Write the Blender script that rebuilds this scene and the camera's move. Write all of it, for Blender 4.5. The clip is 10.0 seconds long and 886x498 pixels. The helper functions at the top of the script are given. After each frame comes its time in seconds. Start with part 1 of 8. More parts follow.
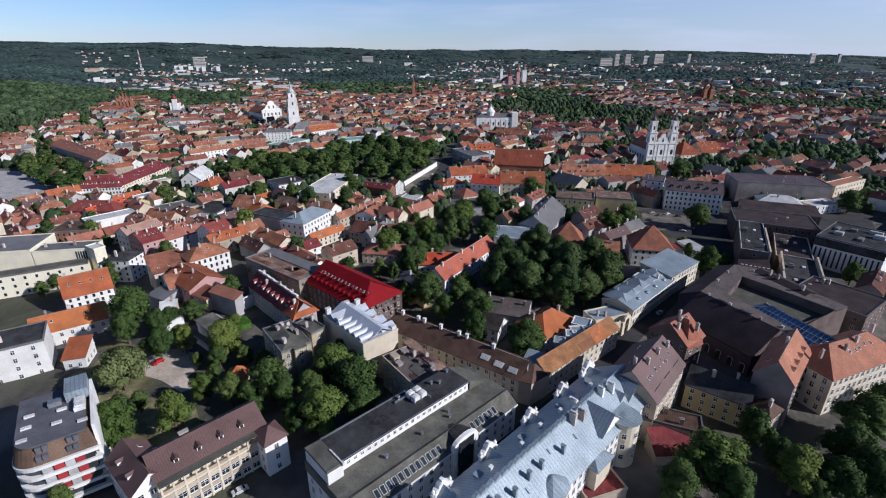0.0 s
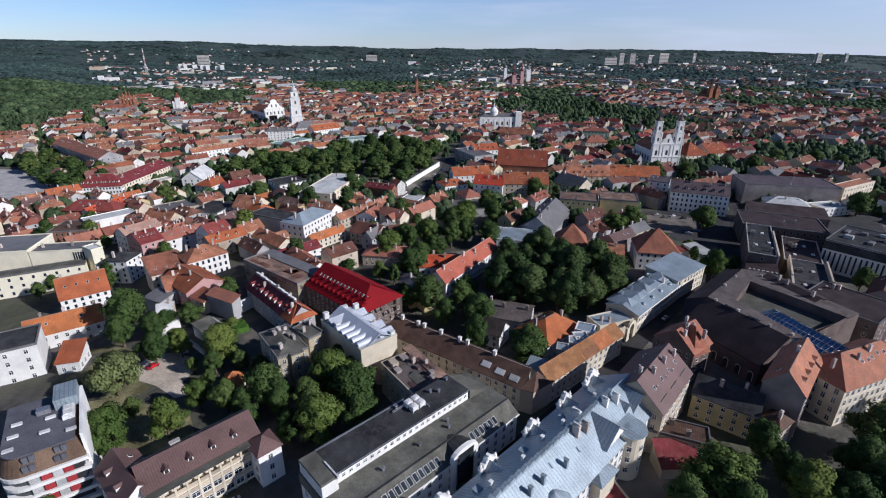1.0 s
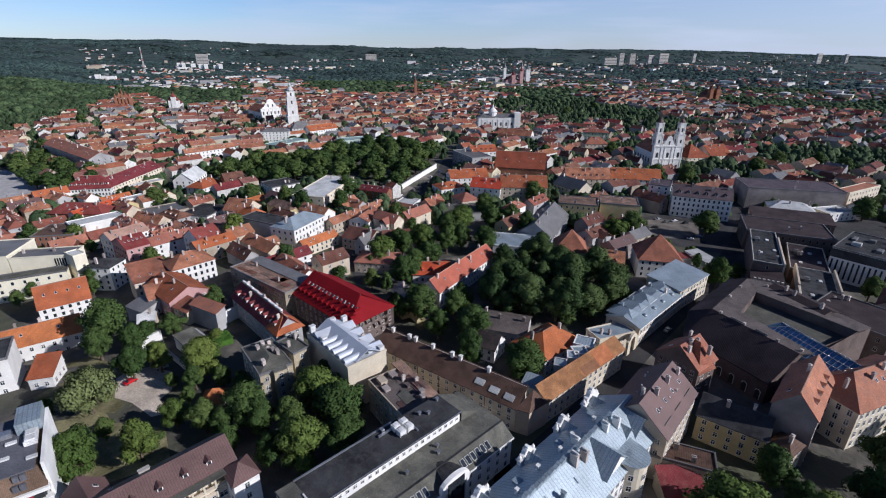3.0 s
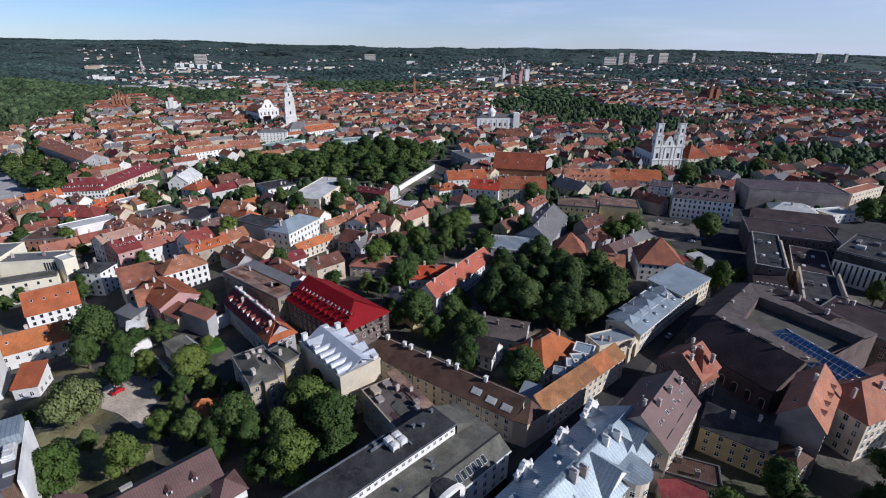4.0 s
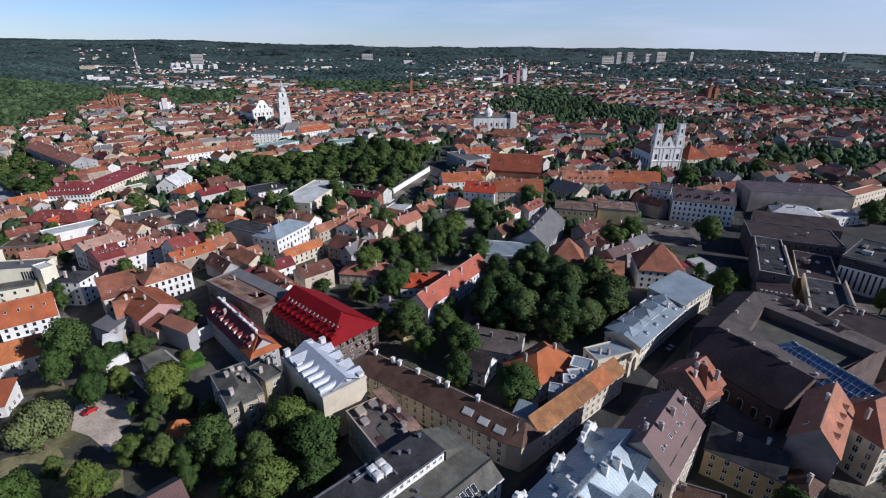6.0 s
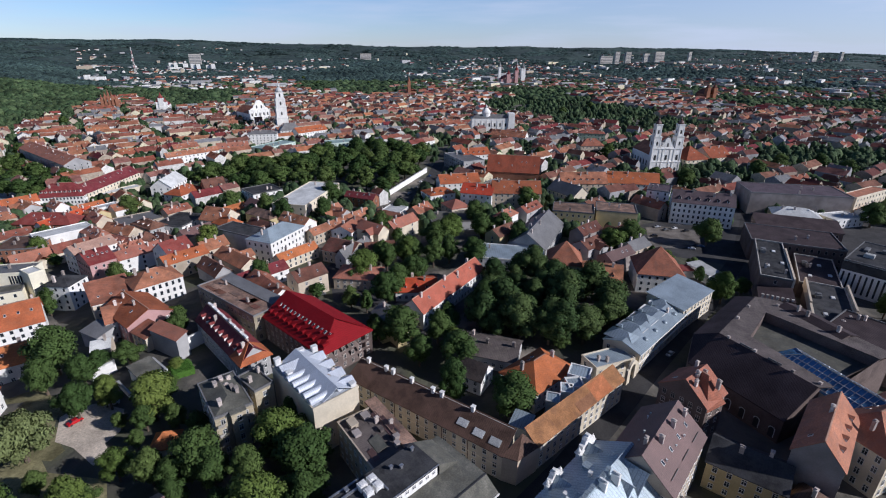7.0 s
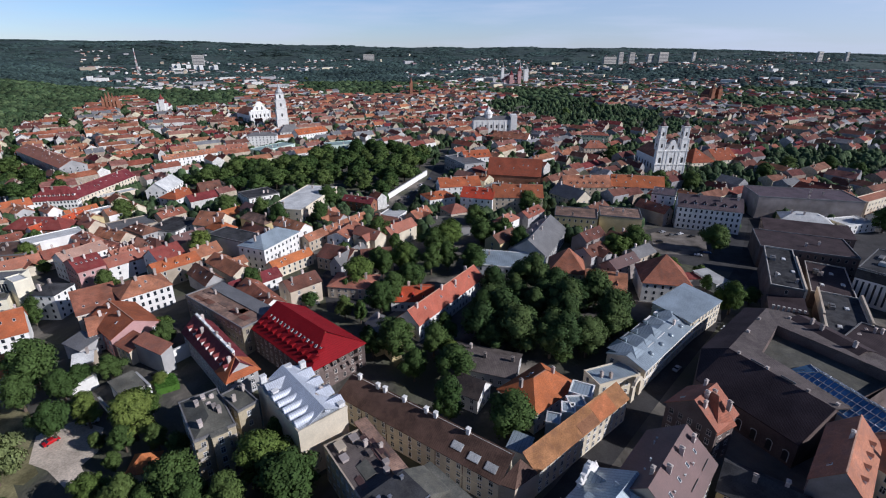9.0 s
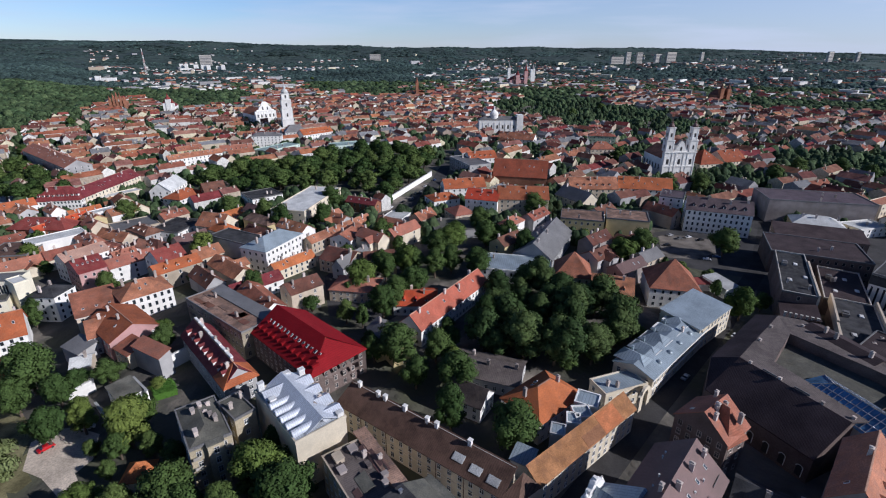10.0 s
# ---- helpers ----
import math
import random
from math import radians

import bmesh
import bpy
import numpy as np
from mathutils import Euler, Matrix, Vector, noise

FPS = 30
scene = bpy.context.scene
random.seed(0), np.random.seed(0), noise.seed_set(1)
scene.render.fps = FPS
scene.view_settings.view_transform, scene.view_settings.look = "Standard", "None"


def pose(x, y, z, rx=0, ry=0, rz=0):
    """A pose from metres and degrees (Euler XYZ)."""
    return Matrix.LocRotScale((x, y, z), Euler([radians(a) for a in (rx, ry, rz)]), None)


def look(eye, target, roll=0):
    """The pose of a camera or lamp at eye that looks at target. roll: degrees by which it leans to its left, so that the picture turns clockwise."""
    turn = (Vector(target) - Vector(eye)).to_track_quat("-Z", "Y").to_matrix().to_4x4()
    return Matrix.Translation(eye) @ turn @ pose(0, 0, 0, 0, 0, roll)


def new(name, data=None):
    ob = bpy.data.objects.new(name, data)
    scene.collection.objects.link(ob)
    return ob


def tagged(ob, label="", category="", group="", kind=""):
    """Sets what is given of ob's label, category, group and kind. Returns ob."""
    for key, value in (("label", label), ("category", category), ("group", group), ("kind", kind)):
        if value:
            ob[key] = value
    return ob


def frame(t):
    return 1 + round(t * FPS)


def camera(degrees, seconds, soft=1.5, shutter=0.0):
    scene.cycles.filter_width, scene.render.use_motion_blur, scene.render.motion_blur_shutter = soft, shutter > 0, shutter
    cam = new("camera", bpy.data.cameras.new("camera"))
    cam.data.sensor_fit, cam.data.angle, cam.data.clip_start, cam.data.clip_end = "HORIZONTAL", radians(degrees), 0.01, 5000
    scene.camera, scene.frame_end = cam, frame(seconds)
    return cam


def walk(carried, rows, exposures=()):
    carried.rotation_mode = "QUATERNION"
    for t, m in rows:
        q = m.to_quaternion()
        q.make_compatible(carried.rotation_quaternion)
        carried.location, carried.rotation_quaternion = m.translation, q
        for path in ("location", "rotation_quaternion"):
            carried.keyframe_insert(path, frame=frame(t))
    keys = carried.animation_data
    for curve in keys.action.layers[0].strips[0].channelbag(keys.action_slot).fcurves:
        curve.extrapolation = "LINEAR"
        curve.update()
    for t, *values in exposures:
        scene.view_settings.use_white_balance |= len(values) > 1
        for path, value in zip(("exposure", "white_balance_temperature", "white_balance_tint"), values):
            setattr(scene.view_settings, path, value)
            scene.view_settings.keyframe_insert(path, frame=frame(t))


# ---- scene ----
cam = camera(84.8, 10.0, 1.1)
PATH = [
    (0, (-5.656, -3.006, 110.191), (-5.682, -1.158, 109.429), 0.3),
    (0.5, (-5.276, -0.819, 110.243), (-5.31, 1.029, 109.478), 0.4),
    (1, (-4.796, 1.502, 110.189), (-4.835, 3.349, 109.423), 0.4),
    (1.5, (-4.233, 3.694, 110.192), (-4.273, 5.541, 109.426), 0.5),
    (2, (-3.728, 5.989, 110.38), (-3.766, 7.836, 109.614), 0.5),
    (2.5, (-3.131, 8.357, 110.45), (-3.168, 10.204, 109.683), 0.6),
    (4, (-1.273, 15.708, 110.53), (-1.308, 17.554, 109.762), 0.5),
    (4.5, (-0.564, 17.998, 110.551), (-0.599, 19.845, 109.783), 0.5),
    (5, (0.121, 20.315, 110.585), (0.088, 22.162, 109.817), 0.5),
    (5.5, (0.765, 22.712, 110.618), (0.734, 24.558, 109.849), 0.4),
    (7, (2.666, 29.506, 110.94), (2.642, 31.351, 110.169), 0.4),
    (7.5, (3.472, 31.633, 111.029), (3.45, 33.479, 110.259), 0.3),
    (8, (4.149, 33.756, 111.148), (4.127, 35.601, 110.378), 0.4),
    (8.5, (4.691, 36.032, 111.029), (4.663, 37.878, 110.259), 0.3),
    (9, (5.158, 38.106, 111.024), (5.121, 39.952, 110.255), 0.3),
    (9.5, (5.662, 40.19, 111.048), (5.614, 42.035, 110.279), 0.3),
    (10, (6.032, 42.21, 111.007), (5.972, 44.055, 110.238), 0.3),
]
walk(cam, [(t, look(eye, goal, roll)) for t, eye, goal, roll in PATH], [(0, -0.17, 5580, 16)])


# ---- light ----
SUN_AZ, SUN_EL = 108.0, 29.0
world = bpy.data.worlds.new("sky")
scene.world = world
world.use_nodes = True
wn = world.node_tree.nodes
sky = wn.new("ShaderNodeTexSky")
sky.sky_type = 'NISHITA'
sky.sun_disc = False
sky.sun_elevation = radians(SUN_EL)
sky.sun_rotation = radians(SUN_AZ)
sky.air_density, sky.dust_density, sky.ozone_density, sky.altitude = 1.0, 0.1, 3.0, 300
wl = world.node_tree.links
wco = wn.new("ShaderNodeTexCoord")
wsep = wn.new("ShaderNodeSeparateXYZ")
wl.new(wco.outputs["Generated"], wsep.inputs[0])
# a pale haze band over the horizon, deep blue above
haze = wn.new("ShaderNodeValToRGB")
he = haze.color_ramp.elements
he[0].position, he[0].color = 0.0, (1.62, 1.86, 2.36, 1)
he[1].position, he[1].color = 0.29, (0.78, 0.87, 1.08, 1)
hm = he.new(0.15)
hm.color = (1.72, 1.88, 2.20, 1)
wl.new(wsep.outputs["Z"], haze.inputs[0])
tint = wn.new("ShaderNodeMix")
tint.data_type, tint.blend_type = 'RGBA', 'MULTIPLY'
tint.inputs[0].default_value = 1.0
wl.new(sky.outputs[0], tint.inputs[6])
wl.new(haze.outputs[0], tint.inputs[7])
# thin streaks of high cloud
stretch = wn.new("ShaderNodeMapping")
stretch.inputs["Scale"].default_value = (1.6, 1.6, 14.0)
wl.new(wco.outputs["Generated"], stretch.inputs[0])
streak = wn.new("ShaderNodeTexNoise")
streak.inputs["Scale"].default_value, streak.inputs["Detail"].default_value, streak.inputs["Roughness"].default_value = 1.7, 7, 0.55
wl.new(stretch.outputs[0], streak.inputs["Vector"])
veil = wn.new("ShaderNodeMapRange")
veil.inputs[1].default_value, veil.inputs[2].default_value, veil.inputs[3].default_value, veil.inputs[4].default_value = 0.45, 0.75, 0.0, 0.55
wl.new(streak.outputs["Fac"], veil.inputs[0])
cloud = wn.new("ShaderNodeMix")
cloud.data_type = 'RGBA'
cloud.inputs[7].default_value = (13.5, 14.5, 16.0, 1)
low = wn.new("ShaderNodeMapRange")
low.inputs[1].default_value, low.inputs[2].default_value, low.inputs[3].default_value, low.inputs[4].default_value = 0.16, 0.34, 1.0, 0.0
wl.new(wsep.outputs["Z"], low.inputs[0])
thin = wn.new("ShaderNodeMath")
thin.operation = 'MULTIPLY'
# the cloud sheet thickens eastwards
east = wn.new("ShaderNodeMapRange")
east.inputs[1].default_value, east.inputs[2].default_value, east.inputs[3].default_value, east.inputs[4].default_value = -0.45, 0.75, 0.0, 0.62
wl.new(wsep.outputs["X"], east.inputs[0])
sheet = wn.new("ShaderNodeMath")
sheet.operation, sheet.use_clamp = 'ADD', True
wl.new(veil.outputs[0], sheet.inputs[0])
wl.new(east.outputs[0], sheet.inputs[1])
wl.new(sheet.outputs[0], thin.inputs[0])
wl.new(low.outputs[0], thin.inputs[1])
wl.new(thin.outputs[0], cloud.inputs[0])
wl.new(tint.outputs[2], cloud.inputs[6])
wn["Background"].inputs[1].default_value = 0.05
wl.new(cloud.outputs[2], wn["Background"].inputs[0])
sun = new("sun", bpy.data.lights.new("sun", 'SUN'))
sun.data.energy, sun.data.angle, sun.data.color = 5.0, radians(0.5), (1.0, 0.93, 0.82)
sun_dir = Vector((math.sin(radians(SUN_AZ)) * math.cos(radians(SUN_EL)), math.cos(radians(SUN_AZ)) * math.cos(radians(SUN_EL)), math.sin(radians(SUN_EL))))
sun.matrix_world = look(sun_dir * 400, (0, 0, 0))


# ---- materials ----
def material(name, colour, rough=0.8, metal=0.0, vary=0.15, stain=0.25, grain=3.0, seam=0.0, bump=0.25, hue=0.0, seam_axis='X', island=False, wear=None):
    m = bpy.data.materials.new(name)
    m.use_nodes = True
    n, l = m.node_tree.nodes, m.node_tree.links
    b = n["Principled BSDF"]
    co = n.new("ShaderNodeTexCoord")
    info = n.new("ShaderNodeNewGeometry" if island else "ShaderNodeObjectInfo")
    chance = info.outputs["Random Per Island" if island else "Random"]
    shift = n.new("ShaderNodeVectorMath")
    shift.operation = 'MULTIPLY_ADD'
    shift.inputs[1].default_value = (90, 70, 50)
    l.new(chance, shift.inputs[0])
    l.new(co.outputs["Object"], shift.inputs[2])
    big = n.new("ShaderNodeTexNoise")
    big.inputs["Scale"].default_value, big.inputs["Detail"].default_value = 0.16, 5
    fine = n.new("ShaderNodeTexNoise")
    fine.inputs["Scale"].default_value, fine.inputs["Detail"].default_value = grain, 5
    l.new(shift.outputs[0], big.inputs["Vector"])
    l.new(shift.outputs[0], fine.inputs["Vector"])
    hsv = n.new("ShaderNodeHueSaturation")
    hsv.inputs["Color"].default_value = (*colour, 1)
    a = n.new("ShaderNodeMapRange")
    a.inputs[1].default_value, a.inputs[2].default_value = 0.3, 0.7
    a.inputs[3].default_value, a.inputs[4].default_value = 1 - stain, 1 + stain
    l.new(big.outputs["Fac"], a.inputs[0])
    c = n.new("ShaderNodeMapRange")
    c.inputs[1].default_value, c.inputs[2].default_value = 0.3, 0.7
    k = 0.08 if bump <= 0.1 else 0.22
    c.inputs[3].default_value, c.inputs[4].default_value = 1 - k, 1 + k
    l.new(fine.outputs["Fac"], c.inputs[0])
    d = n.new("ShaderNodeMapRange")
    d.inputs[3].default_value, d.inputs[4].default_value = 1 - vary, 1 + vary
    l.new(chance, d.inputs[0])
    p = n.new("ShaderNodeMath")
    p.operation = 'MULTIPLY'
    q = n.new("ShaderNodeMath")
    q.operation = 'MULTIPLY'
    l.new(a.outputs[0], p.inputs[0])
    l.new(c.outputs[0], p.inputs[1])
    l.new(p.outputs[0], q.inputs[0])
    l.new(d.outputs[0], q.inputs[1])
    l.new(q.outputs[0], hsv.inputs["Value"])
    if hue:
        e = n.new("ShaderNodeMapRange")
        e.inputs[3].default_value, e.inputs[4].default_value = 0.5 - hue, 0.5 + hue
        l.new(chance, e.inputs[0])
        l.new(e.outputs[0], hsv.inputs["Hue"])
    last = hsv.outputs[0]
    height = fine.outputs["Fac"]
    if wear:
        # patches of old, sooty or mossy pieces among newer ones
        colour2, amount = wear
        old = n.new("ShaderNodeTexNoise")
        old.inputs["Scale"].default_value, old.inputs["Detail"].default_value, old.inputs["Roughness"].default_value = 0.42, 7, 0.7
        l.new(shift.outputs[0], old.inputs["Vector"])
        much = n.new("ShaderNodeMapRange")
        much.inputs[1].default_value, much.inputs[2].default_value, much.inputs[3].default_value, much.inputs[4].default_value = 0.46, 0.62, 0.0, amount
        l.new(old.outputs["Fac"], much.inputs[0])
        blend = n.new("ShaderNodeMix")
        blend.data_type = 'RGBA'
        blend.inputs[7].default_value = (*colour2, 1)
        l.new(much.outputs[0], blend.inputs[0])
        l.new(last, blend.inputs[6])
        last = blend.outputs[2]
    if seam:
        w = n.new("ShaderNodeTexWave")
        w.bands_direction = seam_axis
        w.wave_profile = 'SIN'
        w.inputs["Scale"].default_value = 0.314 / seam
        w.inputs["Distortion"].default_value = 0.0
        l.new(co.outputs["Object"], w.inputs["Vector"])
        s = n.new("ShaderNodeMapRange")
        s.inputs[1].default_value, s.inputs[2].default_value = 0.8, 1.0
        s.inputs[3].default_value, s.inputs[4].default_value = 0.0, 1.0
        l.new(w.outputs["Fac"], s.inputs[0])
        height = s.outputs[0]
        mix = n.new("ShaderNodeMix")
        mix.data_type = 'RGBA'
        mix.blend_type = 'MULTIPLY'
        mix.inputs[7].default_value = (0.72, 0.72, 0.72, 1)
        l.new(s.outputs[0], mix.inputs[0])
        l.new(last, mix.inputs[6])
        last = mix.outputs[2]
    bp = n.new("ShaderNodeBump")
    bp.inputs["Strength"].default_value, bp.inputs["Distance"].default_value = bump, 0.15
    l.new(height, bp.inputs["Height"])
    l.new(bp.outputs[0], b.inputs["Normal"])
    l.new(last, b.inputs["Base Color"])
    b.inputs["Roughness"].default_value, b.inputs["Metallic"].default_value = rough, metal
    if rough > 0.6:
        b.inputs["Specular IOR Level"].default_value = 0.12
    return m


M = {}
M["tile_orange"] = material("tile_orange", (0.47, 0.148, 0.058), 0.8, vary=0.2, stain=0.25, hue=0.008, seam=0.35, wear=((0.33, 0.13, 0.07), 0.5))
M["tile_brown"] = material("tile_brown", (0.36, 0.142, 0.086), 0.85, vary=0.25, stain=0.4, hue=0.012, seam=0.35, wear=((0.22, 0.115, 0.082), 0.65))
M["tile_dark"] = material("tile_dark", (0.165, 0.072, 0.052), 0.85, vary=0.3, stain=0.4, hue=0.012, seam=0.35, wear=((0.10, 0.07, 0.06), 0.6))
M["tile_salmon"] = material("tile_salmon", (0.41, 0.168, 0.108), 0.8, vary=0.15, stain=0.22, hue=0.008, seam=0.35, wear=((0.28, 0.16, 0.125), 0.5))
M["tile_tan"] = material("tile_tan", (0.46, 0.29, 0.22), 0.85, vary=0.1, stain=0.2, seam=0.35, wear=((0.36, 0.20, 0.15), 0.4))
M["tile_rust"] = material("tile_rust", (0.31, 0.088, 0.046), 0.8, vary=0.12, stain=0.25, hue=0.008, seam=0.35, wear=((0.20, 0.08, 0.055), 0.5))
M["felt_brown"] = material("felt_brown", (0.075, 0.062, 0.058), 0.8, vary=0.25, stain=0.4, seam=0.2, wear=((0.13, 0.10, 0.085), 0.5))
M["metal_plum"] = material("metal_plum", (0.082, 0.056, 0.060), 0.6, vary=0.2, stain=0.35, seam=0.3)
M["tile_relaid"] = material("tile_relaid", (0.41, 0.15, 0.065), 0.85, vary=0.12, stain=0.3, seam=0.35, wear=((0.30, 0.13, 0.065), 0.5))
M["tile_umber"] = material("tile_umber", (0.25, 0.125, 0.068), 0.85, vary=0.12, stain=0.4, seam=0.35, wear=((0.32, 0.15, 0.08), 0.5))
M["setts"] = material("setts", (0.17, 0.15, 0.13), 0.9, vary=0.15, stain=0.4)
M["tile_red"] = material("tile_red", (0.50, 0.075, 0.035), 0.75, vary=0.15, stain=0.2, hue=0.01, seam=0.4, wear=((0.30, 0.08, 0.05), 0.5))
M["tile_maroon"] = material("tile_maroon", (0.215, 0.042, 0.042), 0.7, vary=0.2, stain=0.25, hue=0.01, seam=0.4, wear=((0.28, 0.12, 0.10), 0.35))
M["tile_patched"] = material("tile_patched", (0.34, 0.15, 0.075), 0.85, vary=0.12, stain=0.4, hue=0.012, seam=0.35, wear=((0.22, 0.115, 0.065), 0.6))
M["metal_red"] = material("metal_red", (0.23, 0.008, 0.012), 0.7, vary=0.05, stain=0.12, seam=0.55)
M["metal_brown"] = material("metal_brown", (0.145, 0.080, 0.070), 0.6, vary=0.15, stain=0.18, seam=0.6)
M["tin_brown"] = material("tin_brown", (0.120, 0.074, 0.055), 0.7, vary=0.15, stain=0.35, seam=0.6, wear=((0.17, 0.10, 0.075), 0.5))
M["tin_rust"] = material("tin_rust", (0.26, 0.165, 0.12), 0.75, vary=0.2, stain=0.6, seam=0.6, wear=((0.13, 0.10, 0.09), 0.75))
# sheet roof brown darkened for slopes turned from the sun
M["shaded_brown"] = material("shaded_brown", (0.060, 0.044, 0.045), 0.75, vary=0.15, stain=0.3, seam=0.6)
M["tin_grey"] = material("tin_grey", (0.135, 0.112, 0.104), 0.75, vary=0.12, stain=0.3, seam=0.6, wear=((0.20, 0.17, 0.15), 0.6))
M["tile_coral"] = material("tile_coral", (0.44, 0.125, 0.082), 0.8, vary=0.1, stain=0.2, hue=0.008, seam=0.35, wear=((0.34, 0.14, 0.10), 0.4))
# plaster brown darkened to stand in for walls in shade
M["shaded_wall"] = material("shaded_plaster", (0.145, 0.112, 0.100), 0.9, vary=0.15, stain=0.3, bump=0.2)
# taupe is beige plaster with shade worked into the colour
M["taupe"] = material("beige_plaster_shaded", (0.31, 0.27, 0.25), 0.9, vary=0.1, stain=0.25, bump=0.1)
M["slate"] = material("slate", (0.125, 0.125, 0.140), 0.7, vary=0.2, stain=0.25)
M["metal_blue"] = material("metal_blue", (0.345, 0.405, 0.44), 0.42, metal=0.3, vary=0.08, stain=0.2, seam=1.0, bump=0.15)
M["metal_silver"] = material("metal_silver", (0.60, 0.63, 0.68), 0.5, metal=0.15, vary=0.05, stain=0.12, seam=0.6)
M["metal_grey"] = material("metal_grey", (0.17, 0.165, 0.16), 0.55, vary=0.2, stain=0.2, seam=0.6)
M["metal_green"] = material("metal_green", (0.30, 0.39, 0.36), 0.6, vary=0.1, stain=0.2, seam=0.6)
M["felt_dark"] = material("felt_dark", (0.045, 0.045, 0.048), 0.85, vary=0.25, stain=0.5, wear=((0.085, 0.083, 0.08), 0.6))
M["felt_grey"] = material("felt_grey", (0.135, 0.130, 0.108), 0.85, vary=0.2, stain=0.4, wear=((0.085, 0.088, 0.08), 0.6))
M["felt_light"] = material("felt_light", (0.50, 0.50, 0.48), 0.8, vary=0.2, stain=0.2)
M["white"] = material("white_plaster", (0.82, 0.80, 0.75), 0.9, vary=0.07, stain=0.12, bump=0.1)
M["cream"] = material("cream_plaster", (0.67, 0.59, 0.45), 0.9, vary=0.1, stain=0.15, bump=0.1)
# cream raised in tone so the halls look more fully sunlit
M["ivory"] = material("sunlit_cream_plaster", (0.80, 0.74, 0.57), 0.9, vary=0.04, stain=0.1, bump=0.1)
M["yellow"] = material("yellow_plaster", (0.56, 0.46, 0.25), 0.9, vary=0.1, stain=0.15, bump=0.1)
M["beige"] = material("beige_plaster", (0.50, 0.42, 0.32), 0.9, vary=0.18, stain=0.2, bump=0.1)
M["ochre"] = material("ochre_brick_wall", (0.42, 0.36, 0.25), 0.9, vary=0.1, stain=0.2, bump=0.2)
M["olive"] = material("worn_olive_plaster", (0.27, 0.235, 0.17), 0.9, vary=0.15, stain=0.35, bump=0.2)
M["grey"] = material("grey_plaster", (0.42, 0.41, 0.40), 0.9, vary=0.15, stain=0.2, bump=0.1)
M["brownwall"] = material("brown_plaster", (0.27, 0.19, 0.15), 0.9, vary=0.15, stain=0.3, bump=0.2)
M["brick"] = material("brick_wall", (0.33, 0.15, 0.09), 0.9, vary=0.15, stain=0.25, grain=6, bump=0.3)
M["palegreen"] = material("pale_green_plaster", (0.56, 0.66, 0.58), 0.9, vary=0.06, stain=0.12, bump=0.1)
M["mint"] = material("mint_plaster", (0.42, 0.50, 0.36), 0.9, vary=0.1, stain=0.15, bump=0.1)
M["pink"] = material("pink_plaster", (0.52, 0.31, 0.29), 0.9, vary=0.1, stain=0.12, bump=0.1)
M["mortar"] = material("ridge_mortar", (0.46, 0.27, 0.19), 0.9, vary=0.3, stain=0.3)
M["stone"] = material("stone", (0.48, 0.45, 0.40), 0.9, stain=0.25)
M["chimney"] = material("chimney_plaster", (0.50, 0.43, 0.38), 0.9, vary=0.35, stain=0.3)
M["dark"] = material("dark_opening", (0.03, 0.03, 0.032), 0.6)
M["frame"] = material("white_frame", (0.7, 0.69, 0.66), 0.6, vary=0.1)
M["bark"] = material("bark", (0.13, 0.10, 0.075), 0.95, grain=8)
M["steel"] = material("steel", (0.45, 0.46, 0.48), 0.35, metal=0.7, vary=0.1)
M["asphalt"] = material("asphalt", (0.060, 0.058, 0.058), 0.9, stain=0.25)
M["paving"] = material("paving", (0.40, 0.385, 0.37), 0.9, stain=0.2, grain=2)
M["gravel"] = material("gravel", (0.60, 0.51, 0.41), 0.95, stain=0.25, grain=2)
M["leaf_lawn"] = material("green_lawn", (0.11, 0.15, 0.045), 0.95, stain=0.3, grain=1.5)
M["lawn"] = material("lawn", (0.22, 0.20, 0.105), 0.95, stain=0.5, grain=1.5)


def glass(name, colour, rough=0.08):
    m = material(name, colour, rough, stain=0.4, bump=0.02)
    m.node_tree.nodes["Principled BSDF"].inputs["Specular IOR Level"].default_value = 0.8
    return m


M["glass"] = glass("window_glass", (0.035, 0.042, 0.05))
M["blueglass"] = glass("skylight_glass", (0.085, 0.18, 0.31), 0.12)


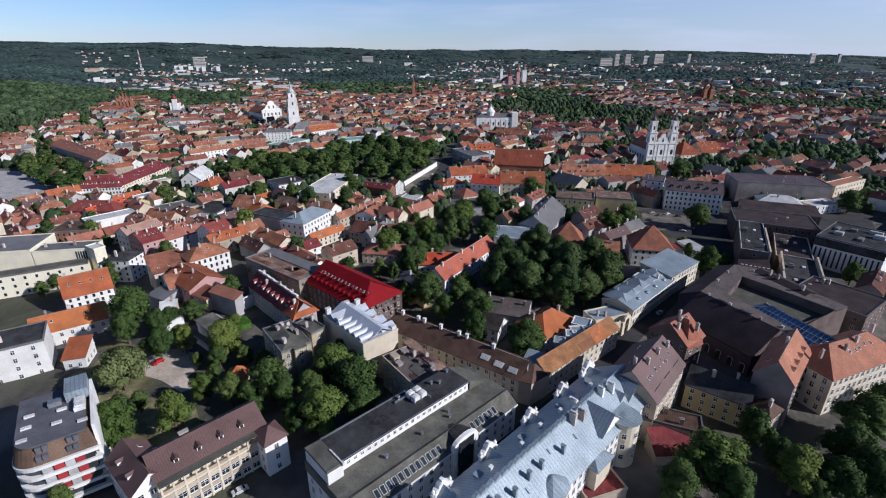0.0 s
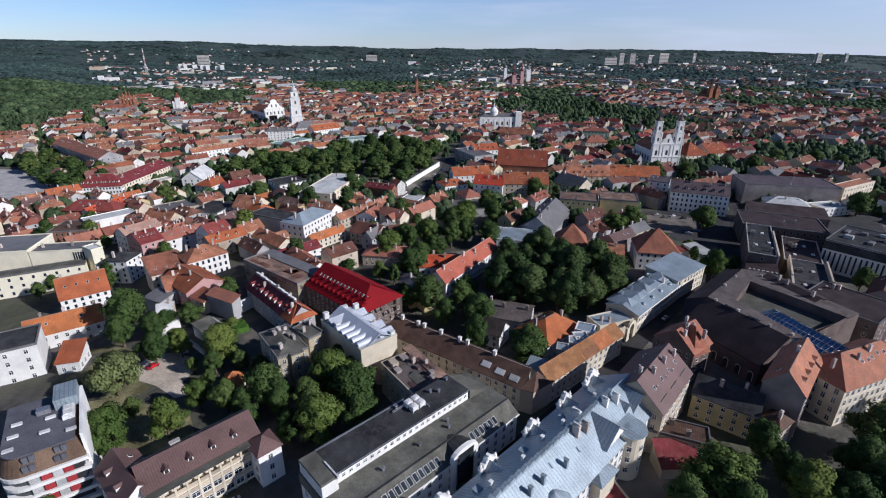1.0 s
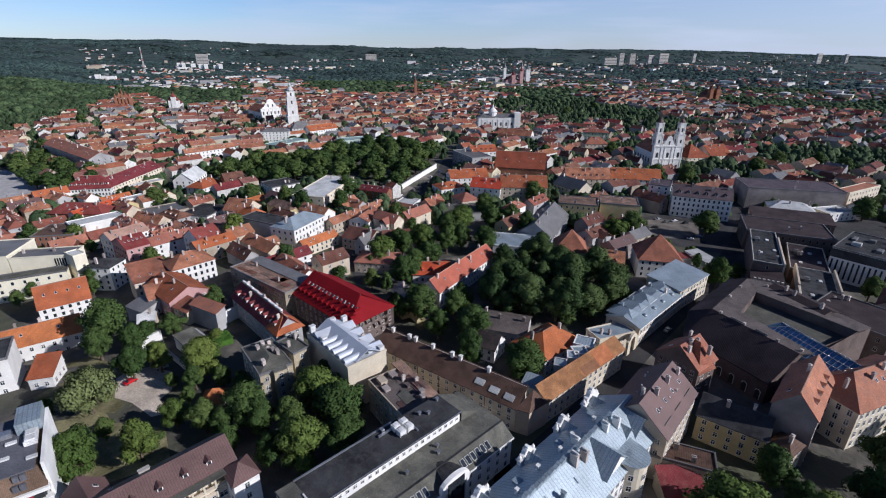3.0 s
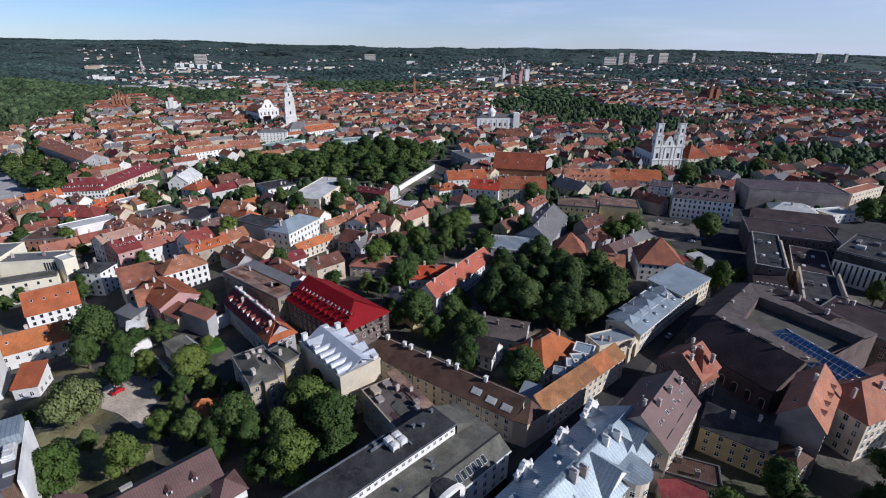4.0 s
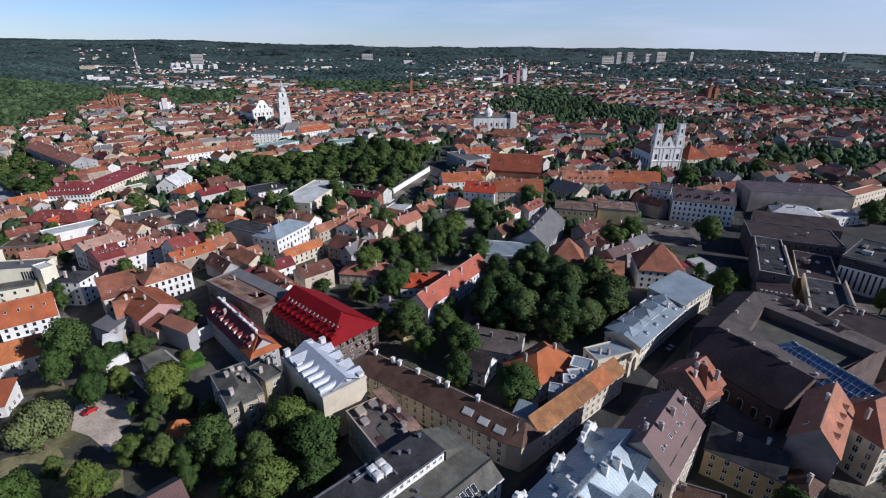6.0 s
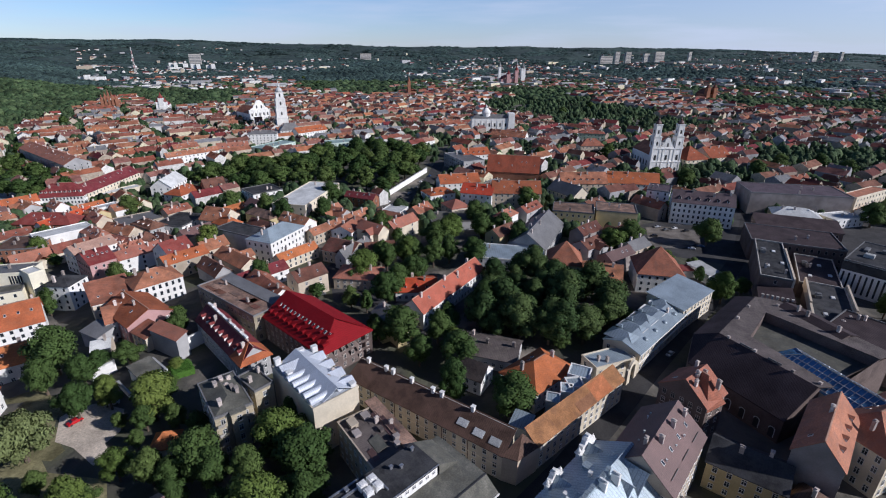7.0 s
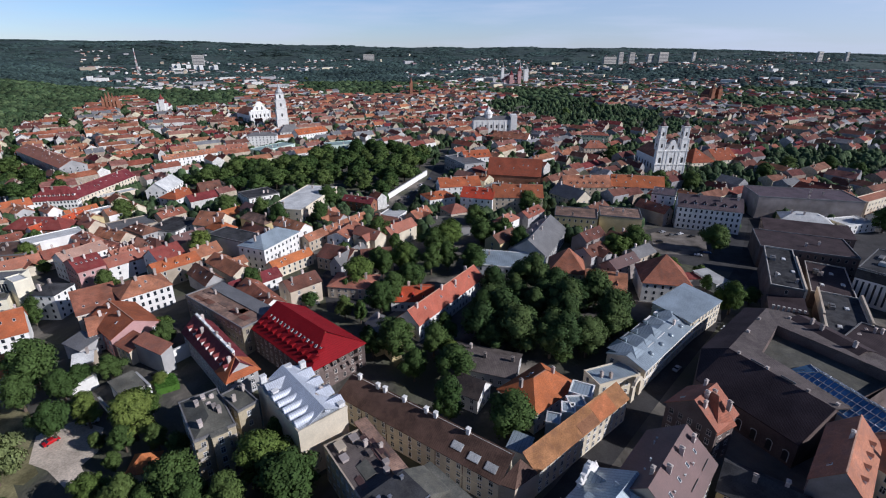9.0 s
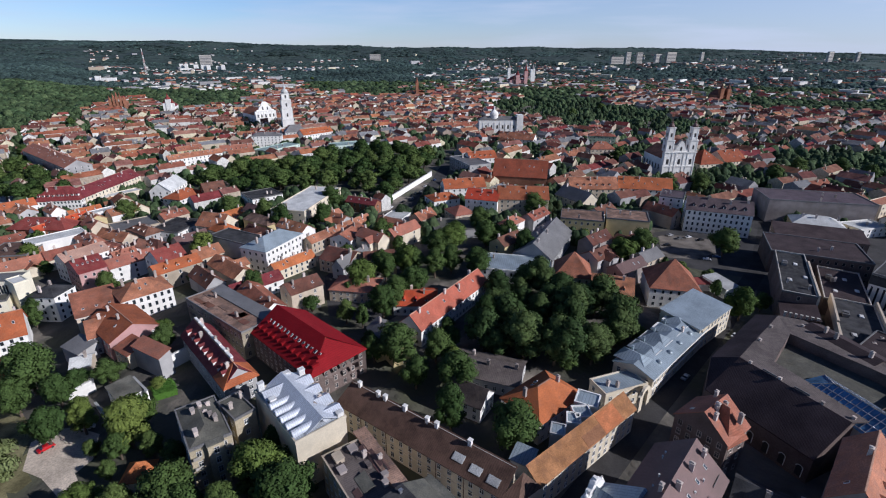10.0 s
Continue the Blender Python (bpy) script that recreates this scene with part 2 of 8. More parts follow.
def leaf_material(name, colour, spread=0.35, lumps=0.0):
    m = bpy.data.materials.new(name)
    m.use_nodes = True
    n, l = m.node_tree.nodes, m.node_tree.links
    b = n["Principled BSDF"]
    info, geo = n.new("ShaderNodeObjectInfo"), n.new("ShaderNodeNewGeometry")
    hsv = n.new("ShaderNodeHueSaturation")
    hsv.inputs["Color"].default_value = (*colour, 1)
    v = n.new("ShaderNodeMapRange")
    v.inputs[3].default_value, v.inputs[4].default_value = 1 - spread, 1 + spread
    l.new(geo.outputs["Random Per Island"], v.inputs[0])
    w = n.new("ShaderNodeMapRange")
    w.inputs[3].default_value, w.inputs[4].default_value = 0.72, 1.30
    l.new(info.outputs["Random"], w.inputs[0])
    x = n.new("ShaderNodeMath")
    x.operation = 'MULTIPLY'
    l.new(v.outputs[0], x.inputs[0])
    l.new(w.outputs[0], x.inputs[1])
    last = x.outputs[0]
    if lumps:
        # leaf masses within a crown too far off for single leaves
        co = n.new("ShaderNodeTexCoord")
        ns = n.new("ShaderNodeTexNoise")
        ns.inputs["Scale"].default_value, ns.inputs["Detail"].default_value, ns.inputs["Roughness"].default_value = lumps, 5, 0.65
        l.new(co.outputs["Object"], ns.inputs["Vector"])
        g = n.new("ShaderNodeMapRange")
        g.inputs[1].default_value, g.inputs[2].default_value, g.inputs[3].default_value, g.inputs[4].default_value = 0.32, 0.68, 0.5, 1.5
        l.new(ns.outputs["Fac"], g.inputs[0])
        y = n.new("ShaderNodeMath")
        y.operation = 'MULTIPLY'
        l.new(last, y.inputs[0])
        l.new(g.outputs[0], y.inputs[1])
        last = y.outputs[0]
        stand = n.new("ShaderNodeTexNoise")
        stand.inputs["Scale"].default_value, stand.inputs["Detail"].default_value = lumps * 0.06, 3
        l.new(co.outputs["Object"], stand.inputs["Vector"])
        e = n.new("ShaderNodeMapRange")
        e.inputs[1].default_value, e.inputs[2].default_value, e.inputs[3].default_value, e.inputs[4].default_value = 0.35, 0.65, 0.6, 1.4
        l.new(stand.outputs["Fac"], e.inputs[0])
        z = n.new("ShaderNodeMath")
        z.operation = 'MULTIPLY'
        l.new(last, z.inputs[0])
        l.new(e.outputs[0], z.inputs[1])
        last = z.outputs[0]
        bp = n.new("ShaderNodeBump")
        bp.inputs["Strength"].default_value, bp.inputs["Distance"].default_value = 0.7, 0.6 / lumps
        l.new(ns.outputs["Fac"], bp.inputs["Height"])
        l.new(bp.outputs[0], b.inputs["Normal"])
    l.new(last, hsv.inputs["Value"])
    h = n.new("ShaderNodeMapRange")
    h.inputs[3].default_value, h.inputs[4].default_value = 0.520, 0.482
    l.new(geo.outputs["Random Per Island"] if lumps else info.outputs["Random"], h.inputs[0])
    l.new(h.outputs[0], hsv.inputs["Hue"])
    l.new(hsv.outputs[0], b.inputs["Base Color"])
    b.inputs["Roughness"].default_value = 0.8
    b.inputs["Specular IOR Level"].default_value = 0.15
    return m


M["leaf"] = leaf_material("leaves", (0.066, 0.104, 0.028), 0.32)
M["leaf_willow"] = leaf_material("willow_leaves", (0.165, 0.195, 0.075), 0.25)
M["leaf_light"] = leaf_material("light_leaves", (0.095, 0.136, 0.030), 0.32)
M["leaf_dark"] = leaf_material("dark_leaves", (0.052, 0.084, 0.026), 0.35)
# blue-leaning green: distance haze is mixed into the leaf colour
M["leaf_hazed"] = leaf_material("hazed_hill_leaves", (0.056, 0.088, 0.078), 0.22, 0.05)
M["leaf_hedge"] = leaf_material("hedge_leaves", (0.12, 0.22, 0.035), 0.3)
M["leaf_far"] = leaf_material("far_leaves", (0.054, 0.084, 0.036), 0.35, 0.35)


# ---- ground ----
def smooth(u):
    u = max(0.0, min(1.0, u))
    return u * u * (3 - 2 * u)


def ground(x, y):
    left = smooth((-x - 118) / 60) * smooth((y - 110) / 80)
    far = smooth((y - 420) / 420) * (1 - 0.5 * smooth(x / 400))
    return max(-13.0, -7 * left - 9 * far)


def crest(a):
    """Height of the wooded ridge on the skyline by direction, degrees right of ahead."""
    t = (a + 45) / 90
    base = 150 - 11 * t - 84 * smooth((t - 0.55) / 0.45)
    return base + 10 * noise.noise((a * 0.13, 3, 0)) + 5 * noise.noise((a * 0.6, 7, 0))


def wood_edge(y):
    return -640 - 0.35 * min(y - 650, 750) - 0.75 * max(0.0, y - 1300)


def terrain(x, y):
    r, a = math.hypot(x, y), math.degrees(math.atan2(x, y))
    z = ground(x, y)
    if r > 900 and y > 0:
        low = 6 * noise.noise((x * 0.002, y * 0.002, 5)) * smooth((r - 900) / 500)
        hill = smooth((r - 4000) / 2200)
        roll = max(0.0, noise.noise((x * 0.0013, y * 0.0019, 1))) * 62 * smooth((r - 1900) / 1200)
        z = z + low + (crest(a) - z) * hill + roll * (1 - hill)
        wood = smooth((wood_edge(y) - x) / 260) * smooth((y - 600) / 300)
        z += 30 * wood * (1 - hill)
    return z


def mesh_object(name, verts, faces, mats, parent=None, label="", slots=None, smooth_shade=False):
    me = bpy.data.meshes.new(name)
    me.from_pydata(verts, [], faces)
    for m in (mats if isinstance(mats, (list, tuple)) else [mats]):
        me.materials.append(m)
    if slots is not None:
        me.polygons.foreach_set("material_index", slots)
    if smooth_shade:
        me.polygons.foreach_set("use_smooth", [True] * len(me.polygons))
    me.update()
    ob = new(name, me)
    if parent is not None:
        ob.parent = parent
    if label:
        ob["label"] = label
    return ob


def ground_material():
    m = bpy.data.materials.new("town_ground")
    m.use_nodes = True
    n, l = m.node_tree.nodes, m.node_tree.links
    b = n["Principled BSDF"]
    co = n.new("ShaderNodeTexCoord")
    ns = n.new("ShaderNodeTexNoise")
    ns.inputs["Scale"].default_value, ns.inputs["Detail"].default_value = 0.03, 6
    l.new(co.outputs["Object"], ns.inputs["Vector"])
    ramp = n.new("ShaderNodeValToRGB")
    e = ramp.color_ramp.elements
    e[0].position, e[0].color = 0.40, (0.080, 0.082, 0.048, 1)
    e[1].position, e[1].color = 0.66, (0.22, 0.19, 0.155, 1)
    k = e.new(0.53)
    k.color = (0.085, 0.078, 0.065, 1)
    l.new(ns.outputs["Fac"], ramp.inputs[0])
    wood = n.new("ShaderNodeTexNoise")
    wood.inputs["Scale"].default_value, wood.inputs["Detail"].default_value = 0.02, 9
    l.new(co.outputs["Object"], wood.inputs["Vector"])
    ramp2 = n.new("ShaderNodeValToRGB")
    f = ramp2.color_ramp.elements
    # far woodland greens; their blue share paints in the haze of distance
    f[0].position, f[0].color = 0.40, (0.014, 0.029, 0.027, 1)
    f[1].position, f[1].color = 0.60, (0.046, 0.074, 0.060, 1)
    broad = n.new("ShaderNodeTexNoise")
    broad.inputs["Scale"].default_value, broad.inputs["Detail"].default_value = 0.0028, 4
    l.new(co.outputs["Object"], broad.inputs["Vector"])
    both = n.new("ShaderNodeMix")
    both.inputs[0].default_value = 0.55
    l.new(wood.outputs["Fac"], both.inputs[2])
    l.new(broad.outputs["Fac"], both.inputs[3])
    l.new(both.outputs[0], ramp2.inputs[0])
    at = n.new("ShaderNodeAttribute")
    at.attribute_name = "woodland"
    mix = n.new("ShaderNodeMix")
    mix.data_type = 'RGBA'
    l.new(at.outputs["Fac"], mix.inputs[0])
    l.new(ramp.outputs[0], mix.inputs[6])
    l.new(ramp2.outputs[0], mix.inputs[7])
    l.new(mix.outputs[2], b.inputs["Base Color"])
    b.inputs["Roughness"].default_value = 0.95
    bp = n.new("ShaderNodeBump")
    bp.inputs["Strength"].default_value, bp.inputs["Distance"].default_value = 0.9, 14.0
    l.new(wood.outputs["Fac"], bp.inputs["Height"])
    l.new(bp.outputs[0], b.inputs["Normal"])
    return m


def build_ground():
    xs = [-7600 + 200 * i for i in range(28)] + [-2000 + 60 * i for i in range(25)] + [-500 + 20 * i for i in range(51)] + [560 + 60 * i for i in range(25)] + [2100 + 200 * i for i in range(28)]
    ys = [-1500, -600, -200] + [-60 + 20 * i for i in range(40)] + [760 + 50 * i for i in range(40)] + [2800 + 100 * i for i in range(45)]
    verts, faces, wood = [], [], []
    for y in ys:
        for x in xs:
            verts.append((x, y, terrain(x, y)))
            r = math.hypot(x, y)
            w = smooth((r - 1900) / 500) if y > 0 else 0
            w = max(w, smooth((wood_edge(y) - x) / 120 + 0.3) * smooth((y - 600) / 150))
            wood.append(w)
    nx = len(xs)
    for j in range(len(ys) - 1):
        for i in range(nx - 1):
            faces.append((j * nx + i, j * nx + i + 1, (j + 1) * nx + i + 1, (j + 1) * nx + i))
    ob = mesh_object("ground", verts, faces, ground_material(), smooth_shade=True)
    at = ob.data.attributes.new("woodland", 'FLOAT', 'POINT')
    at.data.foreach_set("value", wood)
    tagged(ob, "town ground of yards, grass and distant wooded hills", "ground", kind="structure")


build_ground()


def strip(name, pts, width, mat, label, category, lift=0.06):
    """A band of even width along a line of points, laid on the ground."""
    dense = []
    for (x0, y0), (x1, y1) in zip(pts, pts[1:]):
        n = max(1, int(math.hypot(x1 - x0, y1 - y0) / 8))
        dense += [(x0 + (x1 - x0) * i / n, y0 + (y1 - y0) * i / n) for i in range(n)]
    dense.append(pts[-1])
    verts, faces = [], []
    for i, (x, y) in enumerate(dense):
        a, b = dense[max(0, i - 1)], dense[min(len(dense) - 1, i + 1)]
        d = Vector((b[0] - a[0], b[1] - a[1])).normalized()
        for s in (-0.5, 0.5):
            px, py = x - d.y * width * s, y + d.x * width * s
            verts += [(px, py, ground(px, py) + lift), (px, py, ground(px, py) - 0.5)]
    for i in range(len(dense) - 1):
        k = 4 * i
        faces += [(k, k + 4, k + 6, k + 2), (k + 1, k + 5, k + 4, k), (k + 2, k + 6, k + 7, k + 3)]
    return tagged(mesh_object(name, verts, faces, mat), label, category, kind="structure")


def patch(name, pts, mat, label, category, lift=0.05):
    """A flat area with a polygon outline, draped over the ground in small cells."""
    bm = bmesh.new()
    f = bm.faces.new([bm.verts.new((x, y, 0)) for x, y in pts])
    lo = min(p[0] for p in pts), min(p[1] for p in pts)
    hi = max(p[0] for p in pts), max(p[1] for p in pts)
    for k in range(2):
        step = max(12.0, (hi[k] - lo[k]) / 12)
        v = lo[k] + step
        while v < hi[k]:
            co, no = Vector((0, 0, 0)), Vector((0, 0, 0))
            co[k], no[k] = v, 1
            bmesh.ops.bisect_plane(bm, geom=bm.verts[:] + bm.edges[:] + bm.faces[:], plane_co=co, plane_no=no)
            v += step
    for v in bm.verts:
        v.co.z = ground(v.co.x, v.co.y) + lift
    bmesh.ops.recalc_face_normals(bm, faces=bm.faces)
    me = bpy.data.meshes.new(name)
    bm.to_mesh(me)
    bm.free()
    me.materials.append(mat)
    return tagged(new(name, me), label, category, kind="structure")


# ---- houses ----
def box(x0, y0, z0, x1, y1, z1):
    v = [(x0, y0, z0), (x1, y0, z0), (x1, y1, z0), (x0, y1, z0), (x0, y0, z1), (x1, y0, z1), (x1, y1, z1), (x0, y1, z1)]
    f = [(0, 3, 2, 1), (4, 5, 6, 7), (0, 1, 5, 4), (1, 2, 6, 5), (2, 3, 7, 6), (3, 0, 4, 7)]
    return v, f


def boxes(*bs):
    v, f = [], []
    for b in bs:
        bv, bf = box(*b)
        k = len(v)
        v += bv
        f += [tuple(i + k for i in q) for q in bf]
    return v, f


def shared(name, verts, faces, mats, slots=None):
    me = bpy.data.meshes.new(name)
    me.from_pydata(verts, [], faces)
    for m in mats:
        me.materials.append(m)
    if slots:
        me.polygons.foreach_set("material_index", slots)
    me.update()
    return me


def window_mesh(w, h, trim="frame"):
    """Frame with mullion, transom and a sloping sill around four recessed panes; it faces -y, its base centre is the origin."""
    k = 0.11
    xs = (-w / 2 - k, -w / 2, -0.05, 0.05, w / 2, w / 2 + k)
    zs = (-0.12, 0.0, h * 0.64, h * 0.64 + 0.09, h, h + k)
    v = [(x, -0.17 if j == 0 else -0.08, z) for j, z in enumerate(zs) for x in xs]
    f, slot = [], []
    for j in range(5):
        for i in range(5):
            a = j * 6 + i
            q = (a, a + 1, a + 7, a + 6)
            if i in (1, 3) and j in (1, 3):
                n = len(v)
                v += [(v[p][0], -0.02, v[p][2]) for p in q]
                f += [(q[e], q[(e + 1) % 4], n + (e + 1) % 4, n + e) for e in range(4)] + [(n, n + 1, n + 2, n + 3)]
                slot += [0] * 4 + [1]
            else:
                f.append(q)
                slot.append(0)
    rim = list(range(6)) + [11, 17, 23, 29, 35] + [34, 33, 32, 31, 30] + [24, 18, 12, 6]
    n = len(v)
    v += [(v[p][0], 0.05, v[p][2]) for p in rim]
    f += [(rim[(e + 1) % 20], rim[e], n + e, n + (e + 1) % 20) for e in range(20)]
    return shared("window", v, f, [M[trim], M["glass"]], slot + [0] * 20)


def stepped(sections):
    """One closed mesh through rectangles (half x, half y, z) from bottom to top."""
    v = [(sx * a, sy * b, z) for a, b, z in sections for sx, sy in ((-1, -1), (1, -1), (1, 1), (-1, 1))]
    f = [(4 * k + i, 4 * k + (i + 1) % 4, 4 * k + 4 + (i + 1) % 4, 4 * k + 4 + i) for k in range(len(sections) - 1) for i in range(4)]
    n = len(v)
    return v, f + [(3, 2, 1, 0), (n - 4, n - 3, n - 2, n - 1)]


WIN = {"tall": window_mesh(1.1, 1.9), "mid": window_mesh(1.05, 1.55), "small": window_mesh(0.8, 0.9), "wide": window_mesh(1.9, 1.6), "dim": window_mesh(1.1, 1.7, "chimney")}
WIN_SIZE = {"tall": (1.1, 1.9), "mid": (1.05, 1.55), "small": (0.8, 0.9), "wide": (1.9, 1.6), "dim": (1.1, 1.7)}
CHIM = shared("chimney", *stepped([(0.55, 0.4, -1.5), (0.55, 0.4, 1.5), (0.68, 0.52, 1.52), (0.68, 0.52, 1.68), (0.36, 0.22, 1.7), (0.32, 0.2, 2.0)]), [M["chimney"]])
SKYL = shared("skylight", *stepped([(0.45, 0.65, -0.05), (0.45, 0.65, 0.10), (0.36, 0.55, 0.12)]), [M["frame"], M["glass"]], [0] * 9 + [1])


def far_windows(base, places, size, trim):
    """The small panes of a house too far off to tell frames apart, as one mesh."""
    w, h = size
    v, f, slot = [], [], []
    ring = [(-w / 2 - 0.12, -0.06, -0.12), (w / 2 + 0.12, -0.06, -0.12), (w / 2 + 0.12, -0.06, h + 0.12), (-w / 2 - 0.12, -0.06, h + 0.12), (-w / 2, -0.03, 0), (w / 2, -0.03, 0), (w / 2, -0.03, h), (-w / 2, -0.03, h)]
    for m in places:
        k = len(v)
        v += [tuple(m @ Vector(p)) for p in ring]
        f += [(k + i, k + (i + 1) % 4, k + 4 + (i + 1) % 4, k + 4 + i) for i in range(4)] + [(k + 4, k + 5, k + 6, k + 7)]
        slot += [0] * 4 + [1]
    tagged(mesh_object("glazing", v, f, [M[trim], M["glass"]], base, slots=slot), kind="stuff")


def dormer_mesh(roof):
    v, f = boxes((-0.8, -0.2, -0.6, 0.8, 2.2, 1.3), (-0.5, -0.26, 0.05, 0.5, -0.18, 1.15))
    k = len(v)
    v += [(-1.0, -0.45, 1.25), (1.0, -0.45, 1.25), (1.0, 2.6, 1.25), (-1.0, 2.6, 1.25), (0, -0.45, 2.0), (0, 2.6, 2.0)]
    f += [(k, k + 4, k + 5, k + 3), (k + 1, k + 2, k + 5, k + 4), (k, k + 1, k + 4), (k + 2, k + 3, k + 5), (k, k + 3, k + 2, k + 1)]
    return shared("dormer", v, f, [M["white"], M["glass"], M[roof]], [0] * 6 + [1] * 6 + [2] * 5)


DORMER = {}
FOOT = []
detail = random.Random(99)
rng = random.Random(7)


def child(name, me, parent, m):
    ob = new(name, me)
    ob.parent = parent
    ob.matrix_basis = m
    return ob


def roof_shape(kind, L, W, h, r, o=0.45, th=0.22):
    """Vertices and faces of a roof slab with eaves overhang o."""
    a, b = L / 2, W / 2
    if kind == 'f':
        o, n, t = 0.12, 0.3, h + 0.55
        v = []
        for k, z in ((o, h - 0.25), (o, t), (-n, t), (-n, h + 0.12)):
            v += [(-a - k, -b - k, z), (a + k, -b - k, z), (a + k, b + k, z), (-a - k, b + k, z)]
        f = [(4 * q + i, 4 * q + (i + 1) % 4, 4 * q + 4 + (i + 1) % 4, 4 * q + 4 + i) for q in range(3) for i in range(4)]
        return v, f + [(12, 13, 14, 15)]
    if kind == 's':
        d = r * o / W
        low, high = h - d, h + r + d
        v = [(-a - o, -b - o, low), (a + o, -b - o, low), (a + o, b + o, high), (-a - o, b + o, high)]
        v += [(x, y, z + th) for x, y, z in v]
        return v, [(0, 3, 2, 1), (4, 5, 6, 7), (0, 1, 5, 4), (1, 2, 6, 5), (2, 3, 7, 6), (3, 0, 4, 7)]
    d = r * o / b
    e = h - d
    rx = a + o if kind == 'g' else (max(0.05, a - b) if kind == 'h' else 0.05)
    v = [(-a - o, -b - o, e), (a + o, -b - o, e), (a + o, b + o, e), (-a - o, b + o, e), (-rx, 0, h + r), (rx, 0, h + r)]
    n = len(v)
    v += [(x, y, z + th) for x, y, z in v]
    if kind == 'g':
        f = [(0, 4, 5, 1), (2, 5, 4, 3), (6, 7, 11, 10), (8, 9, 10, 11), (0, 1, 7, 6), (2, 3, 9, 8), (1, 5, 11, 7), (5, 2, 8, 11), (3, 4, 10, 9), (4, 0, 6, 10)]
    else:
        f = [(0, 3, 2, 1), (6, 7, 11, 10), (8, 9, 10, 11), (7, 8, 11), (9, 6, 10), (0, 1, 7, 6), (1, 2, 8, 7), (2, 3, 9, 8), (3, 0, 6, 9)]
    return v, f


def house(label, x, y, deg, L, W, h, r, kind, roof, wall, win="mid", gap=2.7, sides="fblr", chim=2, dorm=0, skyl=0, floors=0, name="house", z=None, band=True):
    g = ground(x, y) if z is None else z
    base = new(name)
    base.matrix_basis = pose(x, y, g, 0, 0, deg)
    tagged(base, label, name.replace("_", " "))
    FOOT.append((x, y, deg, L, W))
    a, b = L / 2, W / 2
    v = [(-a, -b, -3), (a, -b, -3), (a, b, -3), (-a, b, -3), (-a, -b, h), (a, -b, h), (a, b, h), (-a, b, h)]
    f = [(0, 1, 5, 4), (1, 2, 6, 5), (2, 3, 7, 6), (3, 0, 4, 7), (4, 5, 6, 7)]
    if kind == 'g':
        v += [(-a, 0, h + r), (a, 0, h + r)]
        f = [(0, 1, 5, 4), (1, 2, 6, 9, 5), (2, 3, 7, 6), (3, 0, 4, 8, 7), (4, 5, 9, 8), (8, 9, 6, 7)]
        v[8:] = [(-a, 0, h + r - 0.05), (a, 0, h + r - 0.05)]
    if kind == 's':
        v[6], v[7] = (a, b, h + r), (-a, b, h + r)
    mesh_object("wall", v, f, M[wall], base)
    rv, rf = roof_shape(kind, L, W, h, r)
    slots = [1] * 12 + [0] if kind == 'f' else None
    mesh_object("roof", rv, rf, [M[roof], M["metal_grey" if roof in ("felt_dark", "felt_grey", "tin_brown", "tin_rust", "metal_brown", "shaded_brown", "metal_plum") else wall]] if kind == 'f' else M[roof], base, slots=slots)
    if band and kind != 'f':
        k = 0.16
        mesh_object("cornice", *boxes((-a - k, -b - k, h - 0.55, a + k, -b, h - 0.15), (-a - k, b, h - 0.55, a + k, b + k, h - 0.15 if kind != 's' else h - 0.1)), M["white" if wall in ("white", "cream", "yellow", "beige") else wall], base)
    if band and kind in 'gh' and roof.startswith("tile") and L > W:
        e = a + 0.3 if kind == 'g' else a - b
        mesh_object("ridge_tiles", *boxes((-e, -0.17, h + r + 0.05, e, 0.17, h + r + 0.34)), M["mortar"], base)
    n_floor = floors or max(1, round((h - 0.6) / 3.3))
    fh = (h - 0.5) / n_floor
    pick = "dim" if wall in ("brownwall", "olive", "brick", "shaded_wall", "taupe") else win
    distant, places = math.hypot(x, y) > 255, []
    for side, ln, dist, turn in (("f", L, b, 0), ("r", W, a, 90), ("b", L, b, 180), ("l", W, a, 270)):
        if side not in sides:
            continue
        out = Vector((math.sin(radians(turn + deg)), -math.cos(radians(turn + deg))))
        if out.y > 0.35:
            continue
        n = int((ln - 1.2) / gap)
        for i in range(n):
            u = (i - (n - 1) / 2) * (ln - 1.0) / max(1, n)
            for j in range(n_floor):
                m = pose(0, 0, 0, 0, 0, turn) @ pose(u, -dist - 0.01, j * fh + fh * 0.32)
                if distant:
                    places.append(m)
                else:
                    child("window", WIN[pick], base, m)
    if places:
        far_windows(base, places, WIN_SIZE[pick], "chimney" if pick == "dim" else "frame")
    if kind in 'gh' and chim:
        for i in range(chim):
            u = (i + 0.5 + rng.uniform(-0.3, 0.3)) / chim * L - a
            s = rng.choice((-1, 1)) * rng.uniform(0.1, 0.35)
            child("chimney", CHIM, base, pose(u, s * b, h + r * (1 - abs(s)) + 0.6, 0, 0, rng.choice((0, 90))))
    if kind == 'f' and chim:
        for i in range(chim):
            child("chimney", CHIM, base, pose(rng.uniform(-0.42, 0.42) * L, rng.uniform(-0.4, 0.4) * W, h + 0.5, 0, 0, rng.choice((0, 90))))
    if dorm and kind in 'gh':
        if roof not in DORMER:
            DORMER[roof] = dormer_mesh(roof)
        for i in range(dorm):
            u = ((i + 0.5) / dorm - 0.5) * L * 0.92
            child("dormer", DORMER[roof], base, pose(u, -b * 0.72, h + r * 0.28 + 0.1))
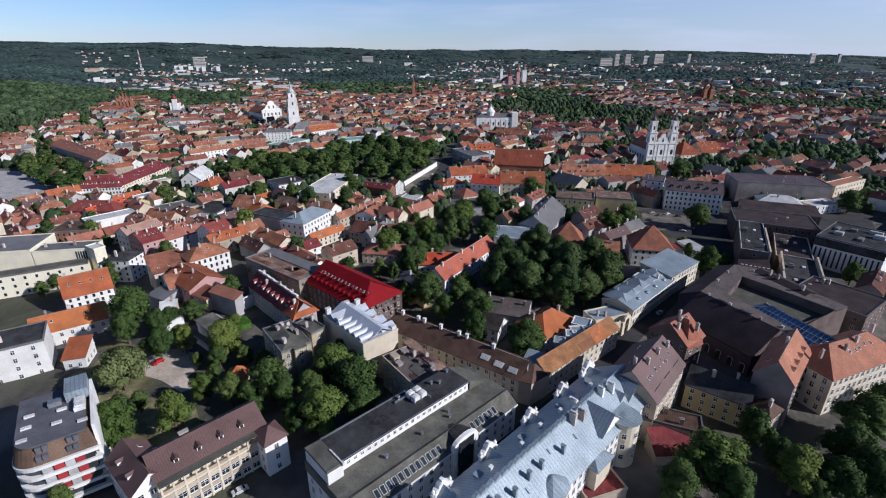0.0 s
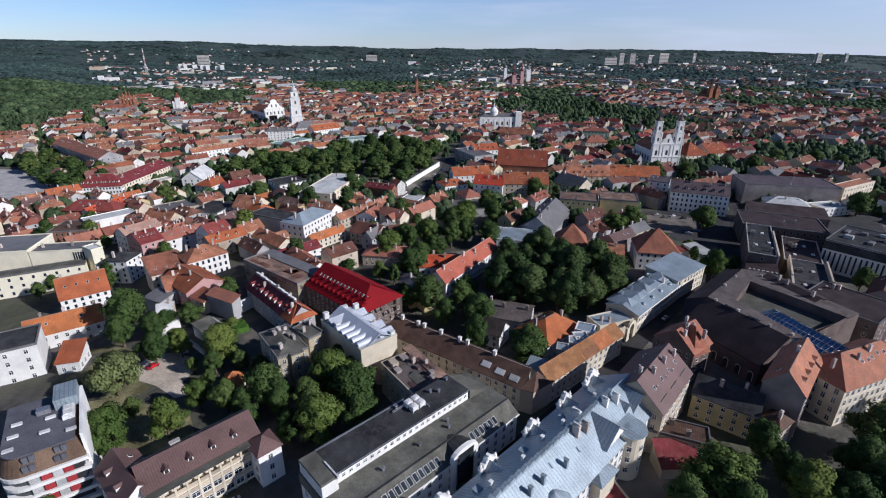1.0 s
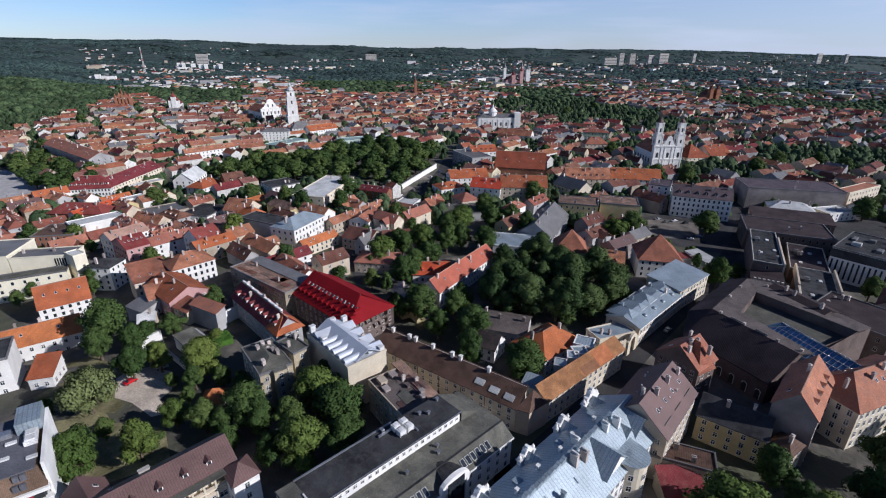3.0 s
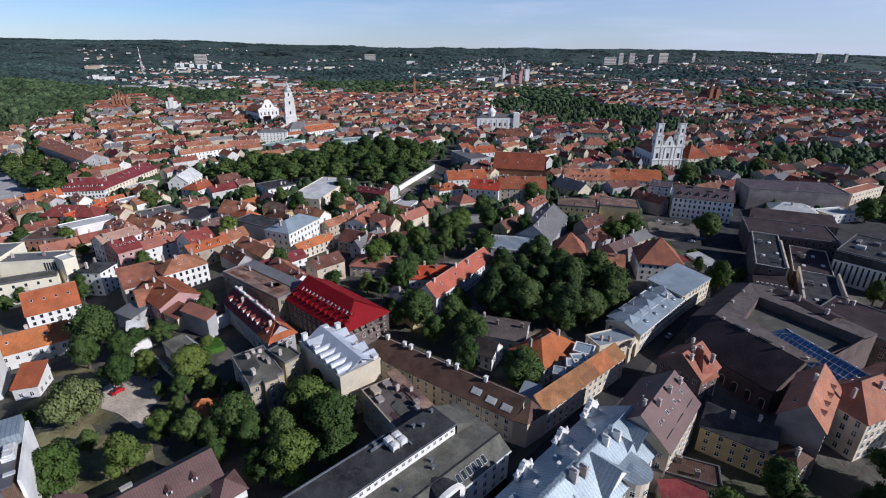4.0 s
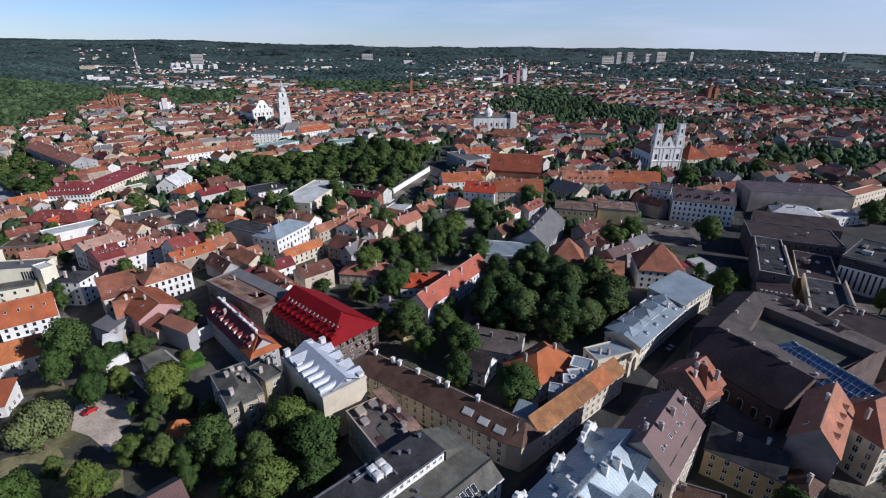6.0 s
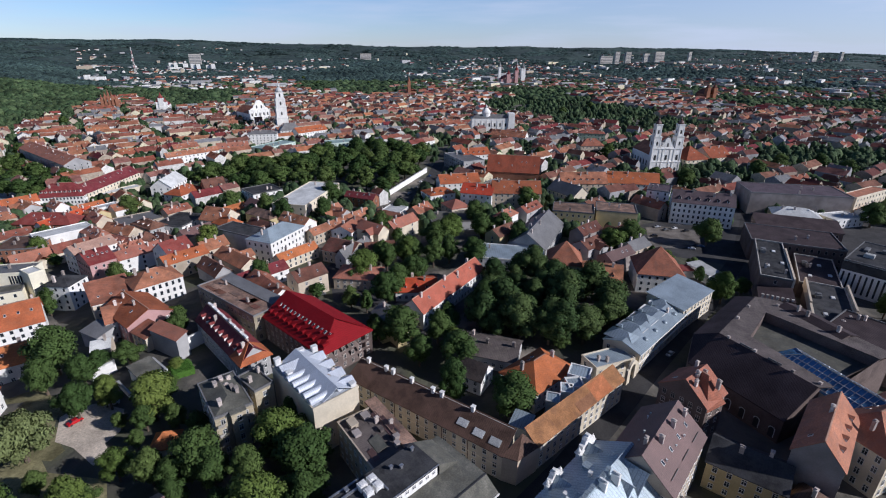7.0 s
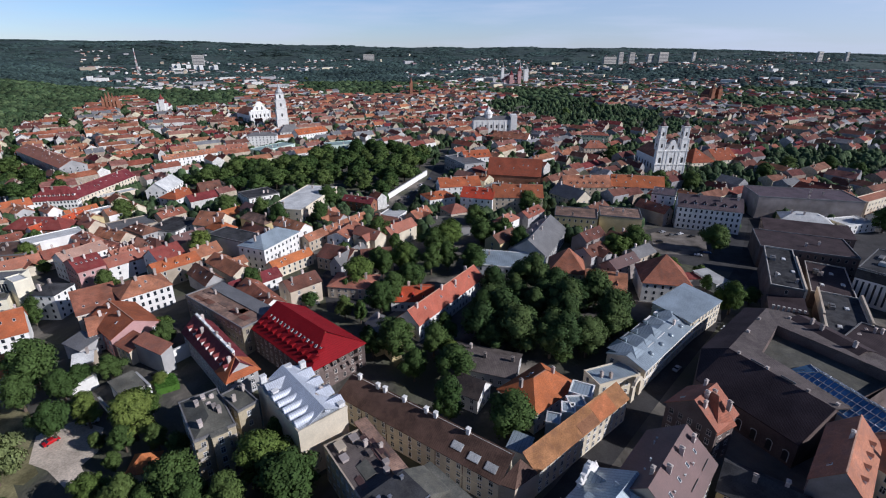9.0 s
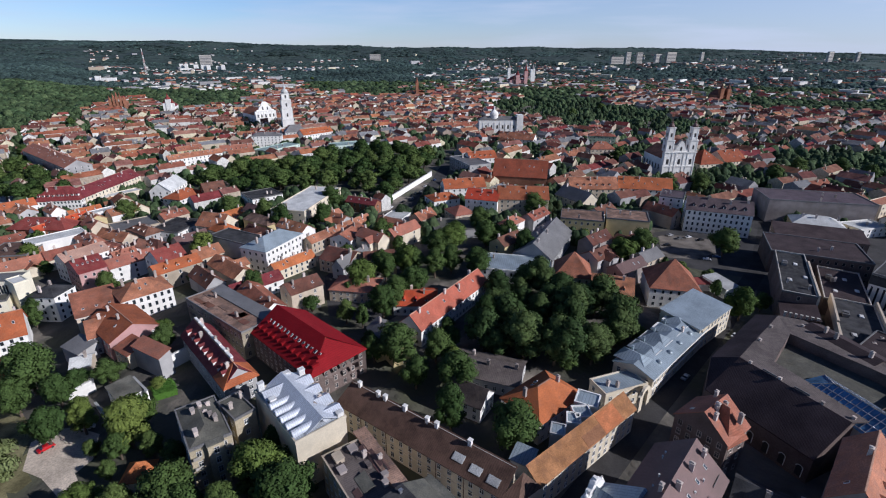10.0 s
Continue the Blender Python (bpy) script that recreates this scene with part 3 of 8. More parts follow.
    if kind in 'gh' and not dorm and not skyl and L > 9 and r > 2 and roof.startswith(("tile", "metal_brown", "metal_plum", "slate")):
        pitch = math.degrees(math.atan2(r, b))
        small = detail.random() < 0.28
        for turn in (0, 180):
            if small and turn == 0:
                if roof not in DORMER:
                    DORMER[roof] = dormer_mesh(roof)
                for i in range(int(L / 6)):
                    child("dormer", DORMER[roof], base, pose(((i + 0.5) / int(L / 6) - 0.5) * L * 0.8, -b * 0.72, h + r * 0.28 + 0.1) @ Matrix.Scale(0.8, 4))
                continue
            for i in range(int(L / 5.5)):
                if detail.random() < 0.55:
                    u = ((i + detail.uniform(0.2, 0.8)) / int(L / 5.5) - 0.5) * (L if kind == 'g' else max(1.0, L - W)) * 0.9
                    t = detail.uniform(0.35, 0.7)
                    child("skylight", SKYL, base, pose(0, 0, 0, 0, 0, turn) @ pose(u, -b * (1 - t), h + r * t + 0.24, pitch))
    if skyl and kind in 'ghs':
        slope = math.degrees(math.atan2(r, b if kind != 's' else W))
        for i in range(skyl):
            u = ((i + 0.5) / skyl - 0.5) * L * 0.9
            child("skylight", SKYL, base, pose(u, -b * 0.45, h + r * (0.55 if kind != 's' else 0.27) + 0.25, slope))
    return base



# ---- the houses, street by street ----
house("gabled pink house with a rust-brown tile roof", -128.8, 207.2, -36.9, 24.6, 17.9, 8, 4.5, "g", "tile_rust", "pink", gap=3.4, chim=2, skyl=2)
house("small cream house with a brown tile lean-to roof", -116.4, 192.3, -29.5, 9.5, 7.0, 6, 2, "s", "tile_brown", "cream", sides='f', chim=0)
house("narrow house, salmon tile lean-to roof, blank grey walls", -104.8, 187.4, -27.2, 16.2, 4.5, 9, 1.5, "s", "tile_salmon", "grey", sides='', chim=0)
house("low garden shed with a grey felt roof and white walls", -104.5, 170.2, 54.6, 7.2, 9.0, 4.5, 1.2, "s", "felt_grey", "white", sides='', chim=0)
house("low shed with a pale felt roof in a garden", -130.4, 185.7, 25.3, 6.1, 8.0, 5, 2, "g", "felt_light", "beige", sides='', chim=1)
house("low annexe with a grey sheet roof", -138.8, 195.4, -25.4, 11.0, 7.0, 6, 1.5, "s", "metal_grey", "grey", sides='', chim=0)
house("three-storey ivory wing with office windows and a grey felt roof", -217.9, 220.7, 29.9, 44.1, 8.0, 11.5, 0, "f", "felt_grey", "ivory", gap=4.6, sides='f', chim=0)
house("tall ivory hall with blank walls and a grey metal roof", -242.5, 238.6, 13.6, 26.8, 26.0, 18, 0, "f", "metal_grey", "ivory", sides='', chim=1)
slit_hall = house("long blank ivory hall with a grey metal roof", -213.1, 238.3, 12.9, 29.0, 12.0, 17, 0, "f", "metal_grey", "ivory", sides='', chim=2)
house("ivory end tower of a hall with a flat roof", -196.3, 235.8, 59.7, 5.6, 9.0, 18, 0, "f", "felt_light", "ivory", sides='', chim=0)
house("three-storey beige house with a brown tile lean-to roof", -150.7, 222.4, 41.9, 15.9, 18.7, 11, 3.5, "s", "tile_brown", "beige", win='tall', gap=2.6, skyl=3, sides='fr')
house("three-storey white house with a brown tile roof and tall windows", -136.8, 233.6, 47.6, 20.6, 16.1, 11, 4.5, "h", "tile_brown", "white", win='tall', gap=2.7, chim=3)
house("three-storey pink house with a maroon metal roof and roof windows", -187.7, 266.2, 53.8, 12.5, 19.6, 12, 4.5, "g", "tile_maroon", "pink", skyl=5, chim=3, gap=3.0)
house("three-storey white house with a pale tan tile roof", -200.3, 280.7, 61.3, 22.1, 12.4, 12, 3.5, "g", "tile_tan", "white", gap=3.0, chim=3)
house("narrow four-storey white house with a dark mansard roof", -181.5, 235.6, 87.2, 12.1, 13.0, 13, 2.5, "h", "felt_dark", "white", gap=3.0, chim=2)
house("two-storey white house with a broad orange tile roof", -168.1, 175.6, 37.7, 26.2, 15.5, 8, 4.5, "g", "tile_orange", "white", chim=3, skyl=2, gap=3.2)
house("four-storey white house with sparse windows and a dark flat roof", -165.5, 146.9, 34.2, 18.5, 16.0, 14, 0, "f", "felt_dark", "white", gap=5.5, chim=3)
house("pink three-storey house with stepped terraces and flat roof", -196.8, 294.1, 58.6, 11.7, 9.0, 11, 0.0, "f", "tile_salmon", "pink", gap=3.0, chim=3)
house("pink three-storey house with small dormers and tile roof", -179.0, 283.2, 56.2, 11.3, 9.0, 11, 3, "g", "tile_salmon", "pink", gap=3.0, chim=3, dorm=3)
house("brown tiled house between courtyards", -204.4, 314.7, -21.3, 23.7, 10.0, 9, 4, "g", "tile_brown", "beige", gap=3.2, chim=2)
house("low brown roofed workshop in a courtyard", -196.0, 329.5, -31.1, 23.0, 12.0, 8, 3, "h", "tile_dark", "grey", gap=3.2, chim=1)
house("brown tiled house with a pale wall", -170.5, 299.3, -19.3, 17.6, 12.0, 9, 4.5, "h", "tile_dark", "beige", gap=3.2, chim=2)
house("three-storey house, orange clay tile roof, white plaster walls", -182.3, 206.2, 40.2, 19.4, 17.0, 9, 7.5, "g", "tile_orange", "white", skyl=4, chim=2)
house("single-storey house, orange clay tile roof, white plaster walls", -146.3, 150.6, 18.6, 7.2, 10.5, 5, 3.0, "s", "tile_orange", "white")
house("two-storey house, weathered brown clay tile roof, white plaster walls", -137.6, 206.1, 39.1, 8.9, 16.9, 8, 4.0, "g", "tile_brown", "white", chim=1)
house("single-storey house, light flat roof, cream plaster walls", -125.5, 174.3, 65.3, 8.3, 7.5, 4, 0.0, "f", "felt_light", "cream")
maroonrow_house = house("three-storey house, maroon metal tile roof, grey plaster walls", -79.9, 185.9, -44.7, 41.5, 10.9, 9, 5.0, "g", "tile_maroon", "grey", dorm=9, chim=5)
browntin_house = house("three-storey house, patched rusty tin roof, stained olive plaster walls", -86.6, 213.7, -36.2, 42.9, 16.1, 12, 0.0, "f", "tin_rust", "olive")
redroof_house = house("three-storey house, crimson sheet metal roof, brown walls darkened for shade", -48.9, 193.1, -41.0, 39.2, 23.0, 10.5, 7.2, "g", "metal_red", "shaded_wall", skyl=14, chim=0, gap=3.2)
silver_house = house("five-storey house, shiny silver metal roof, cream plaster walls", -38.4, 151.3, 43.3, 14.8, 26.8, 17, 0.0, "f", "metal_silver", "cream", sides='')
greyflat_house = house("four-storey house, grey felt roof, ochre brick walls", -64.3, 146.3, 38.8, 10.7, 19.0, 14, 0.0, "f", "felt_grey", "ochre", chim=3, win='mid')
house("four-storey house, grey felt roof, ochre brick walls", -57.0, 151.9, 49.6, 6.2, 10.6, 15, 0.0, "f", "felt_grey", "ochre")
brownlong_house = house("three-storey house, old brown tin roof, cream plaster walls", -4.3, 148.1, -33.8, 57.8, 7.0, 9, 3.6, "s", "tin_brown", "cream", chim=0, sides='f', gap=3.2)
brownlow_house = house("three-storey house, patched grey-brown tin roof, worn beige walls", -16.3, 132.7, -52.3, 21.6, 13.9, 12, 0.0, "f", "tin_grey", "beige")
brownL_house = house("long cream building with loggias and a brown sheet metal roof", -71.5, 98.2, 46.2, 28.2, 12.0, 12, 4.0, "g", "metal_brown", "cream", chim=0, gap=2.8, sides='b')
house("three-storey house, brown sheet metal roof, white plaster walls", -84.9, 89.6, -39.1, 16.8, 9.5, 10.5, 4.0, "g", "metal_brown", "white", chim=0)
house("three-storey house, brown sheet metal roof, white plaster walls", -55.3, 101.7, 46.1, 6.5, 7.4, 11, 2.5, "h", "metal_brown", "white", chim=0)
blue_house = house("four-storey house, pale blue sheet metal roof, white plaster walls", 23.7, 98.0, -134.7, 71.4, 19.6, 13.4, 6.2, "g", "metal_blue", "white", chim=0, win='tall', sides='blr')
purple_house = house("four-storey house, brown sheet metal roof, worn beige walls", 57.2, 126.8, 49.4, 25.4, 17.0, 15, 7.2, "g", "metal_brown", "beige", skyl=4, chim=4)
house("three-storey house, dark flat felt roof, yellow plaster walls", 83.4, 128.3, -35.8, 18.1, 12.7, 9, 4.0, "g", "felt_dark", "yellow", win='mid', gap=3, chim=2)
house("two-storey house, old brown tin roof, worn beige walls", 60.6, 113.9, -20.5, 18.8, 7.4, 8, 0.0, "f", "tin_brown", "beige", chim=3)
house("single-storey house, maroon metal tile roof, worn beige walls", 58.9, 106.7, 3.4, 10.7, 7.0, 4, 3.0, "s", "tile_maroon", "beige", sides='')
house("single-storey house, maroon metal tile roof, worn beige walls", 34.3, 91.7, 19.4, 11.9, 7.2, 5, 0.0, "f", "tile_maroon", "beige", sides='', chim=0)
house("two-storey house, old brown tin roof, worn beige walls", 92.7, 118.4, -56.0, 5.9, 8.2, 8, 3.0, "h", "tin_brown", "beige", chim=1)
house("five-storey house, salmon tile roof, beige walls darkened for shade", 103.4, 130.9, 46.7, 25.3, 10.9, 17, 6.0, "g", "tile_salmon", "taupe", sides='fr', chim=1)
house("four-storey house, salmon tile roof, cream plaster walls", 130.2, 139.9, 22.9, 37.5, 16.6, 14, 6.0, "h", "tile_salmon", "cream", chim=4, win='tall')
house("three-storey house, weathered brown clay tile roof, brown walls darkened for shade", 80.8, 151.6, -60.8, 10.3, 8.1, 12, 8.0, "h", "tile_brown", "shaded_wall", chim=2)
house("four-storey house, salmon tile roof, brown walls darkened for shade", 79.4, 154.0, 37.8, 12.0, 14.9, 13, 6.0, "g", "tile_salmon", "shaded_wall", chim=4)
skyglass_house = house("glazed courtyard roof of blue glass in metal bars", 123.2, 152.0, -71.0, 40.0, 14.4, 15.0, 3.6, "h", "blueglass", "grey", chim=0, sides='')
house("five-storey house, brown sheet roof and walls darkened for shade", 140.4, 189.4, -71.6, 23.9, 11.7, 16, 2.0, "g", "shaded_brown", "shaded_wall", chim=3, gap=4.5)
house("three-storey house, brown sheet roof and walls darkened for shade", 198.7, 291.2, -22.0, 44.3, 30.0, 12, 0.0, "f", "shaded_brown", "shaded_wall", gap=3.2)
house("low house, brown lean-to sheet roof darkened for shade", 222.0, 322.0, -20.0, 46.0, 16.0, 8, 3.0, "s", "shaded_brown", "shaded_wall", gap=4.5, chim=0)
dark1_house = house("four-storey house, dark flat felt roof, brown walls darkened for shade", 164.5, 254.4, -117.3, 52.0, 12.7, 14, 0.0, "f", "felt_dark", "shaded_wall", gap=6)
low_end_house = house("low house end with brown sheet roof and pale piers", 149.0, 224.3, -117.3, 15.6, 12.7, 9, 1.6, "s", "shaded_brown", "shaded_wall", sides='', chim=1)
dark2_house = house("two-storey house, brown sheet roof and walls darkened for shade", 187.4, 253.0, -119.6, 40.0, 17.0, 8, 0.0, "f", "shaded_brown", "shaded_wall", gap=6)
dark3_house = house("three-storey house, dark flat felt roof, brown walls darkened for shade", 165.5, 213.0, -119.8, 45.6, 14.7, 10, 0.0, "f", "felt_dark", "shaded_wall", gap=6)
slit_house = house("large white block with tall slit windows and a dark flat roof", 217.8, 247.6, -50.0, 30.0, 36.0, 17, 0.0, "f", "felt_dark", "white", sides='', chim=0)
house("three-storey house, brown sheet roof and walls darkened for shade", 163.4, 187.1, -54.2, 27.9, 26.0, 12, 0.0, "f", "shaded_brown", "shaded_wall", gap=4.5)
house("three-storey house, pale blue sheet metal roof, cream plaster walls", 105.6, 222.1, 41.1, 28.0, 16.3, 10.5, 1.9, "s", "metal_blue", "cream", win='tall', chim=0)
whiteblue_house = house("two-storey house, pale blue sheet metal roof, cream plaster walls", 83.6, 199.4, 45.4, 46.6, 14.3, 8.5, 2.5, "g", "metal_blue", "cream", chim=1, win='tall')
house("two-storey house, pale blue sheet metal roof, cream plaster walls", 61.1, 178.0, 22.2, 16.8, 8.5, 7, 0.0, "f", "metal_blue", "cream")
house("three-storey house, weathered brown clay tile roof, white plaster walls", 107.1, 252.1, -10.1, 21.6, 21.0, 10, 10.5, "p", "tile_brown", "white", sides='f', gap=3.2)
house("two-storey house, orange clay tile roof, white plaster walls", 34.1, 168.7, 42.1, 21.8, 15.6, 8, 5.0, "h", "tile_orange", "white", chim=2)
patched_house = house("three-storey house, patched orange and brown tile roof, cream plaster walls", 43.1, 149.2, 41.7, 44.6, 4.3, 9, 3.0, "s", "tile_patched", "cream", gap=2.9, sides='f', skyl=0)
house("low shed with a pale blue metal roof", 41.1, 156.3, -10.2, 4.0, 4.6, 10, 0, "f", "metal_blue", "white", sides='', chim=0)
house("low shed with a pale blue metal roof", 35.7, 151.6, -15.8, 4.1, 4.6, 10, 0, "f", "metal_blue", "grey", sides='', chim=0)
house("small yard house with a pale blue metal roof", 25.0, 143.3, -28.3, 5.4, 5.0, 8, 1.2, "s", "metal_blue", "white", sides='', chim=1)
house("white metal roofed shed beside the street", 135.5, 260.5, 22.3, 8.6, 14.0, 5, 1.0, "s", "felt_light", "white", sides='', chim=0)
house("low shed with a red metal roof", 126.8, 262.5, 1.6, 7.2, 5.0, 4, 0.8, "s", "tile_maroon", "grey", sides='', chim=0)
house("four-storey pale green house among trees", 182.5, 658.7, -11.2, 32.0, 14.0, 15, 3, "h", "tile_brown", "mint", gap=4.2, chim=2)
house("monastery wing with a large rust-red hipped roof", 244.4, 524.5, 14.0, 26.0, 30.0, 10, 11, "h", "tile_rust", "cream", gap=4.2, chim=2)
house("monastery wing with a broad orange tile roof", 275.7, 540.7, 19.8, 27.2, 26.0, 9, 9, "g", "tile_rust", "cream", gap=4.2, chim=2)
house("long yellow house with a brown tile roof", -309.8, 598.8, 48.0, 28.3, 12.0, 10, 4, "g", "tile_brown", "yellow", gap=4.2, chim=2)
house("small garden hut with a pointed orange tile roof", -80.4, 138.9, 12.2, 6.8, 7.0, 3, 3.0, "p", "tile_orange", "cream", sides='', chim=0, name='garden_hut')
house("two-storey house, pale blue sheet metal roof, white plaster walls", 47.3, 165.1, -24.0, 6.9, 6.5, 10, 0, "f", "metal_blue", "white", sides='', chim=0)
house("single-storey house, pale blue sheet metal roof, white plaster walls", 44.2, 159.2, 6.6, 5.2, 5.0, 10, 0, "f", "metal_blue", "white", sides='', chim=0)
house("long low house, patched grey tin roof, grey plaster walls", 17.6, 187.5, -17.0, 25.0, 15.5, 5, 2.6, "g", "tin_grey", "grey", chim=3)
house("two-storey house, dark brown roof, white gable wall", 10.4, 171.8, -29.7, 14.0, 9.6, 6, 4.0, "g", "felt_brown", "white", chim=1)
house("long two-storey house, coral red tile roof, white plaster walls", 1.7, 231.0, 57.9, 52.7, 11.0, 8, 5.0, "g", "tile_coral", "white", chim=4, skyl=4)
house("single-storey house, bright red roof, white plaster walls", -12.7, 239.1, 1.6, 19.0, 17.0, 5, 3.2, "g", "tile_red", "white", chim=2)
house("two-storey house, pale blue sheet metal roof, white plaster walls", 36.9, 274.0, -10.5, 34.7, 20.5, 7, 0.0, "f", "metal_blue", "white", gap=3.2)
house("two-storey house, grey sheet metal roof, grey plaster walls", 56.1, 304.6, 65.3, 47.7, 22.0, 7, 8.0, "g", "metal_grey", "grey", chim=5, gap=3.2)
house("two-storey house, weathered brown clay tile roof, worn beige walls", 64.1, 266.0, -10.0, 17.3, 18.0, 8, 9.5, "p", "tile_brown", "beige", gap=3.2)
house("two-storey house, weathered brown clay tile roof, worn beige walls", 79.8, 251.6, -15.6, 18.8, 17.0, 6, 5.5, "g", "tile_brown", "beige", chim=2, gap=3.2)
house("three-storey house, patched rusty tin roof, faded yellow plaster walls", 85.6, 340.5, -13.3, 26.4, 20.0, 12, 0.0, "f", "tin_rust", "yellow", gap=3.6)
house("four-storey house, rusty tin roof, blank faded yellow walls", 113.2, 338.5, -13.9, 25.3, 20.0, 13, 0.0, "f", "tin_rust", "yellow", sides='', gap=4.2)
house("four-storey house, brown sheet metal roof, white plaster walls", 174.3, 349.0, -19.1, 37.9, 17.0, 15, 6.5, "g", "metal_plum", "white", dorm=6, gap=3.0, win='tall', chim=4)
house("five-storey house, brown sheet metal roof, white plaster walls", 157.1, 378.4, -26.2, 15.5, 20.0, 16, 0.0, "f", "metal_plum", "white", gap=4.2)
house("five-storey house, brown sheet metal roof, beige walls darkened for shade", 253.0, 377.2, -10.3, 65.0, 30.0, 16, 0.0, "f", "metal_plum", "taupe", sides='', chim=3, gap=4.2)
house("two-storey house, light flat roof, yellow plaster walls", 237.2, 346.6, -22.5, 27.9, 17.0, 8, 4.0, "h", "felt_light", "yellow", chim=3, gap=4.2)
house("two-storey house, light flat roof, white plaster walls", 269.1, 347.5, 15.3, 24.9, 14.5, 6, 0.0, "f", "felt_light", "white", gap=4.2)
house("brick church hall with a steep orange tile roof", 57.4, 441.6, -10.6, 43.2, 22.0, 14, 11.8, "g", "tile_rust", "brick", win='tall', gap=5, chim=0, name='church', floors=1)
house("four-storey house, orange clay tile roof, worn beige walls", 51.6, 378.6, -0.2, 35.1, 17.0, 13, 7.2, "g", "tile_rust", "beige", chim=4, gap=4.2)
house("three-storey house, bright red roof, white plaster walls", 24.3, 379.1, -16.2, 23.2, 17.0, 12, 5.5, "g", "tile_red", "white", chim=3, gap=4.2)
house("three-storey house, orange clay tile roof, white plaster walls", 9.4, 417.2, 14.5, 32.9, 17.0, 10, 5.5, "g", "tile_orange", "white", chim=4, gap=4.2)
house("two-storey house, grey sheet metal roof, cream plaster walls", 95.2, 398.4, -57.7, 28.2, 17.0, 7, 6.5, "g", "metal_grey", "cream", chim=3, gap=4.2)
house("three-storey house, weathered brown clay tile roof, worn beige walls", 111.7, 422.8, 3.0, 37.7, 17.0, 9, 7.5, "g", "tile_brown", "beige", chim=4, gap=4.2)
house("three-storey house, orange clay tile roof, white plaster walls", 153.3, 423.9, -10.2, 40.0, 17.0, 9, 7.5, "g", "tile_orange", "white", chim=4, gap=4.2)
house("three-storey house, orange clay tile roof, white plaster walls", 27.1, 523.9, 20.9, 28.4, 17.0, 12, 5.5, "g", "tile_orange", "white", chim=3, gap=4.2)
house("three-storey house, grey sheet metal roof, grey plaster walls", 16.2, 504.3, -63.9, 43.7, 22.0, 12, 0.0, "f", "metal_grey", "grey", gap=4.2)
house("three-storey house, weathered brown clay tile roof, white plaster walls", 79.7, 670.3, -24.0, 46.1, 17.0, 10, 6.5, "g", "tile_brown", "white", chim=5, gap=4.2)
house("four-storey house, weathered brown clay tile roof, worn beige walls", 158.0, 571.8, 3.6, 26.7, 17.0, 14, 6.5, "h", "tile_brown", "beige", chim=3, gap=4.2)
house("four-storey house, pale blue sheet metal roof, white plaster walls", -96.6, 288.4, 69.8, 30.2, 17.0, 12, 4.2, "h", "metal_blue", "white", chim=3, gap=3.2)
house("three-storey house, dark flat felt roof, grey plaster walls", -114.9, 295.1, -25.7, 43.2, 13.9, 10, 0.0, "f", "felt_dark", "grey", sides='', chim=1, gap=3.2)
house("two-storey house, orange clay tile roof, cream plaster walls", -81.0, 272.9, 54.4, 24.6, 7.0, 6, 3.0, "g", "tile_orange", "cream", chim=3, gap=3.2)
house("three-storey house, light flat roof, cream plaster walls", -100.2, 368.9, 80.0, 59.1, 24.0, 12, 0.0, "f", "felt_light", "cream", gap=5)
house("three-storey house, dark flat felt roof, white plaster walls", -143.6, 394.2, 43.8, 23.4, 22.0, 10, 0.0, "f", "felt_dark", "white", gap=4.2)
house("two-storey house, maroon metal tile roof, red brick walls", -63.0, 378.4, -22.4, 24.5, 8.4, 7, 3.0, "g", "tile_maroon", "brick", chim=3, gap=4.2)
house("two-storey house, weathered brown clay tile roof, worn beige walls", -67.1, 320.6, 59.0, 51.8, 7.0, 7, 3.0, "g", "tile_brown", "beige", chim=6, gap=3.2)
house("two-storey house, dark weathered tile roof, worn beige walls", -55.4, 279.5, -23.3, 18.5, 17.0, 7, 4.2, "g", "tile_dark", "beige", chim=2, gap=3.2)
house("two-storey house, grey sheet metal roof, grey plaster walls", -49.7, 275.6, 63.2, 23.5, 7.3, 7, 4.0, "g", "metal_grey", "grey", chim=3, gap=3.2)
house("three-storey house, maroon metal tile roof, white plaster walls", -297.5, 391.0, 15.2, 31.2, 17.0, 10, 8.5, "h", "tile_maroon", "white", dorm=9, gap=2.2, chim=3)
house("three-storey house, maroon metal tile roof, cream plaster walls", -289.4, 427.1, 89.9, 68.5, 17.0, 10, 5.8, "g", "tile_maroon", "cream", chim=6, gap=4.2)
house("single-storey house, light flat roof, cream plaster walls", -277.0, 415.4, 60.6, 43.3, 10.1, 5, 0.0, "f", "felt_light", "cream", sides='', chim=0, gap=4.2)
house("two-storey house, maroon metal tile roof, red brick walls", -266.1, 334.8, 0.3, 39.3, 17.0, 8, 5.5, "h", "tile_maroon", "brick", chim=4, gap=4.2)
house("two-storey house, light flat roof, white plaster walls", -255.6, 359.0, 60.3, 37.3, 8.0, 8, 0.0, "f", "felt_light", "white", sides='', chim=0, gap=4.2)
house("three-storey house, old brown tin roof, red brick walls", -247.0, 289.7, 12.1, 23.0, 22.0, 10, 0.0, "f", "tin_brown", "brick", gap=3)
house("three-storey house, light flat roof, white plaster walls", -237.1, 307.6, 51.0, 29.5, 13.8, 11, 0.0, "f", "felt_light", "white", sides='', chim=0, gap=3.2)
house("three-storey house, maroon metal tile roof, white plaster walls", -150.1, 275.9, 57.1, 14.4, 17.0, 10, 5.8, "g", "tile_maroon", "white", chim=2, gap=3.2)
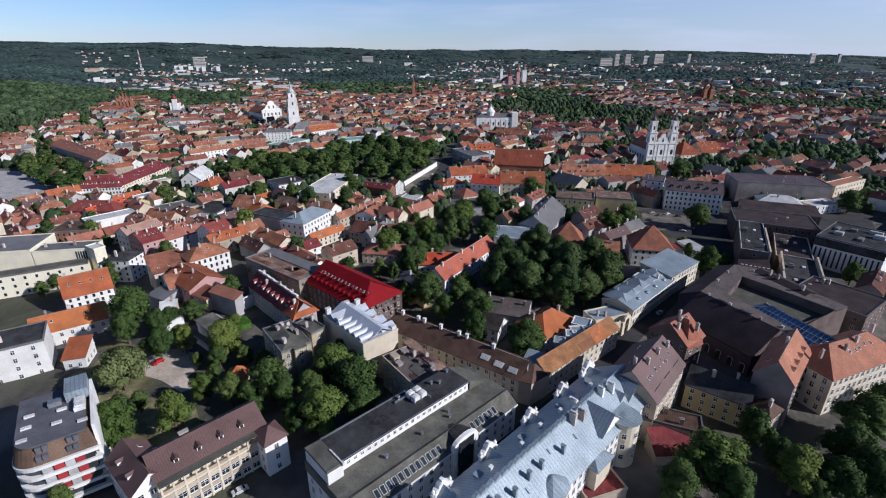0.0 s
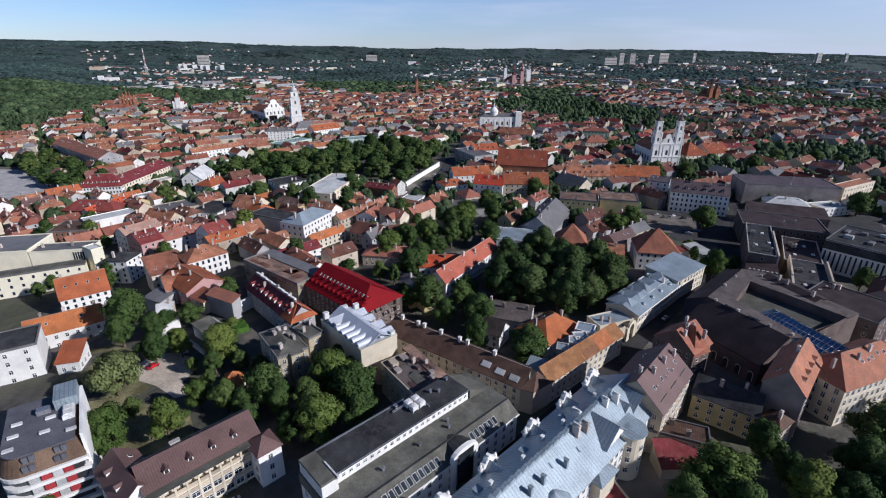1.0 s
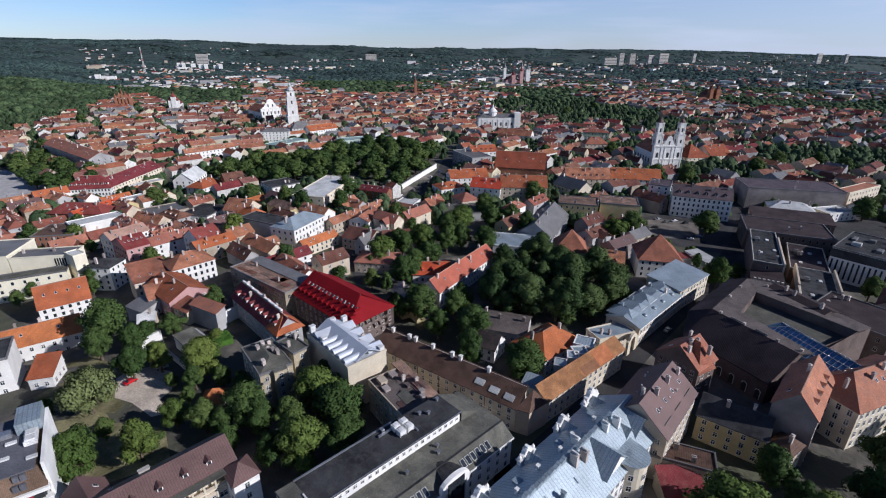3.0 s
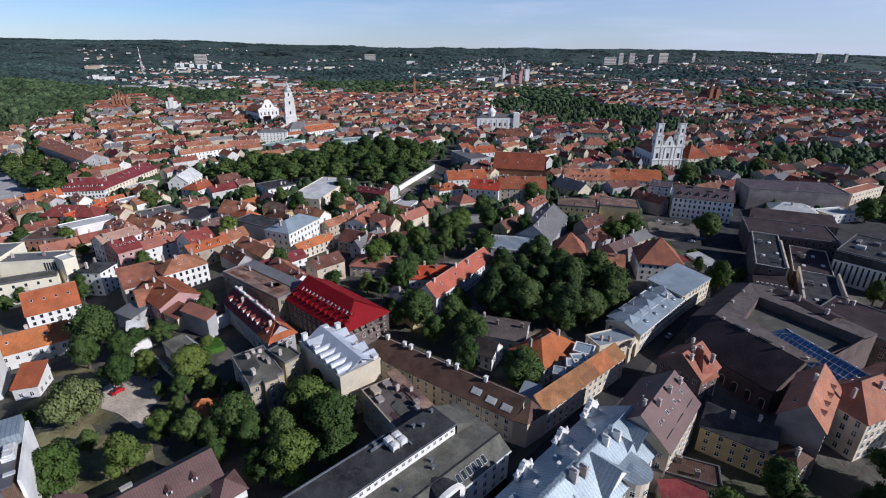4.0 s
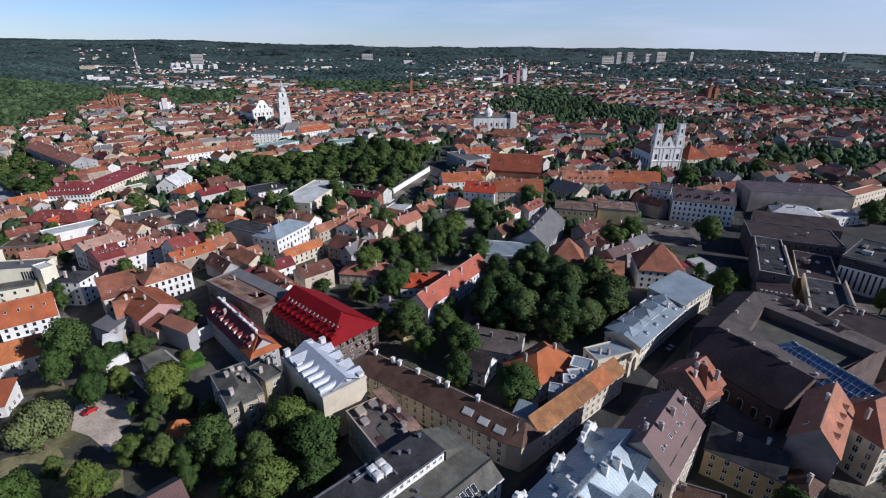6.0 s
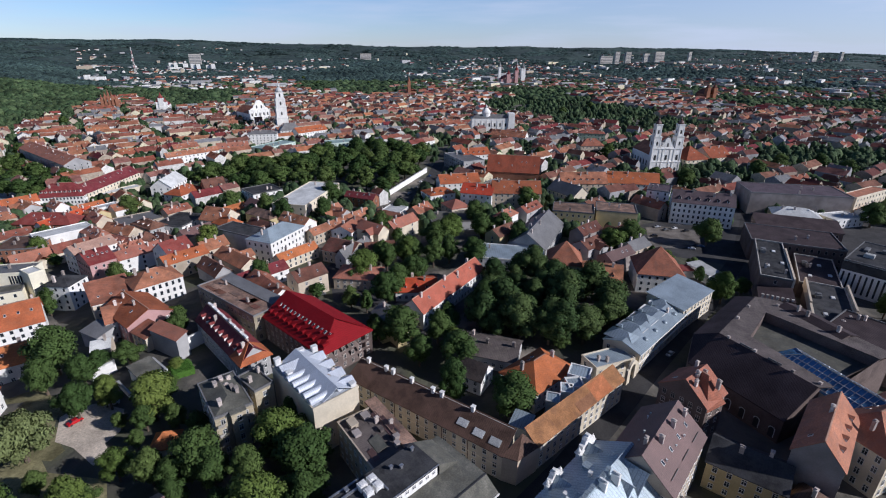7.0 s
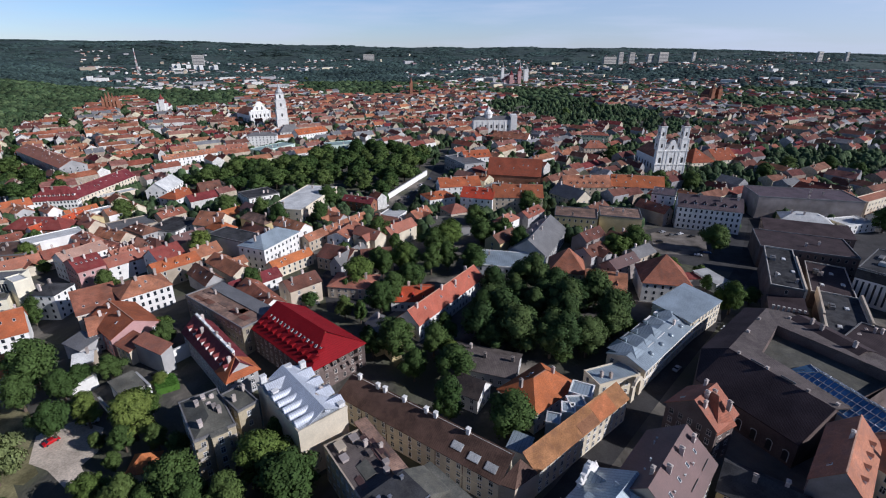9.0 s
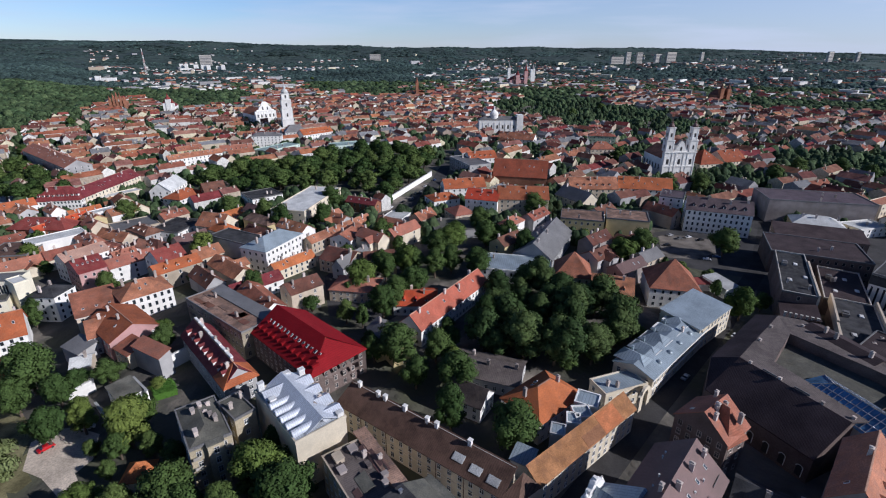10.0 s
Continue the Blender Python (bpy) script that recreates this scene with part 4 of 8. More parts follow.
house("long four-storey house, pale salmon tile roof, grey plaster walls", -398.2, 512.0, -36.0, 130.0, 22.0, 16, 5.5, "g", "tile_salmon", "grey", gap=4.5, chim=6)
house("three-storey house, weathered brown clay tile roof, white plaster walls", -277.9, 552.5, -129.6, 56.2, 7.0, 11, 4.0, "g", "tile_brown", "white", gap=4, chim=6)
house("three-storey house, salmon tile roof, pale green plaster walls", -255.3, 603.8, 27.8, 34.7, 17.0, 10, 5.2, "g", "tile_salmon", "palegreen", chim=4, gap=4.2)
house("four-storey house, grey metal roof, bright white plaster walls", -244.5, 674.5, 14.0, 36.8, 17.0, 17, 3.5, "h", "metal_grey", "white", chim=4, gap=4.2)
house("four-storey house, grey sheet metal roof, white plaster walls", -225.0, 728.3, 25.1, 29.0, 17.0, 14, 8.5, "h", "metal_grey", "white", chim=3, gap=4.2)
house("three-storey house, orange clay tile roof, white plaster walls", -197.3, 728.7, 50.9, 49.0, 17.0, 12, 6.5, "g", "tile_orange", "white", chim=5, gap=4.2)
house("three-storey house, pale green metal roof, pale green plaster walls", -213.4, 622.8, 63.3, 52.4, 22.0, 10, 0.0, "f", "metal_green", "palegreen", gap=4.2)
house("three-storey house, pale green metal roof, pale green plaster walls", -123.8, 611.3, 29.9, 42.2, 22.0, 10, 0.0, "f", "metal_green", "palegreen", gap=4.2)
house("two-storey house, bright red roof, white plaster walls", -260.2, 340.2, 76.1, 36.8, 7.0, 8, 3.0, "g", "tile_red", "white", chim=4, gap=4.2)
house("three-storey house, salmon tile roof, white plaster walls", -185.8, 290.7, -22.0, 21.5, 9.1, 11, 3.0, "g", "tile_salmon", "white", chim=2, gap=3.2)
house("three-storey house, salmon tile roof, white plaster walls", -178.1, 281.8, 57.9, 9.9, 10.0, 10, 5.0, "p", "tile_salmon", "white", gap=3.2)
house("three-storey house, dark weathered tile roof, worn beige walls", -177.6, 296.3, 42.7, 13.4, 17.0, 9, 6.5, "h", "tile_dark", "beige", chim=1, gap=3.2)
house("two-storey house, grey sheet metal roof, worn beige walls", -211.8, 342.9, 46.8, 25.8, 22.0, 7, 0.0, "f", "metal_grey", "beige", sides='', chim=1, gap=4.2)
house("two-storey house, dark flat felt roof, white plaster walls", -180.4, 339.2, 80.2, 25.9, 22.0, 8, 0.0, "f", "felt_dark", "white", gap=4.2)
house("two-storey house, weathered brown clay tile roof, cream plaster walls", -152.1, 337.7, -15.2, 19.1, 17.0, 8, 6.5, "g", "tile_brown", "cream", chim=2, gap=4.2)
house("two-storey house, orange clay tile roof, white plaster walls", -215.3, 412.8, 74.6, 26.3, 17.0, 7, 4.8, "h", "tile_orange", "white", chim=3, gap=4.2)
house("two-storey house, dark weathered tile roof, red brick walls", -195.0, 421.6, 40.8, 16.5, 17.0, 8, 7.5, "g", "tile_dark", "brick", chim=2, gap=4.2)
house("three-storey house, light flat roof, white plaster walls", -236.7, 429.3, 94.5, 29.7, 17.0, 9, 6.5, "g", "felt_light", "white", chim=3, gap=4.2)
house("two-storey house, weathered brown clay tile roof, white plaster walls", -59.0, 311.7, 73.2, 21.4, 13.6, 8, 3.0, "g", "tile_brown", "white", chim=2, gap=3.2)
house("two-storey house, dark weathered tile roof, worn beige walls", -35.6, 277.1, 15.6, 15.9, 17.0, 6, 5.5, "g", "tile_dark", "beige", chim=2, gap=3.2)
house("two-storey house, salmon tile roof, worn beige walls", -42.2, 248.9, -6.7, 21.3, 15.6, 6, 3.0, "h", "tile_salmon", "beige", chim=2, gap=3.2)
house("two-storey house, light flat roof, white plaster walls", -35.3, 352.4, -18.5, 14.1, 13.8, 6, 0.0, "f", "felt_light", "white", sides='', chim=0, gap=4.2)
house("two-storey house, bright red roof, white plaster walls", -34.9, 323.8, 18.1, 11.2, 14.1, 6, 3.0, "g", "tile_red", "white", chim=1, gap=3.2)
house("two-storey house, orange clay tile roof, white plaster walls", -6.1, 390.6, 27.8, 21.0, 17.0, 8, 3.2, "h", "tile_orange", "white", chim=2, gap=4.2)
house("two-storey house, salmon tile roof, worn beige walls", 7.1, 357.1, 27.6, 14.7, 17.0, 8, 4.2, "p", "tile_salmon", "beige", gap=4.2)
house("two-storey house, grey felt roof, grey plaster walls", 5.2, 336.7, 11.8, 31.8, 22.0, 6, 0.0, "f", "felt_grey", "grey", sides='', chim=1, gap=4.2)
house("four-storey house, salmon tile roof, cream plaster walls", 305.0, 376.1, 29.8, 46.8, 9.9, 15, 0.0, "f", "tile_salmon", "cream", chim=0, gap=4.2)



# ---- parts of the large buildings ----
def part(name, vf, mat, parent, label="", m=None):
    ob = mesh_object(name, vf[0], vf[1], M[mat], parent, label)
    if m is not None:
        ob.matrix_basis = m
    return ob


def prism(outline, z0, z1, top=1.0, cx=0.0, cy=0.0):
    """A closed prism over an outline; top scales the upper outline about (cx, cy)."""
    n = len(outline)
    v = [(x, y, z0) for x, y in outline] + [(cx + (x - cx) * top, cy + (y - cy) * top, z1) for x, y in outline]
    f = [(i, (i + 1) % n, n + (i + 1) % n, n + i) for i in range(n)]
    return v, f + [tuple(range(n - 1, -1, -1)), tuple(range(n, 2 * n))]


def ring(r, n, sx=1.0, sy=1.0, start=0.0):
    return [(sx * r * math.cos(start + 2 * math.pi * i / n), sy * r * math.sin(start + 2 * math.pi * i / n)) for i in range(n)]


def hip(L, W, z, r):
    return roof_shape('h' if L > W else 'p', L, W, z, r, 0.3)


def gable(L, W, z, r):
    return roof_shape('g', L, W, z, r, 0.3)


def lathe(profile, n=14):
    v, f = [], []
    for r, z in profile:
        v += [(r * math.cos(2 * math.pi * i / n), r * math.sin(2 * math.pi * i / n), z) for i in range(n)]
    for k in range(len(profile) - 1):
        f += [(k * n + i, k * n + (i + 1) % n, (k + 1) * n + (i + 1) % n, (k + 1) * n + i) for i in range(n)]
    return v, f + [tuple((len(profile) - 1) * n + i for i in range(n))]


def arch_mesh(w, h):
    """A dark round-headed opening with a raised surround, facing -y."""
    pts = [(-w / 2, 0), (w / 2, 0)] + [(w / 2 * math.cos(a), h - w / 2 + w / 2 * math.sin(a)) for a in [math.pi * i / 6 for i in range(7)]]
    n = len(pts)
    v, f = [], []
    for y in (-0.06, 0.1):
        v += [(x, y, z) for x, z in pts]
    f += [tuple(range(n))] + [(i, n + i, n + (i + 1) % n, (i + 1) % n) for i in range(n)]
    k = len(v)
    s = 1 + 0.5 / w
    v += [(x * s, -0.10, z * (1 + 0.25 / h)) for x, z in pts] + [(x, -0.10, z) for x, z in pts]
    f += [(k + i, k + i + 1, k + n + i + 1, k + n + i) for i in range(1, n - 1)]
    return shared("arched_window", v, f, [M["dark"], M["frame"]], [0] * (n + 1) + [1] * (n - 2))


ARCH = {"big": arch_mesh(2.2, 5.0), "mid": arch_mesh(1.6, 3.6), "small": arch_mesh(1.1, 2.2)}


# the long grey public building: mansard eaves to the street, a clerestory along the back
greybig_house = house("long three-storey public building, grey felt roof with a raised clerestory", -13.3, 103.5, 44.5, 59.0, 21.4, 9.6, 0.0, "f", "felt_grey", "white", chim=0, sides="fl", gap=3.6)
g = greybig_house
sec = [(-11.1, 9.9), (-6.7, 12.9), (10.9, 12.9), (10.9, 9.7), (-11.1, 9.7)]
v = [(x, y, z) for x in (-29.7, 29.7) for y, z in sec]
part("mansard_roof", (v, [(0, 1, 2, 3, 4), (9, 8, 7, 6, 5)] + [(i, 5 + i, 5 + (i + 1) % 5, (i + 1) % 5) for i in range(5)]), "felt_grey", g, "grey felt mansard roof")
part("eaves_board", box(-29.7, -11.35, 9.55, 29.7, -11.1, 9.95), "white", g)
part("roof_step", box(-29.7, -6.9, 12.9, 29.7, -6.55, 13.1), "felt_dark", g)
part("clerestory", box(-24.4, 1.3, 12.9, 20.6, 10.7, 16.0), "white", g, "white clerestory wall with small windows")
part("clerestory_roof", box(-24.8, 0.9, 16.0, 20.9, 11.0, 16.3), "felt_dark", g, "dark felt roof of the clerestory")
part("ridge_capping", boxes((-24.8, 10.7, 16.3, 4, 11.1, 16.6), (-24.8, 0.9, 16.3, 20.9, 1.15, 16.45)), "steel", g)
v = [(20.9, 0.9, 16.3), (20.9, 11.0, 16.3), (27.5, 11.0, 12.95), (27.5, 0.9, 12.95), (20.9, 0.9, 12.92), (20.9, 11.0, 12.92)]
part("hipped_end", (v, [(0, 3, 2, 1), (0, 4, 3), (1, 2, 5)]), "felt_grey", g)
part("stair_block", prism([(-29.4, -0.4), (-24.9, -0.4), (-24.9, 10.8), (-29.4, 10.8)], 9, 16.6, 0.94, -27, 5), "white", g, "white end block with sloped trim")
part("stair_block_roof", prism([(-29.5, -0.3), (-24.8, -0.3), (-24.8, 10.9), (-29.5, 10.9)], 16.6, 17.0, 0.94, -27, 5), "felt_grey", g)
part("trim", boxes((-25.3, -0.6, 16.4, -24.7, 0.2, 17.3), (-25.3, 0.2, 16.9, -24.9, 5.6, 17.3)), "frame", g, "white zinc trim")
for i in range(21):
    child("window", WIN["small"], g, pose(-22.6 + i * 2.1, 1.27, 14.2))
slope = math.degrees(math.atan2(3.0, 4.4))
MANSARD_WINDOW = shared("roof_window", *boxes((-0.66, -1.1, -0.05, -0.58, 1.1, 0.2), (0.58, -1.1, -0.05, 0.66, 1.1, 0.2), (-0.66, 1.0, -0.05, 0.66, 1.1, 0.22), (-0.66, -1.2, -0.05, 0.66, -1.1, 0.16), (-0.58, -1.1, -0.05, 0.58, 1.0, 0.12)), [M["frame"], M["glass"]], [0] * 24 + [1] * 6)
for i in list(range(12)) + list(range(18, 24)):
    child("roof_window", MANSARD_WINDOW, g, pose(-21.6 + i * 1.85, -9.0, 11.4, slope))
for i in range(2):
    for j in range(2):
        part("ventilation_unit", boxes((-1.0, -0.9, 0.4, 1.0, 0.9, 1.7), (-0.65, -0.65, 1.7, 0.65, 0.65, 1.85), (-1.0, -0.9, 0, -0.8, 0.9, 0.4), (0.8, -0.9, 0, 1.0, 0.9, 0.4)), "frame", g, "white ventilation unit on the roof", pose(3.2 + i * 2.6, 5.6 + j * 2.4, 16.3))
part("duct", boxes((-2, 8.4, 16.4, 7, 8.9, 16.9), (7.0, 3.5, 16.4, 7.4, 8.9, 16.8)), "steel", g)
for x, y in ((11.5, 8), (13.5, 6.5), (19, 9), (0, 9.5), (-2, -3), (8.2, -3.4), (9.5, -1.5), (-14, -3)):
    part("vent_pipe", boxes((-0.35, -0.25, 0, 0.35, 0.25, 0.9), (-0.5, -0.4, 0.9, 0.5, 0.4, 1.05)), "steel", g, "", pose(x, y, 12.9 if y < 1 else 16.3))
pts = [(-4.8, 0), (4.8, 0), (4.8, 1.6)] + [(4.8 * math.cos(q), 1.6 + 2.4 * math.sin(q)) for q in [math.pi * i / 8 for i in range(1, 8)]] + [(-4.8, 1.6)]
n = len(pts)
v = [(x, -1.2, z) for x, z in pts] + [(x, 0.0, z) for x, z in pts]
part("entrance_gable", (v, [tuple(range(n)), tuple(range(2 * n - 1, n - 1, -1))] + [(i, n + i, n + (i + 1) % n, (i + 1) % n) for i in range(n)]), "white", g, "white round-topped entrance gable", pose(6.4, -10.7, 9.6))
part("gable_roof", ([(x * 0.96, 0.0, z * 0.98) for x, z in pts[2:]] + [(x * 0.3, 6.4, 3.2) for x, z in pts[2:]], [(i, i + 1, n - 2 + i + 1, n - 2 + i) for i in range(n - 3)]), "felt_dark", g, "", pose(6.4, -10.7, 9.6))
part("entrance_glass", box(-2.9, -1.3, -8, 2.9, -1.15, 2.6), "glass", g, "dark glazed entrance", pose(6.4, -10.7, 9.6))
part("porch", boxes((-4.8, -1.2, -12, -3.4, 0.5, 0), (3.4, -1.2, -12, 4.8, 0.5, 0)), "white", g, "", pose(6.4, -10.7, 9.6))

# the blue-roofed corner house, its ridge runs along local x, its street side is -y
g = blue_house
RIDGE = 19.75
STEP = shared("ridge_step", [(-1.15, -0.25, -0.7), (1.15, -0.25, -0.7), (1.15, -0.25, 0.05), (-1.15, -0.25, 1.25), (-1.15, 0.75, -0.9), (1.15, 0.75, -0.9), (1.15, 0.6, -0.1), (-1.15, 0.75, 1.1)], [(0, 1, 2, 3), (7, 6, 5, 4), (3, 2, 6, 7), (1, 5, 6, 2), (0, 3, 7, 4)], [M["metal_blue"]])
for i in range(24):
    child("ridge_step", STEP, g, pose(33.5 - i * 2.45, 0.0, RIDGE))


def ornate_gable(g, x, s=1.0):
    """A stepped street gable with scrolls and urns, and the saddle roof behind it."""
    w = [(-3.0, 0), (3.0, 0), (3.0, 1.7), (2.3, 1.8), (2.2, 2.6), (1.5, 2.7), (1.25, 3.4), (0.7, 3.9), (-0.7, 3.9), (-1.25, 3.4), (-1.5, 2.7), (-2.2, 2.6), (-2.3, 1.8), (-3.0, 1.7)]
    n = len(w)
    v = [(p * s, -0.6, q * s) for p, q in w] + [(p * s, 0.6, q * s) for p, q in w]
    t = part("ornate_gable", (v, [tuple(range(n)), tuple(range(2 * n - 1, n - 1, -1))] + [(i, n + i, n + (i + 1) % n, (i + 1) % n) for i in range(n)]), "white", g, "stepped white stucco gable", pose(x, -9.4, 14.0))
    part("cornice", box(-3.3 * s, -0.85, 1.3, 3.3 * s, 0.7, 1.6), "white", t)
    for e in (-2.75, 2.75):
        part("finial", lathe([(0.4, 1.7), (0.4, 2.2), (0.52, 2.3), (0.42, 2.6), (0.2, 2.8), (0.08, 3.3)], 8), "white", t, "", pose(e * s, 0, 0))
    part("crest", boxes((-0.9 * s, -0.8, 3.5 * s, 0.9 * s, 0.75, 3.7 * s), (-0.4, -0.5, 3.7 * s, 0.4, 0.5, 4.4 * s)), "white", t)
    part("saddle", gable(4.4, 3.8, 14.7, 2.2), "metal_blue", g, "", pose(x, -7.2, 0, 0, 0, 90))


for x in (34.0, 17.5, -0.3, -16.3):
    ornate_gable(g, x)
ornate_gable(g, -31.0, 1.25)
# small slopes and hatches between the gables
for x in (26, 9, -8, -24):
    part("roof_hatch", boxes((-0.9, -0.7, 0, 0.9, 0.8, 0.9), (-1.05, -0.85, 0.9, 1.05, 0.95, 1.0)), "metal_blue", g, "", pose(x, -5.2, 16.3))
for x, y in ((23.5, -3.4), (12.6, -2.6), (3.2, -3.6), (-5.0, -2.8), (-12.0, -3.8), (-20.6, -2.6)):
    part("vent_stack", boxes((-0.4, -0.35, -1.2, 0.4, 0.35, 1.2), (-0.5, -0.45, 1.2, 0.5, 0.45, 1.35)), "white", g, "", pose(x, y, RIDGE - abs(y) * 0.6))


def gabled_wing(g, x, width, y1, eave, rise, wall, y0=0.0):
    """A courtyard wing with a gable end to +y."""
    part("wing_wall", box(x - width / 2, y0, -3, x + width / 2, y1, eave), wall, g, "courtyard wing")
    part("wing_roof", gable(y1 - y0 + 0.6, width, eave, rise), "metal_blue", g, "", pose(x, (y0 + y1) / 2, 0, 0, 0, 90))
    w = width / 2 - 0.05
    part("wing_gable", ([(x - w, y1 - 0.1, eave), (x + w, y1 - 0.1, eave), (x, y1 - 0.1, eave + rise * 0.97), (x - w, y1 + 0.06, eave), (x + w, y1 + 0.06, eave), (x, y1 + 0.06, eave + rise * 0.97)], [(0, 1, 2), (5, 4, 3), (0, 3, 4, 1), (1, 4, 5, 2), (2, 5, 3, 0)]), wall, g)
    for k in range(4):
        for s in (-0.25, 0.25):
            child("window", WIN["mid"], g, pose(x + s * width, y1 + 0.02, eave - 3.0 - k * 3.4, 0, 0, 180))


gabled_wing(g, -13.2, 10.6, 8.4, 15.2, 4.4, "white", -1.0)
gabled_wing(g, -30.2, 8.4, 6.6, 15.4, 3.6, "white", -2.0)
gabled_wing(g, -25.2, 4.2, 5.4, 16.0, 2.0, "cream", 0.0)
part("round_bay", lathe([(4.2, -3), (4.2, 14.4), (4.55, 14.6), (4.55, 15.0)], 20), "cream", g, "round cream stair bay", pose(-20.3, 8.9, 0))
part("bay_roof", lathe([(4.65, 15.0), (4.6, 15.12), (0.3, 15.75)], 20), "metal_blue", g, "", pose(-20.3, 8.9, 0))
part("link_wall", box(-24.2, 0.5, -3, -17.6, 8.8, 15.0), "cream", g)
part("link_roof", roof_shape('s', 6.9, 8.6, 15.0, 2.2, 0.15), "metal_blue", g, "", pose(-20.9, 4.7, 0, 0, 0, 180))
part("corner_wing", box(-7.4, 5.0, -3, 0.2, 12.2, 11.8), "cream", g, "cream corner wing")
part("corner_wing_roof", hip(8.0, 7.6, 11.8, 1.9), "metal_blue", g, "", pose(-3.6, 8.7, 0))
part("bay", prism([(x, max(-4.0, y)) for x, y in ring(4.2, 16)], -3, 14.0), "cream", g, "rounded courtyard bay", pose(13.4, 7.2, 0))
part("bay_cap", lathe([(4.6, 14.0), (4.5, 14.25), (0.2, 16.4)], 9), "metal_blue", g, "", pose(13.4, 7.2, 0))
for x, y in ((18.6, 4.1), (13.8, 4.2), (24.5, 4.6), (29.5, 3.6), (5.5, 5.0)):
    part("chimney", boxes((-0.4, -0.5, -2.2, 0.4, 0.5, 2.3), (-0.5, -0.6, 2.3, 0.5, 0.6, 2.45)), "metal_blue", g, "", pose(x, y, RIDGE - abs(y) * 0.62))
for x, y, h in ((-3.6, 1.9, 3.0), (-7.0, 2.5, 2.6), (-9.0, -1.2, 1.9), (-19.0, 1.4, 2.0), (-23.2, 2.4, 2.4)):
    t = part("chimney_stack", boxes((-0.5, -0.95, -2.0, 0.5, 0.95, h), (-0.62, -1.07, h, 0.62, 1.07, h + 0.2)), "chimney" if x > -8 else "white", g, "broad plastered chimney stack", pose(x, y, RIDGE - abs(y) * 0.6))
    for k in range(3):
        part("chimney_pot", boxes((-0.25, -0.25, h + 0.25, 0.25, 0.25, h + 0.7)), "frame", t, "", pose(0, -0.6 + 0.6 * k, 0))
for x, y in ((21, 5.6), (4, 4.2), (30, 5.4), (9, 3.0), (-1.0, 4.4)):
    part("vent_hood", ([(-0.7, -0.8, 0), (0.7, -0.8, 0), (0, 0.9, 0.1), (0, -0.6, 1.0)], [(0, 1, 3), (1, 2, 3), (2, 0, 3), (0, 2, 1)]), "metal_blue", g, "", pose(x, y, RIDGE - 0.25 - abs(y) * 0.62))
for t in range(3):
    for q in (-60, -10, 40, 90):
        child("window", WIN["mid"], g, pose(-20.3, 8.9, 0, 0, 0, q + 180) @ pose(0, -4.22, 3.2 + t * 3.6))

# pipes and hatches on the purple-brown roof beside it
g = purple_house
clutter = random.Random(8)
for i in range(8):
    s = clutter.choice((-1, 1))
    y = s * clutter.uniform(0.15, 0.42) * 17.0
    h = clutter.uniform(0.5, 1.1)
    part("vent_pipe", boxes((-0.12, -0.12, -0.6, 0.12, 0.12, h), (-0.22, -0.22, h, 0.22, 0.22, h + 0.12)), "frame", g, "", pose(clutter.uniform(-0.45, 0.45) * 25.4, y, 15 + 7.2 * (1 - 2 * abs(y) / 17.0)))
for x in (-0.3, 0.02, 0.34):
    part("snow_rail", box(-2.4, -0.05, 0, 2.4, 0.05, 0.3), "metal_grey", g, "", pose(x * 25.4, -0.4 * 17.0, 15 + 7.2 * 0.2 + 0.25))

# slots and hatches on the crimson roof
g = redroof_house
SLOT = shared("roof_slot", *boxes((-0.35, -0.9, -0.3, 0.35, 1.6, 0.75), (-0.45, -1.1, 0.75, 0.45, 1.7, 0.9)), [M["metal_red"]])
for i in range(12):
    child("roof_slot", SLOT, g, pose(-39.2 / 2 + 1.8 + i * (39.2 - 3.6) / 11, -23.0 * 0.37, 10.5 + 6.5 * 0.27))
for i in range(8):
    child("roof_slot", SLOT, g, pose(-39.2 / 2 + 3.2 + i * (39.2 - 6) / 7, -23.0 * 0.24, 10.5 + 6.5 * 0.53))
part("ridge_cap", box(-39.2 / 2 - 0.4, -0.3, 17.1, 39.2 / 2 - 7.0, 0.3, 17.35), "tile_salmon", g)
# the end towards the street is hipped
for c in g.children:
    if c.name.split(".")[0] == "roof":
        for k in (5, 11):
            c.data.vertices[k].co.x -= 7.4
    if c.name.split(".")[0] == "wall":
        c.data.vertices[9].co.x -= 7.6
        c.data.vertices[9].co.z -= 0.3
a, b = 39.2 / 2 + 0.4, 23.0 / 2 + 0.4
part("hipped_end", ([(a, -b, 10.3), (a, b, 10.3), (39.2 / 2 - 7.0, 0, 17.3), (a, -b, 10.0), (a, b, 10.0), (39.2 / 2 - 7.3, 0, 16.9)], [(0, 1, 2), (5, 4, 3), (0, 3, 4, 1), (1, 4, 5, 2), (2, 5, 3, 0)]), "metal_red", g)

# the firewall with a white coping behind the ridge of the maroon row, and its orange hipped end
g = maroonrow_house
part("firewall", box(-41.5 / 2, 0.25, 8, 41.5 / 2 - 5, 0.65, 9.6 + 5.0), "grey", g)
for i in range(14):
    part("coping", box(-1.1, -0.45, 0, 1.1, 0.45, 0.3 + 0.25 * (i % 2)), "white", g, "", pose(-41.5 / 2 + 1.5 + i * (41.5 - 8) / 13, 0.45, 9.6 + 5.0))
part("hipped_end", hip(9.0, 10.9 + 0.6, 8.9, 5.0 + 0.4), "tile_orange", g, "orange tiled hipped end", pose(41.5 / 2 - 3.2, 0, 0))

